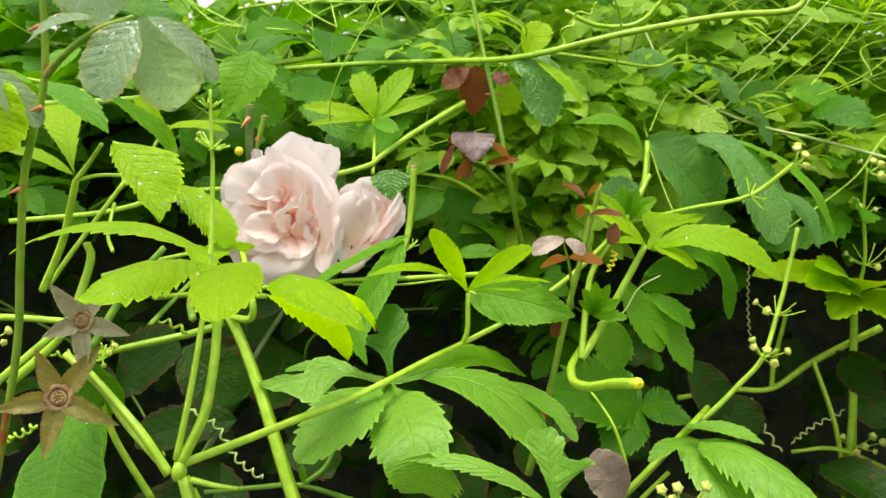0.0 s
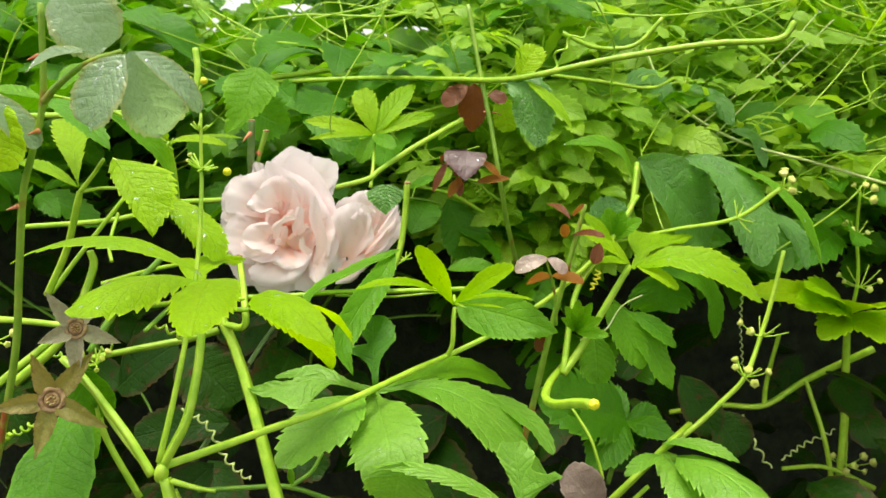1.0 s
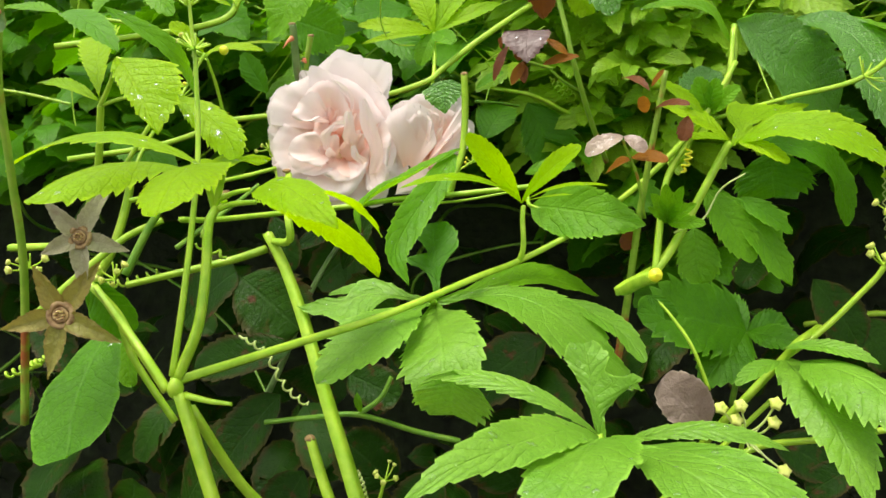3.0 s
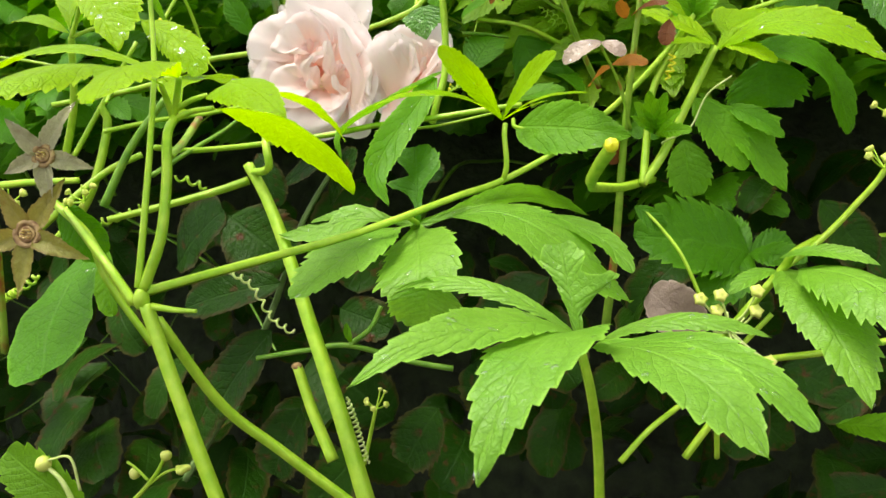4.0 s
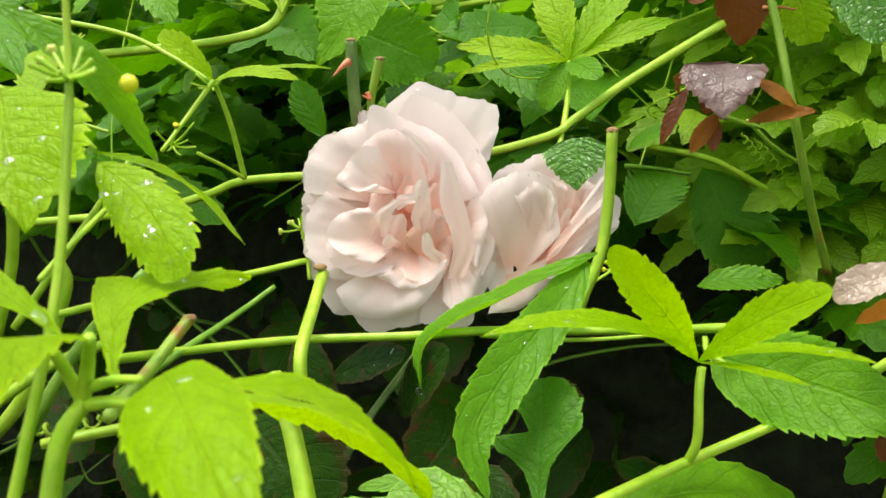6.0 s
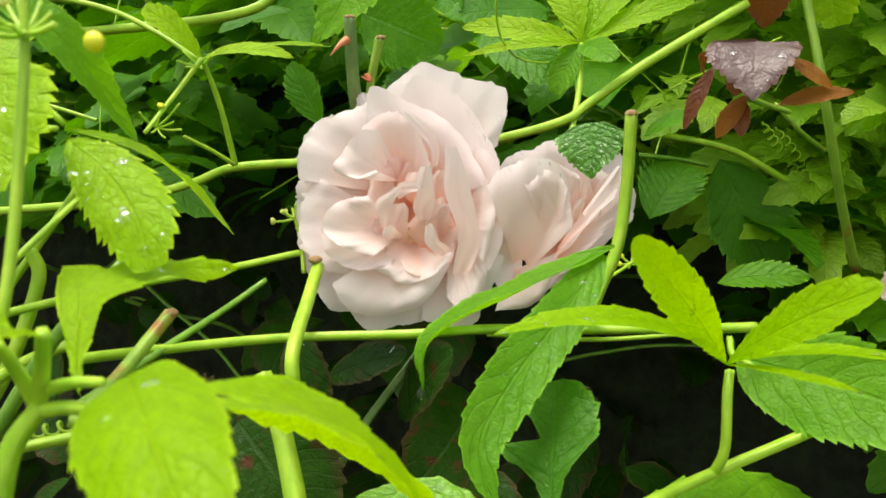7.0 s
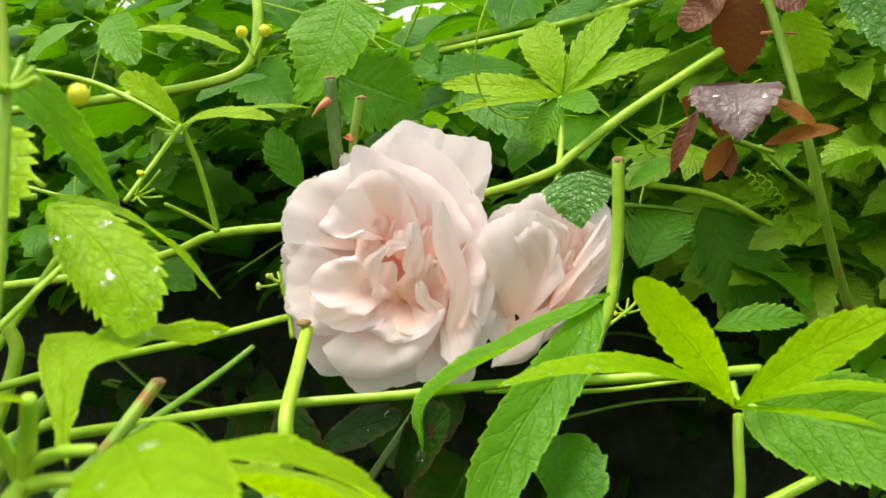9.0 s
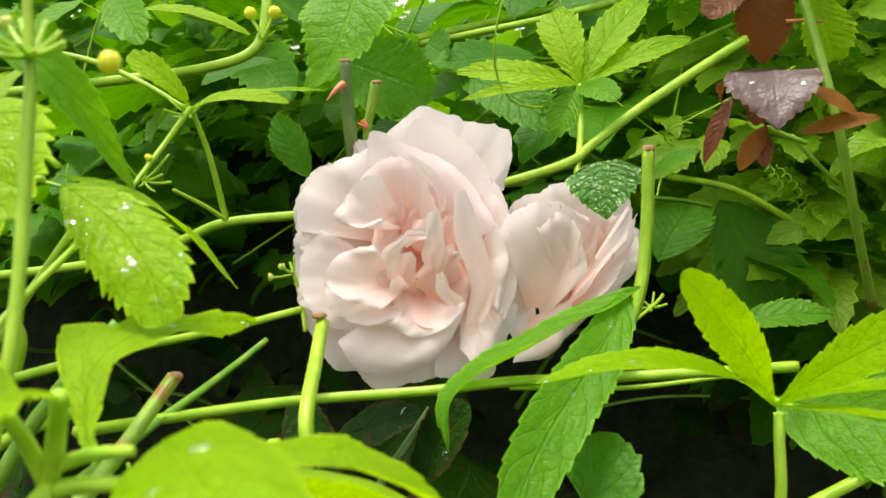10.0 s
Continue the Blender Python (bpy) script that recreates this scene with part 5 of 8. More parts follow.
cut_vine = thing("cut_vine", "thick green vine stem with a trimmed dry end", "vine", "", at=(-0.0521, 0.3700, 0.8430))
stem(cut_vine, [(-0.1013, 0.4180, 0.9176), (-0.0922, 0.4120, 0.9021), (-0.0810, 0.4000, 0.8798), (-0.0661, 0.3800, 0.8480), (-0.0517, 0.3620, 0.8161), (-0.0409, 0.3500, 0.7803)], 0.00223, 0.00336, STEM, "stem")
stem(cut_vine, [(-0.1032, 0.4200, 0.9100), (-0.1162, 0.4100, 0.9074), (-0.1376, 0.4000, 0.9045), (-0.1578, 0.3850, 0.9025)], 0.00180, 0.00135, STEM, "side_shoot")
stem(cut_vine, [(-0.1000, 0.4498, 0.9421), (-0.0935, 0.4310, 0.9355), (-0.0866, 0.4100, 0.9270), (-0.0862, 0.4075, 0.9160), (-0.0975, 0.4160, 0.9140)], 0.00161, 0.00170, STEM, "upright_stem")
ball(cut_vine, (-0.1000, 0.4480, 0.9440), 0.00227, CUT, "dry_cut_end", squash=0.5)

long_shoot = thing("vine_shoot", "long straight green vine shoot lying below the rose", "vine", "", at=(-0.0448, 0.4400, 0.9282))
stem(long_shoot, [(-0.1209, 0.3750, 0.9327), (-0.1182, 0.4000, 0.9283), (-0.0984, 0.4250, 0.9261), (-0.0657, 0.4380, 0.9260), (-0.0456, 0.4430, 0.9274), (-0.0175, 0.4500, 0.9274), (0.0101, 0.4550, 0.9281), (0.0237, 0.4600, 0.9281)], 0.00119, 0.00127, STEM, "stem")
stem(long_shoot, [(-0.0475, 0.4500, 0.9240), (-0.0182, 0.4550, 0.9231), (0.0101, 0.4600, 0.9257)], 0.00063, 0.00051, STEM, "side_shoot")

cut_stub = thing("trimmed_shoot", "upright green stem with a dry trimmed tip", "stem", "", at=(-0.0187, 0.4700, 0.9339))
stem(cut_stub, [(-0.0112, 0.4740, 0.9844), (-0.0125, 0.4740, 0.9634), (-0.0148, 0.4720, 0.9463), (-0.0192, 0.4680, 0.9343), (-0.0224, 0.4650, 0.9239)], 0.00158, 0.00171, STEM, "stem")
ball(cut_stub, (-0.0112, 0.4740, 0.9843), 0.00193, CUT, "dry_cut_end", squash=0.6)

cut_stub2 = thing("trimmed_shoot", "short green stem with a brown trimmed tip", "stem", "", at=(-0.1040, 0.3700, 0.9344))
stem(cut_stub2, [(-0.1034, 0.3850, 0.9419), (-0.1042, 0.3780, 0.9373), (-0.1022, 0.3650, 0.9326), (-0.0953, 0.3450, 0.9303)], 0.00137, 0.00142, STEM_RED, "stem")
ball(cut_stub2, (-0.1033, 0.3850, 0.9420), 0.00180, CUT, "dry_cut_end", squash=0.6)

# dark leaf drooping in front of the rose

drooping_leaf = thing("drooping_leaf", "folded drooping green leaf with a rain drop at its tip", "leaf", "", at=(-0.0194, 0.4600, 0.9436))
leaf(drooping_leaf, (-0.0140, 0.4640, 0.9478), (-0.0579, 0.4260, 0.9145), 0.0180, (-0.3, -0.25, 0.9), LEAF_MID, "leaflet", spine=[(-0.0261, 0.4570, 0.9424), (-0.0395, 0.4460, 0.9361), (-0.0520, 0.4360, 0.9304), (-0.0580, 0.4300, 0.9245)], shape='lance', wet=5, fold=0.3, teeth=14, tooth=0.06, twist=(-0.85, -0.5, 0.1))
leaf(drooping_leaf, (-0.0175, 0.4620, 0.9460), (-0.0306, 0.4030, 0.8937), 0.0150, (0.25, -0.6, 0.75), LEAF_MID, "leaflet", spine=[(-0.0229, 0.4440, 0.9345), (-0.0325, 0.4230, 0.9201), (-0.0372, 0.4100, 0.9070)], sides=(((0, 0.12), (0.1, 0.32), (0.3, 0.46), (0.55, 0.5), (0.72, 0.44), (0.86, 0.26), (0.95, 0.1), (1, 0)), ((0, 0.12), (0.1, 0.32), (0.3, 0.46), (0.55, 0.5), (0.72, 0.42), (0.86, 0.22), (0.95, 0.08), (1, 0))), wet=7, fold=0.2, teeth=17, tooth=0.05, twist=(0.3, -0.95, 0.1))
leaf(drooping_leaf, (-0.0247, 0.4890, 0.9818), (-0.0243, 0.4835, 0.9650), 0.0235, (-0.2, -0.8, 0.6), LEAF_WET, "leaflet", arch=0.05, sides=(((0, 0.2), (0.15, 0.46), (0.35, 0.46), (0.7, 0.24), (1, 0)), ((0, 0.3), (0.15, 0.5), (0.35, 0.44), (0.7, 0.24), (1, 0))), teeth=9, tooth=0.05, wet=5)
ball(drooping_leaf, (-0.0580, 0.4255, 0.9133), 0.00150, WATER, "hanging_drop", squash=1.0)

# leaf behind the five-fingered one

back_leaf = thing("vine_leaf", "veined green leaf behind the young five-fingered leaf", "leaf", "", at=(0.0176, 0.4700, 0.9090))
stem(back_leaf, [(0.0166, 0.4750, 0.9206), (0.0184, 0.4680, 0.9173), (0.0280, 0.4620, 0.9155)], 0.00103, 0.00075, STEM, "leaf_stalk")
leaf(back_leaf, (0.0184, 0.4680, 0.9173), (0.0737, 0.4440, 0.9091), 0.0272, (0, -0.85, 0.5), LEAF_MID, "leaflet", arch=0.06, shape='acute', teeth=17, wet=3, tooth=0.045, cols=9)

# tall shoot at the edge of the path with wet young leaves

tall_shoot = thing("vine_shoot", "upright young vine shoot with wet toothed leaves", "vine", "", at=(-0.1754, 0.3900, 0.9361))
stem(tall_shoot, [(-0.1779, 0.3920, 0.9317), (-0.1665, 0.3900, 0.9543), (-0.1578, 0.3850, 0.9777), (-0.1560, 0.3840, 0.9830)], 0.00164, 0.00133, STEM, "stem")
leaf(tall_shoot, (-0.1270, 0.3560, 1.0005), (-0.1040, 0.3370, 0.9705), 0.0250, (0.32, -0.7, 0.63), LEAF_YOUNG, "leaf", arch=0.05, sides=(((0, 0.04), (0.15, 0.45), (0.35, 0.68), (0.6, 0.6), (0.8, 0.34), (1, 0)), ((0, 0.04), (0.12, 0.2), (0.4, 0.22), (0.75, 0.14), (1, 0))), wet=12, teeth=13, tooth=0.08)
leaf(tall_shoot, (-0.1089, 0.3640, 0.9830), (-0.0816, 0.3530, 0.9584), 0.0152, (0.2, -0.62, 0.75), LEAF_YOUNG, "leaf", spine=[(-0.0955, 0.3600, 0.9758), (-0.0860, 0.3560, 0.9675)], shape='oval', wet=16, curl=0.3, teeth=13, tooth=0.08)
stem(tall_shoot, [(-0.1280, 0.3560, 1.0005), (-0.1160, 0.3580, 0.9960), (-0.1055, 0.3600, 0.9860)], 0.00070, 0.00060, STEM, "leaf_stalk", ridge=0.05)
leaf(tall_shoot, (-0.1161, 0.3720, 0.9850), (-0.1014, 0.4090, 0.9571), 0.0085, (0.3, -0.3, 0.9), LEAF_YOUNG, "leaf", spine=[(-0.1079, 0.3850, 0.9795), (-0.1055, 0.3980, 0.9705)], shape='lance', wet=4, teeth=13, tooth=0.07)
stem(tall_shoot, [(-0.1560, 0.3840, 0.9830), (-0.1475, 0.3800, 0.9917), (-0.1402, 0.3750, 0.9992)], 0.00111, 0.00085, STEM, "leaf_stalk", ridge=0.05)
stem(tall_shoot, [(-0.1560, 0.3840, 0.9830), (-0.1445, 0.3840, 0.9853), (-0.1309, 0.3840, 0.9849)], 0.00089, 0.00076, STEM, "leaf_stalk", ridge=0.05)
leaf(tall_shoot, (-0.1569, 0.3850, 0.9847), (-0.1804, 0.4300, 1.0163), 0.0201, (0, -0.8, 0.6), LEAF_YOUNG, "leaf", arch=0.03, shape='wedge', tooth=0.1, teeth=13, cols=9)
leaf(tall_shoot, (-0.1574, 0.3850, 0.9852), (-0.1967, 0.4000, 0.9955), 0.0084, (0, -0.3, 0.9), LEAF_YOUNG, "leaf", arch=0.08, shape='lance', teeth=13, tooth=0.09)
leaf(tall_shoot, (-0.1792, 0.4000, 1.0247), (-0.1351, 0.3700, 1.0034), 0.0135, (0.1, -0.4, 0.9), LEAF_MID, "leaf", arch=0.1, shape='lance', wet=4, teeth=13, tooth=0.09)
leaf(tall_shoot, (-0.1330, 0.3600, 1.0210), (-0.1109, 0.3879, 0.9807), 0.0095, (0.3, -0.6, 0.7), LEAF_MID, "leaf", spine=[(-0.1195, 0.3640, 1.0110), (-0.1108, 0.3705, 1.0005)], shape='lance', wet=4, teeth=14, tooth=0.06)
leaf(tall_shoot, (-0.1792, 0.4000, 1.0247), (-0.2094, 0.4000, 1.0295), 0.0116, (0, -0.3, 0.9), LEAF_MID, "leaf", arch=0.06, shape='lance', teeth=13, tooth=0.09)

# reddish rose shoot and wilted leaves

rose_shoot = thing("rose_shoot", "young rose shoot with red new leaves and wilting grey ones", "rose shoot", "", at=(0.0664, 0.4550, 0.8659))
stem(rose_shoot, [(0.0527, 0.4620, 0.8144), (0.0621, 0.4580, 0.8598), (0.0701, 0.4520, 0.9075), (0.0774, 0.4470, 0.9441), (0.0846, 0.4440, 0.9782)], 0.00193, 0.00102, STEM_RED, "stem")
leaf(rose_shoot, (0.0776, 0.4460, 0.9697), (0.0652, 0.4620, 0.9758), 0.0050, (0, -0.4, 0.9), LEAF_RED, "leaf", arch=0.15, shape='lance', teeth=5, tooth=0.09)
leaf(rose_shoot, (0.0781, 0.4440, 0.9716), (0.0839, 0.4400, 0.9788), 0.0034, (0, -0.6, 0.7), LEAF_RUST, "leaf", arch=0.05, shape='lance', teeth=4, tooth=0.09)
leaf(rose_shoot, (0.0761, 0.4470, 0.9604), (0.0727, 0.4400, 0.9675), 0.0057, (0, -0.9, 0.3), LEAF_RUST, "leaf", arch=0.05, shape='oval', teeth=5, tooth=0.09)
leaf(rose_shoot, (0.0781, 0.4470, 0.9610), (0.0936, 0.4300, 0.9633), 0.0057, (0, -0.6, 0.8), LEAF_RED, "leaf", arch=0.1, shape='oval', teeth=5, tooth=0.09)
leaf(rose_shoot, (0.0942, 0.4500, 0.9574), (0.0910, 0.4450, 0.9466), 0.0070, (0.1, -0.9, 0.3), LEAF_RED, "leaf", arch=0.05, shape='oval', teeth=5, tooth=0.09)
leaf(rose_shoot, (0.0802, 0.4460, 0.9748), (0.1014, 0.4550, 0.9574), 0.0070, (0.2, -0.7, 0.6), LEAF_YOUNG, "leaf", arch=0.06, shape='lance', teeth=7, tooth=0.09)
stem(rose_shoot, [(0.0733, 0.4520, 0.9111), (0.0705, 0.4440, 0.9320), (0.0643, 0.4300, 0.9508)], 0.00086, 0.00057, STEM_RED, "leaf_stalk", ridge=0.02)
leaf(rose_shoot, (0.0653, 0.4300, 0.9514), (0.0485, 0.4250, 0.9448), 0.0089, (-0.1, -0.75, 0.65), LEAF_GREY, "leaf", arch=0.12, shape='oval', teeth=7, tooth=0.05, wet=5)
leaf(rose_shoot, (0.0653, 0.4300, 0.9514), (0.0741, 0.4250, 0.9446), 0.0072, (0.2, -0.7, 0.6), LEAF_GREY, "leaf", arch=0.12, shape='oval', teeth=6, tooth=0.05)
leaf(rose_shoot, (0.0681, 0.4360, 0.9403), (0.0568, 0.4560, 0.9330), 0.0078, (0, -0.75, 0.6), LEAF_RUST, "leaf", arch=0.06, shape='oval', teeth=6, tooth=0.05)
leaf(rose_shoot, (0.0680, 0.4360, 0.9415), (0.0835, 0.4250, 0.9400), 0.0067, (0, -0.7, 0.7), LEAF_RUST, "leaf", arch=0.1, shape='oval', teeth=6, tooth=0.05)
leaf(rose_shoot, (0.0690, 0.4550, 0.8982), (0.0624, 0.4500, 0.9035), 0.0103, (0, -0.9, 0.3), LEAF_RED, "leaf", arch=0.05, shape='oval', teeth=6, tooth=0.09)

# side shoot with a young leaf, and a curled stub

side_shoot = thing("vine_shoot", "vine shoot with a bright arching leaf and a curled yellow stub", "vine", "", at=(0.0782, 0.4400, 0.8891))
stem(side_shoot, [(0.0768, 0.4400, 0.8876), (0.0865, 0.4500, 0.8984), (0.1001, 0.4580, 0.9207), (0.1135, 0.4660, 0.9430)], 0.00206, 0.00151, STEM, "stem")
stem(side_shoot, [(0.1203, 0.5000, 0.9954), (0.1156, 0.4870, 0.9714), (0.1028, 0.4720, 0.9546), (0.0862, 0.4650, 0.9312), (0.0810, 0.4550, 0.9121), (0.0768, 0.4400, 0.8876)], 0.00134, 0.00169, STEM, "side_stem")
stem(side_shoot, [(0.0813, 0.4700, 0.8850), (0.0690, 0.4200, 0.8900), (0.0628, 0.3780, 0.8970), (0.0612, 0.3560, 0.9010), (0.0630, 0.3320, 0.9070), (0.0680, 0.3110, 0.9150), (0.0720, 0.2940, 0.9205)], 0.00170, 0.00182, STEM, "curled_stub")
ball(side_shoot, (0.0724, 0.2910, 0.9217), 0.00220, YELLOW, "stub_tip", axis=(0.1, -0.9, 0.4), squash=0.8)
leaf(side_shoot, (0.1147, 0.4630, 0.9415), (0.1552, 0.5000, 0.9559), 0.0300, (0.1, -0.55, 0.8), LEAF_YOUNG, "leaflet", spine=[(0.1190, 0.4680, 0.9465), (0.1260, 0.4770, 0.9525)], sides=(((0, 0.04), (0.15, 0.1), (0.27, 0.42), (0.4, 0.3), (0.7, 0.16), (1, 0)), ((0, 0.04), (0.2, 0.1), (0.5, 0.14), (0.8, 0.12), (1, 0))), wet=3, teeth=11, tooth=0.07)
leaf(side_shoot, (0.1160, 0.4635, 0.9425), (0.1804, 0.4450, 0.9286), 0.0205, (0.1, -0.6, 0.8), LEAF_YOUNG, "leaflet", spine=[(0.1350, 0.4560, 0.9500), (0.1585, 0.4500, 0.9455)], shape='lance', teeth=15, wet=10, tooth=0.08, fold=0.1)
leaf(side_shoot, (0.1165, 0.4630, 0.9432), (0.1372, 0.4500, 0.9334), 0.0087, (0.1, -0.6, 0.75), LEAF_YOUNG, "leaflet", arch=0.1, shape='oval', teeth=8, tooth=0.09)
leaf(side_shoot, (0.1137, 0.4650, 0.9435), (0.0804, 0.4750, 0.9639), 0.0100, (-0.1, -0.5, 0.85), LEAF_YOUNG, "leaflet", arch=0.1, shape='lance', teeth=9, wet=4, tooth=0.09)
leaf(side_shoot, (0.1130, 0.4650, 0.9440), (0.0930, 0.4500, 0.9469), 0.0077, (-0.1, -0.5, 0.85), LEAF_YOUNG, "leaflet", arch=0.06, shape='lance', teeth=8, tooth=0.09)
leaf(side_shoot, (0.1285, 0.4880, 0.9392), (0.1779, 0.5150, 0.8922), 0.0265, (0.2, -0.5, 0.85), LEAF_DEEP, "leaf", spine=[(0.1420, 0.4920, 0.9380), (0.1603, 0.5000, 0.9308), (0.1722, 0.5100, 0.9129)], shape='oval', teeth=13, wet=4, tooth=0.07, twist=(0.75, -0.65, 0.2))
leaf(side_shoot, (0.1055, 0.4700, 0.9225), (0.1391, 0.4550, 0.8757), 0.0185, (0.3, -0.85, 0.4), LEAF_MID, "leaf", spine=[(0.1235, 0.4620, 0.9035)], sides=(((0, 0.05), (0.2, 0.2), (0.34, 0.4), (0.46, 0.95), (0.54, 0.75), (0.6, 0.42), (0.8, 0.4), (1, 0)), ((0, 0.05), (0.2, 0.2), (0.5, 0.42), (0.8, 0.36), (1, 0))), teeth=12, tooth=0.06)
leaf(side_shoot, (0.1162, 0.4700, 0.9160), (0.1391, 0.4550, 0.9000), 0.0105, (0.2, -0.8, 0.5), LEAF_MID, "leaf", arch=0.1, shape='lance', teeth=8, tooth=0.09)
leaf(side_shoot, (0.0966, 0.4700, 0.9025), (0.0984, 0.4600, 0.8766), 0.0198, (0, -0.9, 0.4), LEAF_MID, "leaf", arch=0.06, shape='oval', teeth=8, tooth=0.09, cols=9)
leaf(side_shoot, (0.1378, 0.5000, 0.9348), (0.1391, 0.5000, 0.9106), 0.0371, (0, -0.9, 0.3), LEAF_DEEP, "leaf", arch=0.05, shape='oval', teeth=9, tooth=0.09, cols=9)
leaf(side_shoot, (0.0837, 0.4520, 0.9082), (0.0761, 0.4400, 0.9243), 0.0065, (0, -0.8, 0.5), LEAF_MID, "leaflet", arch=0.08, shape='lance', teeth=5, tooth=0.09)
leaf(side_shoot, (0.0837, 0.4520, 0.9082), (0.0828, 0.4400, 0.9284), 0.0075, (0, -0.8, 0.5), LEAF_MID, "leaflet", arch=0.08, shape='lance', teeth=6, tooth=0.09)
leaf(side_shoot, (0.0837, 0.4520, 0.9082), (0.0905, 0.4400, 0.9269), 0.0065, (0, -0.8, 0.5), LEAF_MID, "leaflet", arch=0.08, shape='lance', teeth=5, tooth=0.09)
leaf(side_shoot, (0.0837, 0.4520, 0.9082), (0.0963, 0.4400, 0.9186), 0.0060, (0, -0.8, 0.5), LEAF_MID, "leaflet", arch=0.08, shape='lance', teeth=5, tooth=0.09)
leaf(side_shoot, (0.0837, 0.4520, 0.9082), (0.1000, 0.4400, 0.9091), 0.0070, (0, -0.8, 0.5), LEAF_MID, "leaflet", arch=0.08, shape='lance', teeth=5, tooth=0.09)
leaf(side_shoot, (0.0837, 0.4520, 0.9082), (0.0743, 0.4400, 0.9180), 0.0050, (0, -0.8, 0.5), LEAF_MID, "leaflet", arch=0.08, shape='lance', teeth=5, tooth=0.09)
coil(side_shoot, [(0.0906, 0.4500, 0.9316), (0.0934, 0.4500, 0.9373), (0.0941, 0.4500, 0.9425)], 0.00062, 0.00141, 4, YELLOW, name='flower_bud_spike')
coil(side_shoot, [(0.0863, 0.4500, 0.9038), (0.0991, 0.4500, 0.9100), (0.1077, 0.4500, 0.9226), (0.1182, 0.4500, 0.9301)], 0.00052, 0.00042, 1.2, STEM_PALE)
leaf(side_shoot, (0.1019, 0.4680, 0.9217), (0.1220, 0.4550, 0.8871), 0.0186, (0.3, -0.85, 0.4), LEAF_MID, "leaf", arch=0.06, shape='lance', teeth=10, tooth=0.09, cols=9)

# broad lobed leaf in the shade, and a fallen grey leaf

shaded_leaf = thing("vine_leaf", "broad lobed vine leaf in the shade of the hedge", "leaf", "", at=(0.1274, 0.5300, 0.8308))
# LEAF_DEEP puts the hedge's shade into the leaflets' colour
leaf(shaded_leaf, (0.1280, 0.5250, 0.8321), (0.0686, 0.5000, 0.8516), 0.0452, (0, -0.75, 0.65), LEAF_DEEP, "leaflet", arch=0.06, shape='ovate', teeth=10, tooth=0.09, cols=9)
leaf(shaded_leaf, (0.1280, 0.5250, 0.8321), (0.1007, 0.4900, 0.8140), 0.0272, (0, -0.75, 0.65), LEAF_DEEP, "leaflet", arch=0.06, shape='lance', teeth=10, tooth=0.09, cols=9)
leaf(shaded_leaf, (0.1280, 0.5250, 0.8321), (0.1147, 0.5500, 0.8457), 0.0191, (0, -0.75, 0.65), LEAF_DEEP, "leaflet", arch=0.06, shape='oval', teeth=10, tooth=0.09, cols=9)
leaf(shaded_leaf, (0.1280, 0.5250, 0.8321), (0.1503, 0.5300, 0.8354), 0.0188, (0, -0.75, 0.65), LEAF_DEEP, "leaflet", arch=0.06, shape='lance', teeth=10, tooth=0.09, cols=9)
leaf(shaded_leaf, (0.1280, 0.5250, 0.8321), (0.1532, 0.5000, 0.8314), 0.0152, (0, -0.75, 0.65), LEAF_DEEP, "leaflet", arch=0.06, shape='lance', teeth=10, tooth=0.09)
stem(shaded_leaf, [(0.1280, 0.5250, 0.8321), (0.1248, 0.5300, 0.8121), (0.1208, 0.5400, 0.7830)], 0.00128, 0.00163, STEM_SHADED, "leaf_stalk")

fallen_leaf = thing("fallen_leaf", "withered grey-brown leaf caught among the stems", "leaf", "", at=(0.0859, 0.4120, 0.8325))
leaf(fallen_leaf, (0.0971, 0.4180, 0.8206), (0.0765, 0.4080, 0.8466), 0.0222, (0.2, -0.9, 0.35), LEAF_GREY, "blade", arch=0.08, shape='round', teeth=8, tooth=0.03, cols=9)
stem(fallen_leaf, [(0.0977, 0.4180, 0.8385), (0.0912, 0.4200, 0.8578), (0.0839, 0.4250, 0.8692), (0.0762, 0.4300, 0.8784)], 0.00090, 0.00060, STEM, "leaf_stalk", ridge=0.02)
leaf(fallen_leaf, (0.0728, 0.4300, 0.8799), (0.0849, 0.4280, 0.8689), 0.0083, (0, -0.9, 0.4), LEAF_DEEP, "blade", arch=0.06, shape='oval', teeth=7, tooth=0.09)

# flower heads of the vine

flower_head = thing("vine_flowers", "cluster of small cream vine flowers on thin stalks", "flowers", "vine flower clusters", at=(0.1020, 0.3450, 0.8432))
stem(flower_head, [(0.0969, 0.3600, 0.7937), (0.0982, 0.3520, 0.8196), (0.1016, 0.3450, 0.8432), (0.1028, 0.3420, 0.8513)], 0.00090, 0.00071, STEM, "flower_stem")
stem(flower_head, [(0.1027, 0.3420, 0.8503), (0.0992, 0.3400, 0.8547), (0.0946, 0.3380, 0.8622)], 0.00048, 0.00039, STEM_PALE, "flower_stalk", ridge=0, sides=6)
ball(flower_head, (0.0946, 0.3380, 0.8622), 0.00235, BUD, "bud", axis=(0.3, -0.6, 0.6), top=0.5, squash=0.9, sides=10, corners=0.16)
stem(flower_head, [(0.1027, 0.3420, 0.8503), (0.1025, 0.3400, 0.8552), (0.1011, 0.3380, 0.8631)], 0.00048, 0.00039, STEM_PALE, "flower_stalk", ridge=0, sides=6)
ball(flower_head, (0.1011, 0.3380, 0.8631), 0.00235, BUD, "bud", axis=(0.3, -0.6, 0.6), top=0.5, squash=0.9, sides=10, corners=0.16)
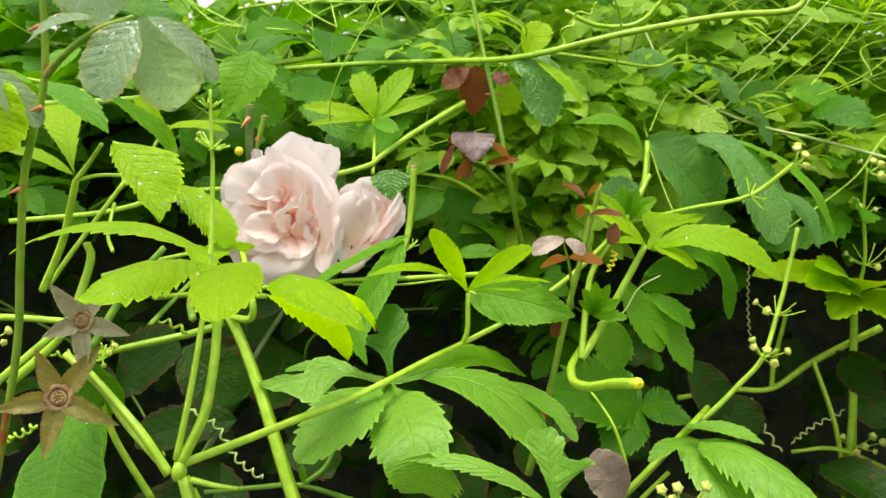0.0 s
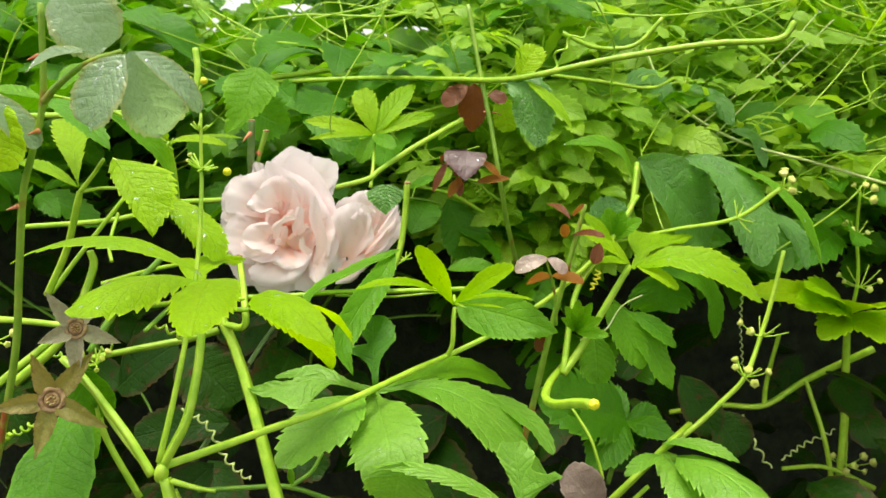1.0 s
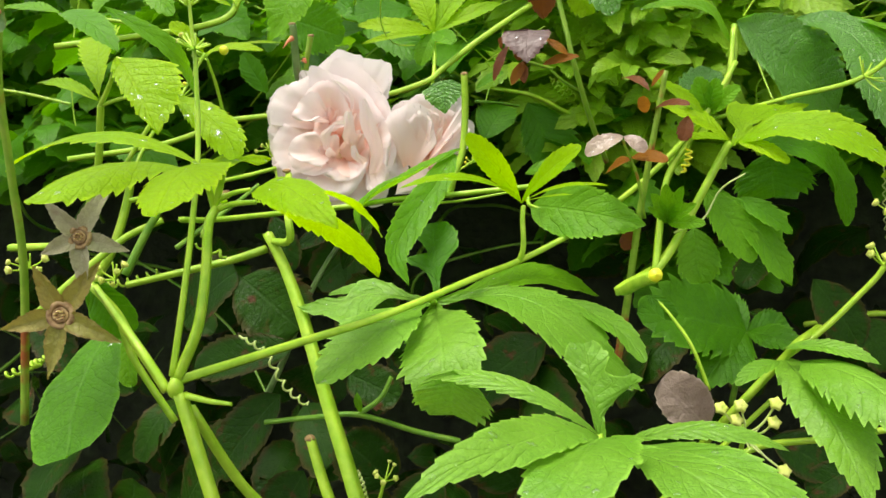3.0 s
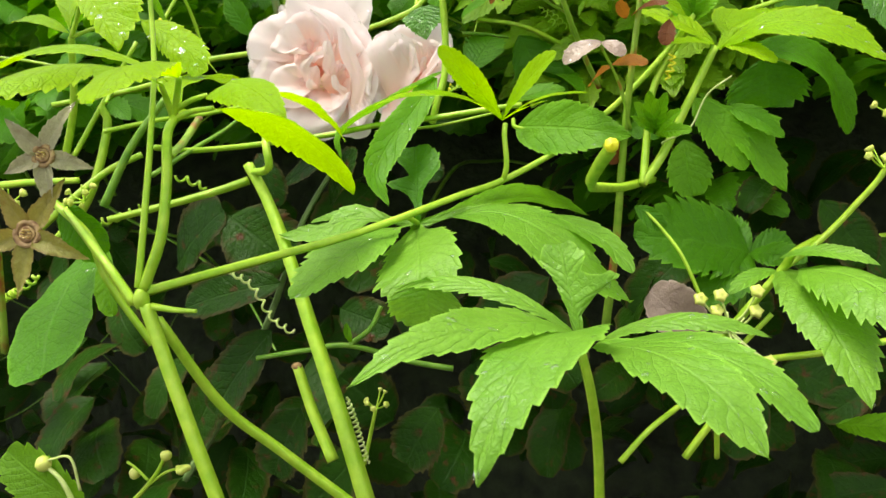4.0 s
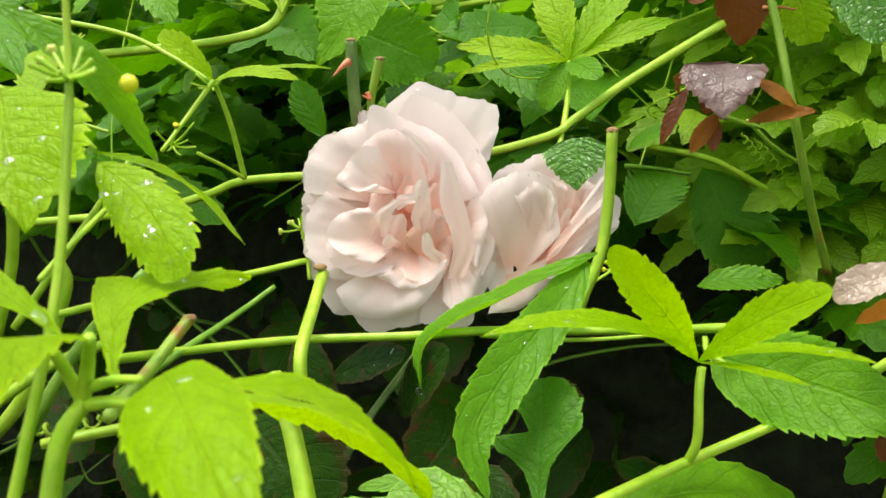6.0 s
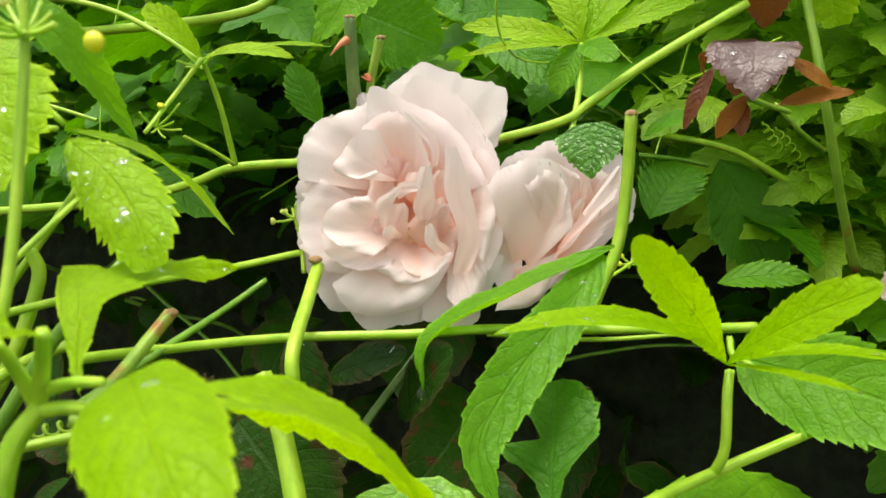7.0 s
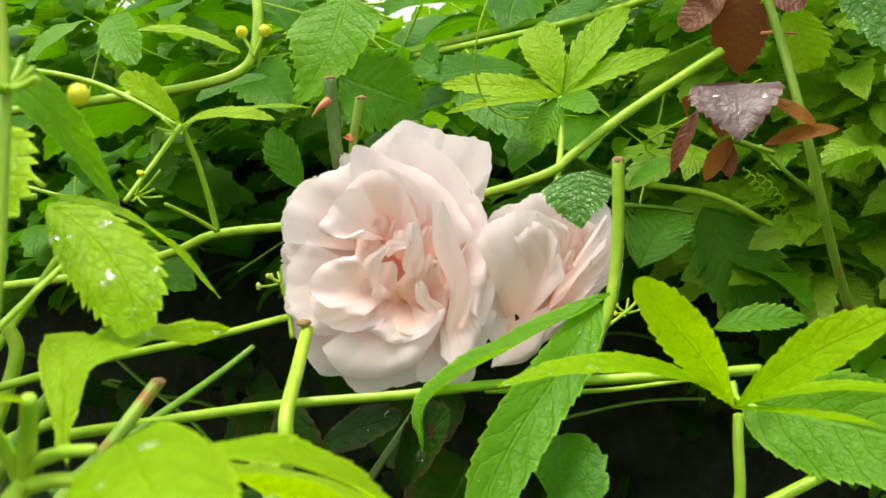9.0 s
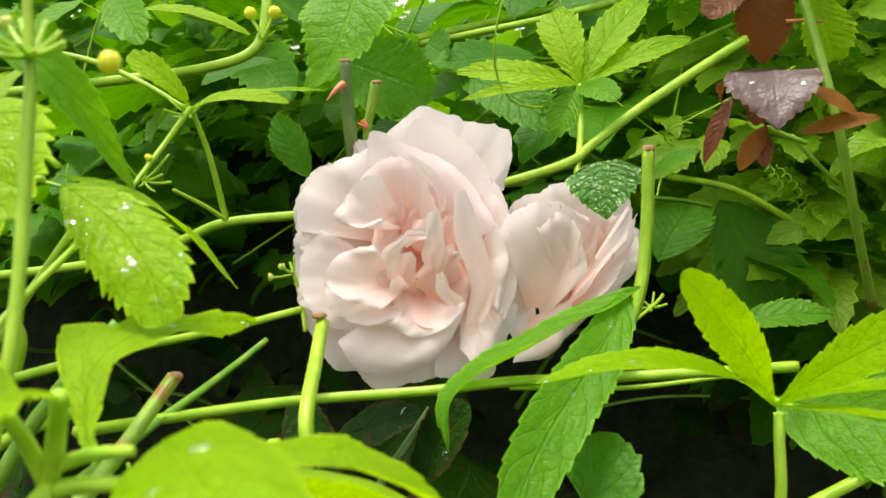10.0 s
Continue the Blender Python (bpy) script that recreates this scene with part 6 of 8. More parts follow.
stem(flower_head, [(0.1027, 0.3420, 0.8503), (0.1084, 0.3400, 0.8556), (0.1127, 0.3380, 0.8638)], 0.00048, 0.00039, STEM_PALE, "flower_stalk", ridge=0, sides=6)
ball(flower_head, (0.1127, 0.3380, 0.8638), 0.00235, BUD, "bud", axis=(0.3, -0.6, 0.6), top=0.5, squash=0.9, sides=10, corners=0.16)
stem(flower_head, [(0.1027, 0.3420, 0.8503), (0.1080, 0.3400, 0.8521), (0.1120, 0.3380, 0.8569)], 0.00048, 0.00039, STEM_PALE, "flower_stalk", ridge=0, sides=6)
ball(flower_head, (0.1120, 0.3380, 0.8569), 0.00237, BUD, "bud", axis=(0.3, -0.6, 0.6), top=0.5, squash=0.9, sides=10, corners=0.16)
stem(flower_head, [(0.1027, 0.3420, 0.8503), (0.1096, 0.3400, 0.8430), (0.1152, 0.3380, 0.8389)], 0.00048, 0.00040, STEM_PALE, "flower_stalk", ridge=0, sides=6)
ball(flower_head, (0.1152, 0.3380, 0.8389), 0.00242, BUD, "bud", axis=(0.3, -0.6, 0.6), top=0.5, squash=0.9, sides=10, corners=0.16)
stem(flower_head, [(0.1027, 0.3420, 0.8503), (0.1018, 0.3400, 0.8525), (0.0996, 0.3380, 0.8578)], 0.00048, 0.00039, STEM_PALE, "flower_stalk", ridge=0, sides=6)
ball(flower_head, (0.0996, 0.3380, 0.8578), 0.00236, BUD, "bud", axis=(0.3, -0.6, 0.6), top=0.5, squash=0.9, sides=10, corners=0.16)
whorl(flower_head, (0.1032, 0.3420, 0.8487), (0.1, -0.4, 0.5), 7, 0.0077, buds=0, spread=1.3, seed=4, mat=STEM_PALE)

# low leaf beside the front one, with its flower stalk

low_shoot = thing("vine_shoot", "low vine shoot with broad toothed leaves and a tall flower stalk", "vine", "", at=(0.1300, 0.4400, 0.8422))
stem(low_shoot, [(0.0958, 0.4700, 0.7865), (0.1126, 0.4550, 0.8144), (0.1355, 0.4590, 0.8385), (0.1411, 0.4550, 0.8474), (0.1563, 0.4800, 0.8477)], 0.00200, 0.00162, STEM, "stem")
leaf(low_shoot, (0.1355, 0.4590, 0.8385), (0.1561, 0.3850, 0.8001), 0.0352, (0.15, -0.8, 0.6), LEAF_SHEEN, "leaflet", arch=0.12, sides=(((0, 0.1), (0.15, 0.4), (0.4, 0.53), (0.6, 0.48), (0.8, 0.3), (1, 0)), ((0, 0.08), (0.15, 0.3), (0.4, 0.36), (0.6, 0.3), (0.8, 0.2), (1, 0))), wet=14, curl=0.4, teeth=13, tooth=0.07, cols=9)
leaf(low_shoot, (0.1409, 0.4450, 0.8414), (0.1841, 0.3800, 0.8210), 0.0305, (0.3, -0.65, 0.75), LEAF_SHEEN, "leaflet", arch=0.15, shape='acute', wet=12, curl=0.5, teeth=13, tooth=0.09, cols=9)
leaf(low_shoot, (0.1340, 0.4500, 0.8467), (0.1707, 0.4300, 0.8453), 0.0103, (0, -0.35, 0.95), LEAF_SHEEN, "leaflet", arch=0.12, shape='lance', teeth=11, tooth=0.09)
leaf(low_shoot, (0.1312, 0.4400, 0.8434), (0.1092, 0.4200, 0.8397), 0.0090, (-0.1, -0.5, 0.9), LEAF_SHEEN, "leaflet", arch=0.1, shape='lance', teeth=9, tooth=0.09)
stem(low_shoot, [(0.0855, 0.4400, 0.7549), (0.1022, 0.4450, 0.7748), (0.1186, 0.4500, 0.7957), (0.1538, 0.4600, 0.7973), (0.2031, 0.4700, 0.8011)], 0.00160, 0.00143, STEM, "side_stem")
stem(low_shoot, [(0.0567, 0.4200, 0.7630), (0.0709, 0.4300, 0.7742), (0.0928, 0.4500, 0.7839), (0.1304, 0.4600, 0.8173)], 0.00131, 0.00112, STEM, "side_stem")
stem(low_shoot, [(0.1355, 0.4590, 0.8385), (0.1546, 0.4670, 0.8499), (0.1703, 0.4730, 0.8630), (0.1847, 0.4771, 0.8782), (0.1955, 0.4890, 0.8994), (0.2022, 0.4950, 0.9198), (0.2086, 0.5000, 0.9489)], 0.00143, 0.00108, STEM, "flower_stem")
whorl(low_shoot, (0.1847, 0.4771, 0.8782), (0.3, -0.2, 1), 9, 0.0153, buds=5, spread=1.1, seed=6, bud=0.00279)
whorl(low_shoot, (0.1955, 0.4890, 0.8994), (0.2, -0.2, 1), 8, 0.0143, buds=2, spread=1.1, seed=7, bud=0.00286)
stem(low_shoot, [(0.1725, 0.6000, 0.8129), (0.2135, 0.6150, 0.8146), (0.2463, 0.6200, 0.8140), (0.2760, 0.6200, 0.8349), (0.3131, 0.6000, 0.8656)], 0.00157, 0.00239, STEM, "side_stem")
stem(low_shoot, [(0.2463, 0.6200, 0.8140), (0.2470, 0.6200, 0.8347), (0.2511, 0.6150, 0.8698)], 0.00166, 0.00144, STEM, "side_stem")
leaf(low_shoot, (0.1525, 0.4400, 0.7695), (0.1874, 0.4100, 0.7759), 0.0150, (0.1, -0.6, 0.8), LEAF_MID, "leaf", arch=0.06, shape='lance', teeth=10, tooth=0.09)
coil(low_shoot, [(0.2248, 0.6000, 0.8133), (0.2319, 0.6000, 0.7965), (0.2476, 0.6000, 0.7732)], 0.00091, 0.00182, 5, STEM_PALE)
coil(low_shoot, [(0.2553, 0.6000, 0.7796), (0.2706, 0.6000, 0.7925), (0.2920, 0.6000, 0.8041)], 0.00063, 0.00141, 7, STEM_PALE)
coil(low_shoot, [(0.2173, 0.6000, 0.9119), (0.2182, 0.6000, 0.8804), (0.2221, 0.6000, 0.8486)], 0.00043, 0.00087, 12, STEM_PALE)

# far sprig with buds

far_sprig = thing("vine_shoot", "upright vine shoot with small cream buds beside dark leaves", "vine", "", at=(0.3007, 0.6000, 0.7434))
stem(far_sprig, [(0.2976, 0.6000, 0.7303), (0.2995, 0.6040, 0.7976), (0.2958, 0.6040, 0.8562), (0.2922, 0.6000, 0.8898)], 0.00309, 0.00216, STEM, "stem")
leaf(far_sprig, (0.2922, 0.6000, 0.8890), (0.2034, 0.5550, 0.9106), 0.0248, (0, -0.6, 0.8), LEAF_YOUNG, "leaflet", arch=0.1, shape='lance', teeth=9, wet=2, tooth=0.09, cols=9)
leaf(far_sprig, (0.2922, 0.6000, 0.8890), (0.2384, 0.5550, 0.9045), 0.0292, (0, -0.6, 0.8), LEAF_YOUNG, "leaflet", arch=0.1, shape='lance', teeth=9, wet=2, tooth=0.09, cols=9)
leaf(far_sprig, (0.2922, 0.6000, 0.8890), (0.2912, 0.5550, 0.9048), 0.0340, (0, -0.6, 0.8), LEAF_YOUNG, "leaflet", arch=0.1, shape='lance', teeth=9, wet=2, tooth=0.09, cols=9)
leaf(far_sprig, (0.2922, 0.6000, 0.8890), (0.2565, 0.5550, 0.8821), 0.0236, (0, -0.6, 0.8), LEAF_YOUNG, "leaflet", arch=0.1, shape='lance', teeth=9, wet=2, tooth=0.09)
leaf(far_sprig, (0.2922, 0.6000, 0.8890), (0.3079, 0.5550, 0.8806), 0.0386, (0, -0.6, 0.8), LEAF_YOUNG, "leaflet", arch=0.1, shape='lance', teeth=9, wet=2, tooth=0.09, cols=9)
leaf(far_sprig, (0.2922, 0.6000, 0.8890), (0.2430, 0.5550, 0.9175), 0.0250, (0, -0.6, 0.8), LEAF_YOUNG, "leaflet", arch=0.1, shape='lance', teeth=9, wet=2, tooth=0.09, cols=9)
whorl(far_sprig, (0.3021, 0.6000, 0.7778), (0, -0.3, 1), 9, 0.0184, buds=7, spread=1.2, seed=12, bud=0.00322)
whorl(far_sprig, (0.2947, 0.5900, 0.9117), (0, -0.3, 1), 7, 0.0173, buds=4, spread=1.0, seed=13, bud=0.00259)
stem(far_sprig, [(0.2928, 0.6000, 0.8817), (0.2925, 0.5900, 0.9156), (0.2841, 0.5800, 0.9516), (0.2798, 0.5700, 0.9784)], 0.00126, 0.00084, STEM, "flower_stem")
whorl(far_sprig, (0.2850, 0.5800, 0.9497), (0, -0.3, 1), 6, 0.0126, buds=3, spread=1.1, seed=14, bud=0.00252)
whorl(far_sprig, (0.2810, 0.5700, 0.9766), (0.4, -0.3, 0.8), 6, 0.0123, buds=5, spread=1.1, seed=15, bud=0.00288)
stem(far_sprig, [(0.2716, 0.6100, 0.8377), (0.2869, 0.6000, 0.7905), (0.2966, 0.6000, 0.7433)], 0.00146, 0.00172, STEM, "side_stem")
stem(far_sprig, [(0.2599, 0.6100, 0.7692), (0.2880, 0.6000, 0.7756), (0.3196, 0.5900, 0.7651)], 0.00131, 0.00171, STEM, "side_stem")

# large deep green leaves with a flower stalk

large_leaf = thing("vine_leaf", "large deep green wet vine leaf with drooping leaflets", "leaf", "", at=(0.1206, 0.5000, 0.9891))
stalk_e = stem(large_leaf, [(0.1025, 0.4780, 0.9532), (0.1185, 0.4950, 0.9769), (0.1213, 0.5050, 0.9977)], 0.00141, 0.00122, STEM, "leaf_stalk")
leaf(stalk_e, (0.1240, 0.5180, 1.0000), (0.1790, 0.5480, 0.9470), 0.0520, (0.1, -0.8, 0.6), LEAF_WET, "leaflet", arch=0.04, shape='oval', teeth=13, wet=4, tooth=0.06)
leaf(stalk_e, (0.1580, 0.5460, 0.9995), (0.1975, 0.5040, 0.9380), 0.0340, (0.3, -0.6, 0.75), LEAF_WET, "leaflet", spine=[(0.1740, 0.5400, 0.9945), (0.1860, 0.5300, 0.9830), (0.1940, 0.5150, 0.9610)], shape='oval', teeth=14, wet=12, tooth=0.06, twist=(0.35, -0.9, 0.2))
leaf(stalk_e, (0.1840, 0.5500, 0.9982), (0.2344, 0.5050, 0.9366), 0.0170, (0.4, -0.45, 0.8), LEAF_MID, "leaflet", spine=[(0.2079, 0.5300, 0.9848), (0.2234, 0.5150, 0.9658)], shape='lance', teeth=14, wet=10, tooth=0.06, twist=(0.8, -0.55, 0.2))
leaf(stalk_e, (0.2110, 0.5500, 0.9685), (0.2351, 0.5300, 0.9328), 0.0180, (0.4, -0.6, 0.7), LEAF_WET, "leaflet", spine=[(0.2273, 0.5400, 0.9548)], shape='lance', teeth=11, wet=3, tooth=0.06)
leaf(stalk_e, (0.1200, 0.5000, 0.9860), (0.0749, 0.4800, 1.0076), 0.0140, (-0.2, -0.5, 0.85), LEAF_MID, "leaflet", spine=[(0.1090, 0.4910, 1.0035), (0.0948, 0.4850, 1.0095)], shape='lance', teeth=12, wet=3, tooth=0.06)
stem(large_leaf, [(0.1084, 0.4850, 0.9529), (0.1426, 0.4950, 0.9599), (0.1792, 0.5000, 0.9670), (0.2025, 0.4960, 0.9854)], 0.00091, 0.00126, STEM, "flower_stem")
whorl(large_leaf, (0.1801, 0.5000, 0.9677), (0.7, -0.2, 0.4), 10, 0.0122, buds=0, spread=1.3, seed=16)
whorl(large_leaf, (0.2031, 0.4960, 0.9860), (0.6, -0.2, 0.6), 10, 0.0123, buds=5, spread=1.1, seed=17, bud=0.00290)
leaf(large_leaf, (0.0969, 0.4800, 0.9503), (0.1083, 0.4900, 0.9772), 0.0222, (0, -0.9, 0.4), LEAF_WET, "leaf", arch=0.05, shape='oval', teeth=8, tooth=0.09, cols=9)
leaf(large_leaf, (0.1048, 0.4750, 0.9557), (0.0930, 0.4700, 0.9682), 0.0092, (0, -0.8, 0.5), LEAF_MID, "leaflet", arch=0.08, shape='lance', teeth=7, tooth=0.09)
leaf(large_leaf, (0.1048, 0.4750, 0.9557), (0.1001, 0.4700, 0.9743), 0.0105, (0, -0.8, 0.5), LEAF_MID, "leaflet", arch=0.08, shape='lance', teeth=7, tooth=0.09)
leaf(large_leaf, (0.1048, 0.4750, 0.9557), (0.1090, 0.4700, 0.9729), 0.0093, (0, -0.8, 0.5), LEAF_MID, "leaflet", arch=0.08, shape='lance', teeth=7, tooth=0.09)
leaf(large_leaf, (0.1048, 0.4750, 0.9557), (0.1194, 0.4700, 0.9685), 0.0081, (0, -0.8, 0.5), LEAF_MID, "leaflet", arch=0.08, shape='lance', teeth=6, tooth=0.09)

# red-leaved rose stem and the wilted head below it

red_leaf_stem = thing("rose_bush", "thorny rose stem with dark red leaves", "rose stem", "", at=(0.0504, 0.5400, 0.9440))
stem(red_leaf_stem, [(0.0189, 0.5300, 1.0886), (0.0273, 0.5220, 1.0493), (0.0357, 0.5150, 1.0134), (0.0415, 0.5120, 0.9841), (0.0484, 0.5300, 0.9522), (0.0551, 0.5500, 0.9282)], 0.00115, 0.00140, STEM_RED, "stem")
leaf(red_leaf_stem, (0.0238, 0.5500, 1.0428), (0.0230, 0.5550, 1.0120), 0.0192, (0, -0.95, 0.3), LEAF_RED, "leaf", arch=0.04, shape='acute', teeth=10, tooth=0.05, wet=3, cols=9)
leaf(red_leaf_stem, (0.0198, 0.5500, 1.0414), (0.0047, 0.5450, 1.0286), 0.0131, (-0.2, -0.9, 0.4), LEAF_RED, "leaf", arch=0.05, shape='oval', teeth=9, tooth=0.05, cols=9)
leaf(red_leaf_stem, (0.0323, 0.5500, 1.0379), (0.0439, 0.5450, 1.0311), 0.0095, (0.2, -0.8, 0.4), LEAF_RED, "leaf", arch=0.05, shape='oval', teeth=9, tooth=0.05)
leaf(red_leaf_stem, (0.0411, 0.5700, 1.0365), (0.0471, 0.5700, 1.0125), 0.0169, (0, -0.95, 0.3), LEAF_YOUNG, "leaf", arch=0.04, shape='oval', teeth=9, tooth=0.09, cols=9)
stem(red_leaf_stem, [(0.0302, 0.5500, 1.0250), (0.0355, 0.5500, 1.0248), (0.0417, 0.5500, 1.0234)], 0.00070, 0.00026, THORN, "thorn", ridge=0)
stem(red_leaf_stem, [(0.0270, 0.5000, 0.9858), (0.0345, 0.5100, 0.9774), (0.0427, 0.5300, 0.9704)], 0.00058, 0.00065, STEM_RED, "side_stalk")

wilted_head = thing("wilted_rose_leaves", "wilted brown rose leaves round a wet grey one", "leaves", "", at=(0.0193, 0.4780, 0.9878))
leaf(wilted_head, (0.0215, 0.4810, 1.0029), (0.0212, 0.4660, 0.9867), 0.0240, (0, -0.7, 0.75), LEAF_SILVER, "leaf", arch=0.1, shape='star', teeth=9, tooth=0.04, wet=4, cols=9)
leaf(wilted_head, (0.0109, 0.4800, 0.9969), (0.0031, 0.4750, 0.9794), 0.0045, (0, -0.8, 0.55), LEAF_RED, "leaf", arch=0.08, shape='lance', teeth=6, tooth=0.05)
leaf(wilted_head, (0.0194, 0.4800, 0.9886), (0.0118, 0.4750, 0.9769), 0.0055, (0, -0.8, 0.55), LEAF_RUST, "leaf", arch=0.08, shape='lance', teeth=7, tooth=0.05)
leaf(wilted_head, (0.0295, 0.4800, 0.9979), (0.0404, 0.4750, 0.9895), 0.0042, (0, -0.8, 0.55), LEAF_RUST, "leaf", arch=0.08, shape='lance', teeth=6, tooth=0.05)
leaf(wilted_head, (0.0271, 0.4800, 0.9855), (0.0460, 0.4750, 0.9882), 0.0052, (0, -0.8, 0.55), LEAF_RUST, "leaf", arch=0.08, shape='lance', teeth=7, tooth=0.05)
leaf(wilted_head, (0.0187, 0.4800, 0.9894), (0.0149, 0.4750, 0.9955), 0.0098, (0, -0.8, 0.55), LEAF_RED, "leaf", arch=0.08, shape='lance', teeth=7, tooth=0.05, cols=9)
leaf(wilted_head, (0.0179, 0.4800, 0.9880), (0.0182, 0.4750, 0.9773), 0.0049, (0, -0.8, 0.55), LEAF_RED, "leaf", arch=0.08, shape='lance', teeth=7, tooth=0.05)
leaf(wilted_head, (0.0080, 0.4800, 0.9956), (0.0067, 0.4750, 0.9992), 0.0065, (0, -0.8, 0.55), LEAF_RED, "leaf", arch=0.08, shape='lance', teeth=7, tooth=0.05)
stem(wilted_head, [(0.0194, 0.4820, 0.9879), (0.0241, 0.4900, 0.9859), (0.0307, 0.5000, 0.9835)], 0.00081, 0.00066, STEM_RED, "stalk")
coil(wilted_head, [(0.0229, 0.5800, 0.9792), (0.0302, 0.5900, 0.9677), (0.0398, 0.6000, 0.9538)], 0.00040, 0.00161, 9, STEM, name='tendril')
coil(wilted_head, [(0.0278, 0.5800, 0.9768), (0.0353, 0.5900, 0.9675), (0.0409, 0.6000, 0.9556)], 0.00040, 0.00129, 7, STEM, name='tendril')

# vine behind the roses

back_vine = thing("vine", "green vine stem running behind the roses with a young five-fingered leaf", "vine", "", at=(-0.0391, 0.5150, 0.9825))
stem(back_vine, [(-0.2155, 0.4400, 0.9576), (-0.1765, 0.4560, 0.9602), (-0.1549, 0.4650, 0.9651), (-0.1410, 0.4700, 0.9700), (-0.1168, 0.4820, 0.9710), (-0.0881, 0.5000, 0.9724), (-0.0598, 0.5120, 0.9771), (-0.0395, 0.5170, 0.9825), (-0.0325, 0.5220, 0.9877), (-0.0141, 0.5300, 1.0008), (0.0173, 0.5450, 1.0200)], 0.00132, 0.00150, STEM, "stem")
stalk_f = stem(back_vine, [(-0.0371, 0.5150, 0.9777), (-0.0370, 0.5280, 0.9929), (-0.0380, 0.5370, 1.0090)], 0.00101, 0.00092, STEM, "leaf_stalk")
leaf(stalk_f, (-0.0380, 0.5370, 1.0090), (-0.0805, 0.5300, 1.0166), 0.0103, (0, -0.8, 0.6), LEAF_YOUNG, "leaflet", arch=0.07, shape='lance', teeth=9, tooth=0.09)
leaf(stalk_f, (-0.0380, 0.5370, 1.0090), (-0.0764, 0.5200, 1.0056), 0.0048, (0, -0.8, 0.6), LEAF_YOUNG, "leaflet", arch=0.07, shape='lance', teeth=8, tooth=0.09)
leaf(stalk_f, (-0.0380, 0.5370, 1.0090), (-0.0488, 0.5500, 1.0372), 0.0150, (0, -0.8, 0.6), LEAF_YOUNG, "leaflet", arch=0.07, shape='obovate', teeth=9, tooth=0.09, cols=9)
leaf(stalk_f, (-0.0380, 0.5370, 1.0090), (-0.0150, 0.5600, 1.0414), 0.0140, (0, -0.8, 0.6), LEAF_YOUNG, "leaflet", arch=0.07, shape='lance', teeth=9, tooth=0.09, cols=9)
leaf(stalk_f, (-0.0380, 0.5370, 1.0090), (-0.0003, 0.5500, 1.0228), 0.0100, (0, -0.8, 0.6), LEAF_YOUNG, "leaflet", arch=0.07, shape='lance', teeth=9, tooth=0.09, cols=9)
leaf(stalk_f, (-0.0380, 0.5370, 1.0090), (-0.0232, 0.5200, 1.0017), 0.0099, (0, -0.8, 0.6), LEAF_MID, "leaflet", arch=0.07, shape='oval', teeth=9, tooth=0.09)
leaf(stalk_f, (-0.0380, 0.5370, 1.0090), (-0.0462, 0.5300, 0.9916), 0.0105, (0, -0.8, 0.6), LEAF_MID, "leaflet", arch=0.07, shape='oval', teeth=9, tooth=0.09, cols=9)
stem(back_vine, [(-0.0114, 0.5600, 0.9756), (0.0124, 0.5750, 0.9688), (0.0350, 0.5910, 0.9542)], 0.00116, 0.00127, STEM, "side_stem")
stem(back_vine, [(-0.0190, 0.5500, 0.9686), (-0.0077, 0.5600, 0.9666), (0.0041, 0.5700, 0.9634)], 0.00087, 0.00073, STEM_SHADED, "side_stem")
stem(back_vine, [(-0.1430, 0.3750, 0.9420), (-0.1328, 0.4000, 0.9435), (-0.1258, 0.4200, 0.9433), (-0.1180, 0.4350, 0.9437), (-0.1065, 0.4500, 0.9455)], 0.00097, 0.00095, STEM, "side_stem")
stem(back_vine, [(-0.1215, 0.3700, 0.9215), (-0.1182, 0.4000, 0.9285), (-0.1168, 0.4150, 0.9315), (-0.1158, 0.4300, 0.9346), (-0.1124, 0.4400, 0.9388)], 0.00106, 0.00080, STEM_SHADED, "side_stem")
stem(back_vine, [(-0.1360, 0.3700, 0.9537), (-0.1455, 0.3900, 0.9584), (-0.1537, 0.4200, 0.9690)], 0.00077, 0.00081, STEM, "side_stem")
stem(back_vine, [(-0.1087, 0.4560, 0.9381), (-0.1115, 0.4600, 0.9476), (-0.1132, 0.4600, 0.9545)], 0.00063, 0.00049, STEM, "flower_stem")
whorl(back_vine, (-0.1132, 0.4600, 0.9545), (-0.5, -0.2, 0.8), 5, 0.0069, buds=3, spread=0.9, seed=22, bud=0.00121)
stem(back_vine, [(-0.1381, 0.6200, 1.0436), (-0.0956, 0.6400, 1.0516), (-0.0465, 0.6600, 1.0607)], 0.00204, 0.00190, STEM, "upper_stem")
stem(back_vine, [(-0.0183, 0.4750, 0.9361), (-0.0128, 0.4850, 0.9393), (-0.0098, 0.4900, 0.9418)], 0.00047, 0.00043, STEM, "flower_stem")
whorl(back_vine, (-0.0130, 0.4870, 0.9389), (0.2, -0.5, 0.7), 7, 0.0055, buds=2, spread=1.2, seed=23, bud_mat=YELLOW, bud=0.00120)

# young leaf and buds left of the roses

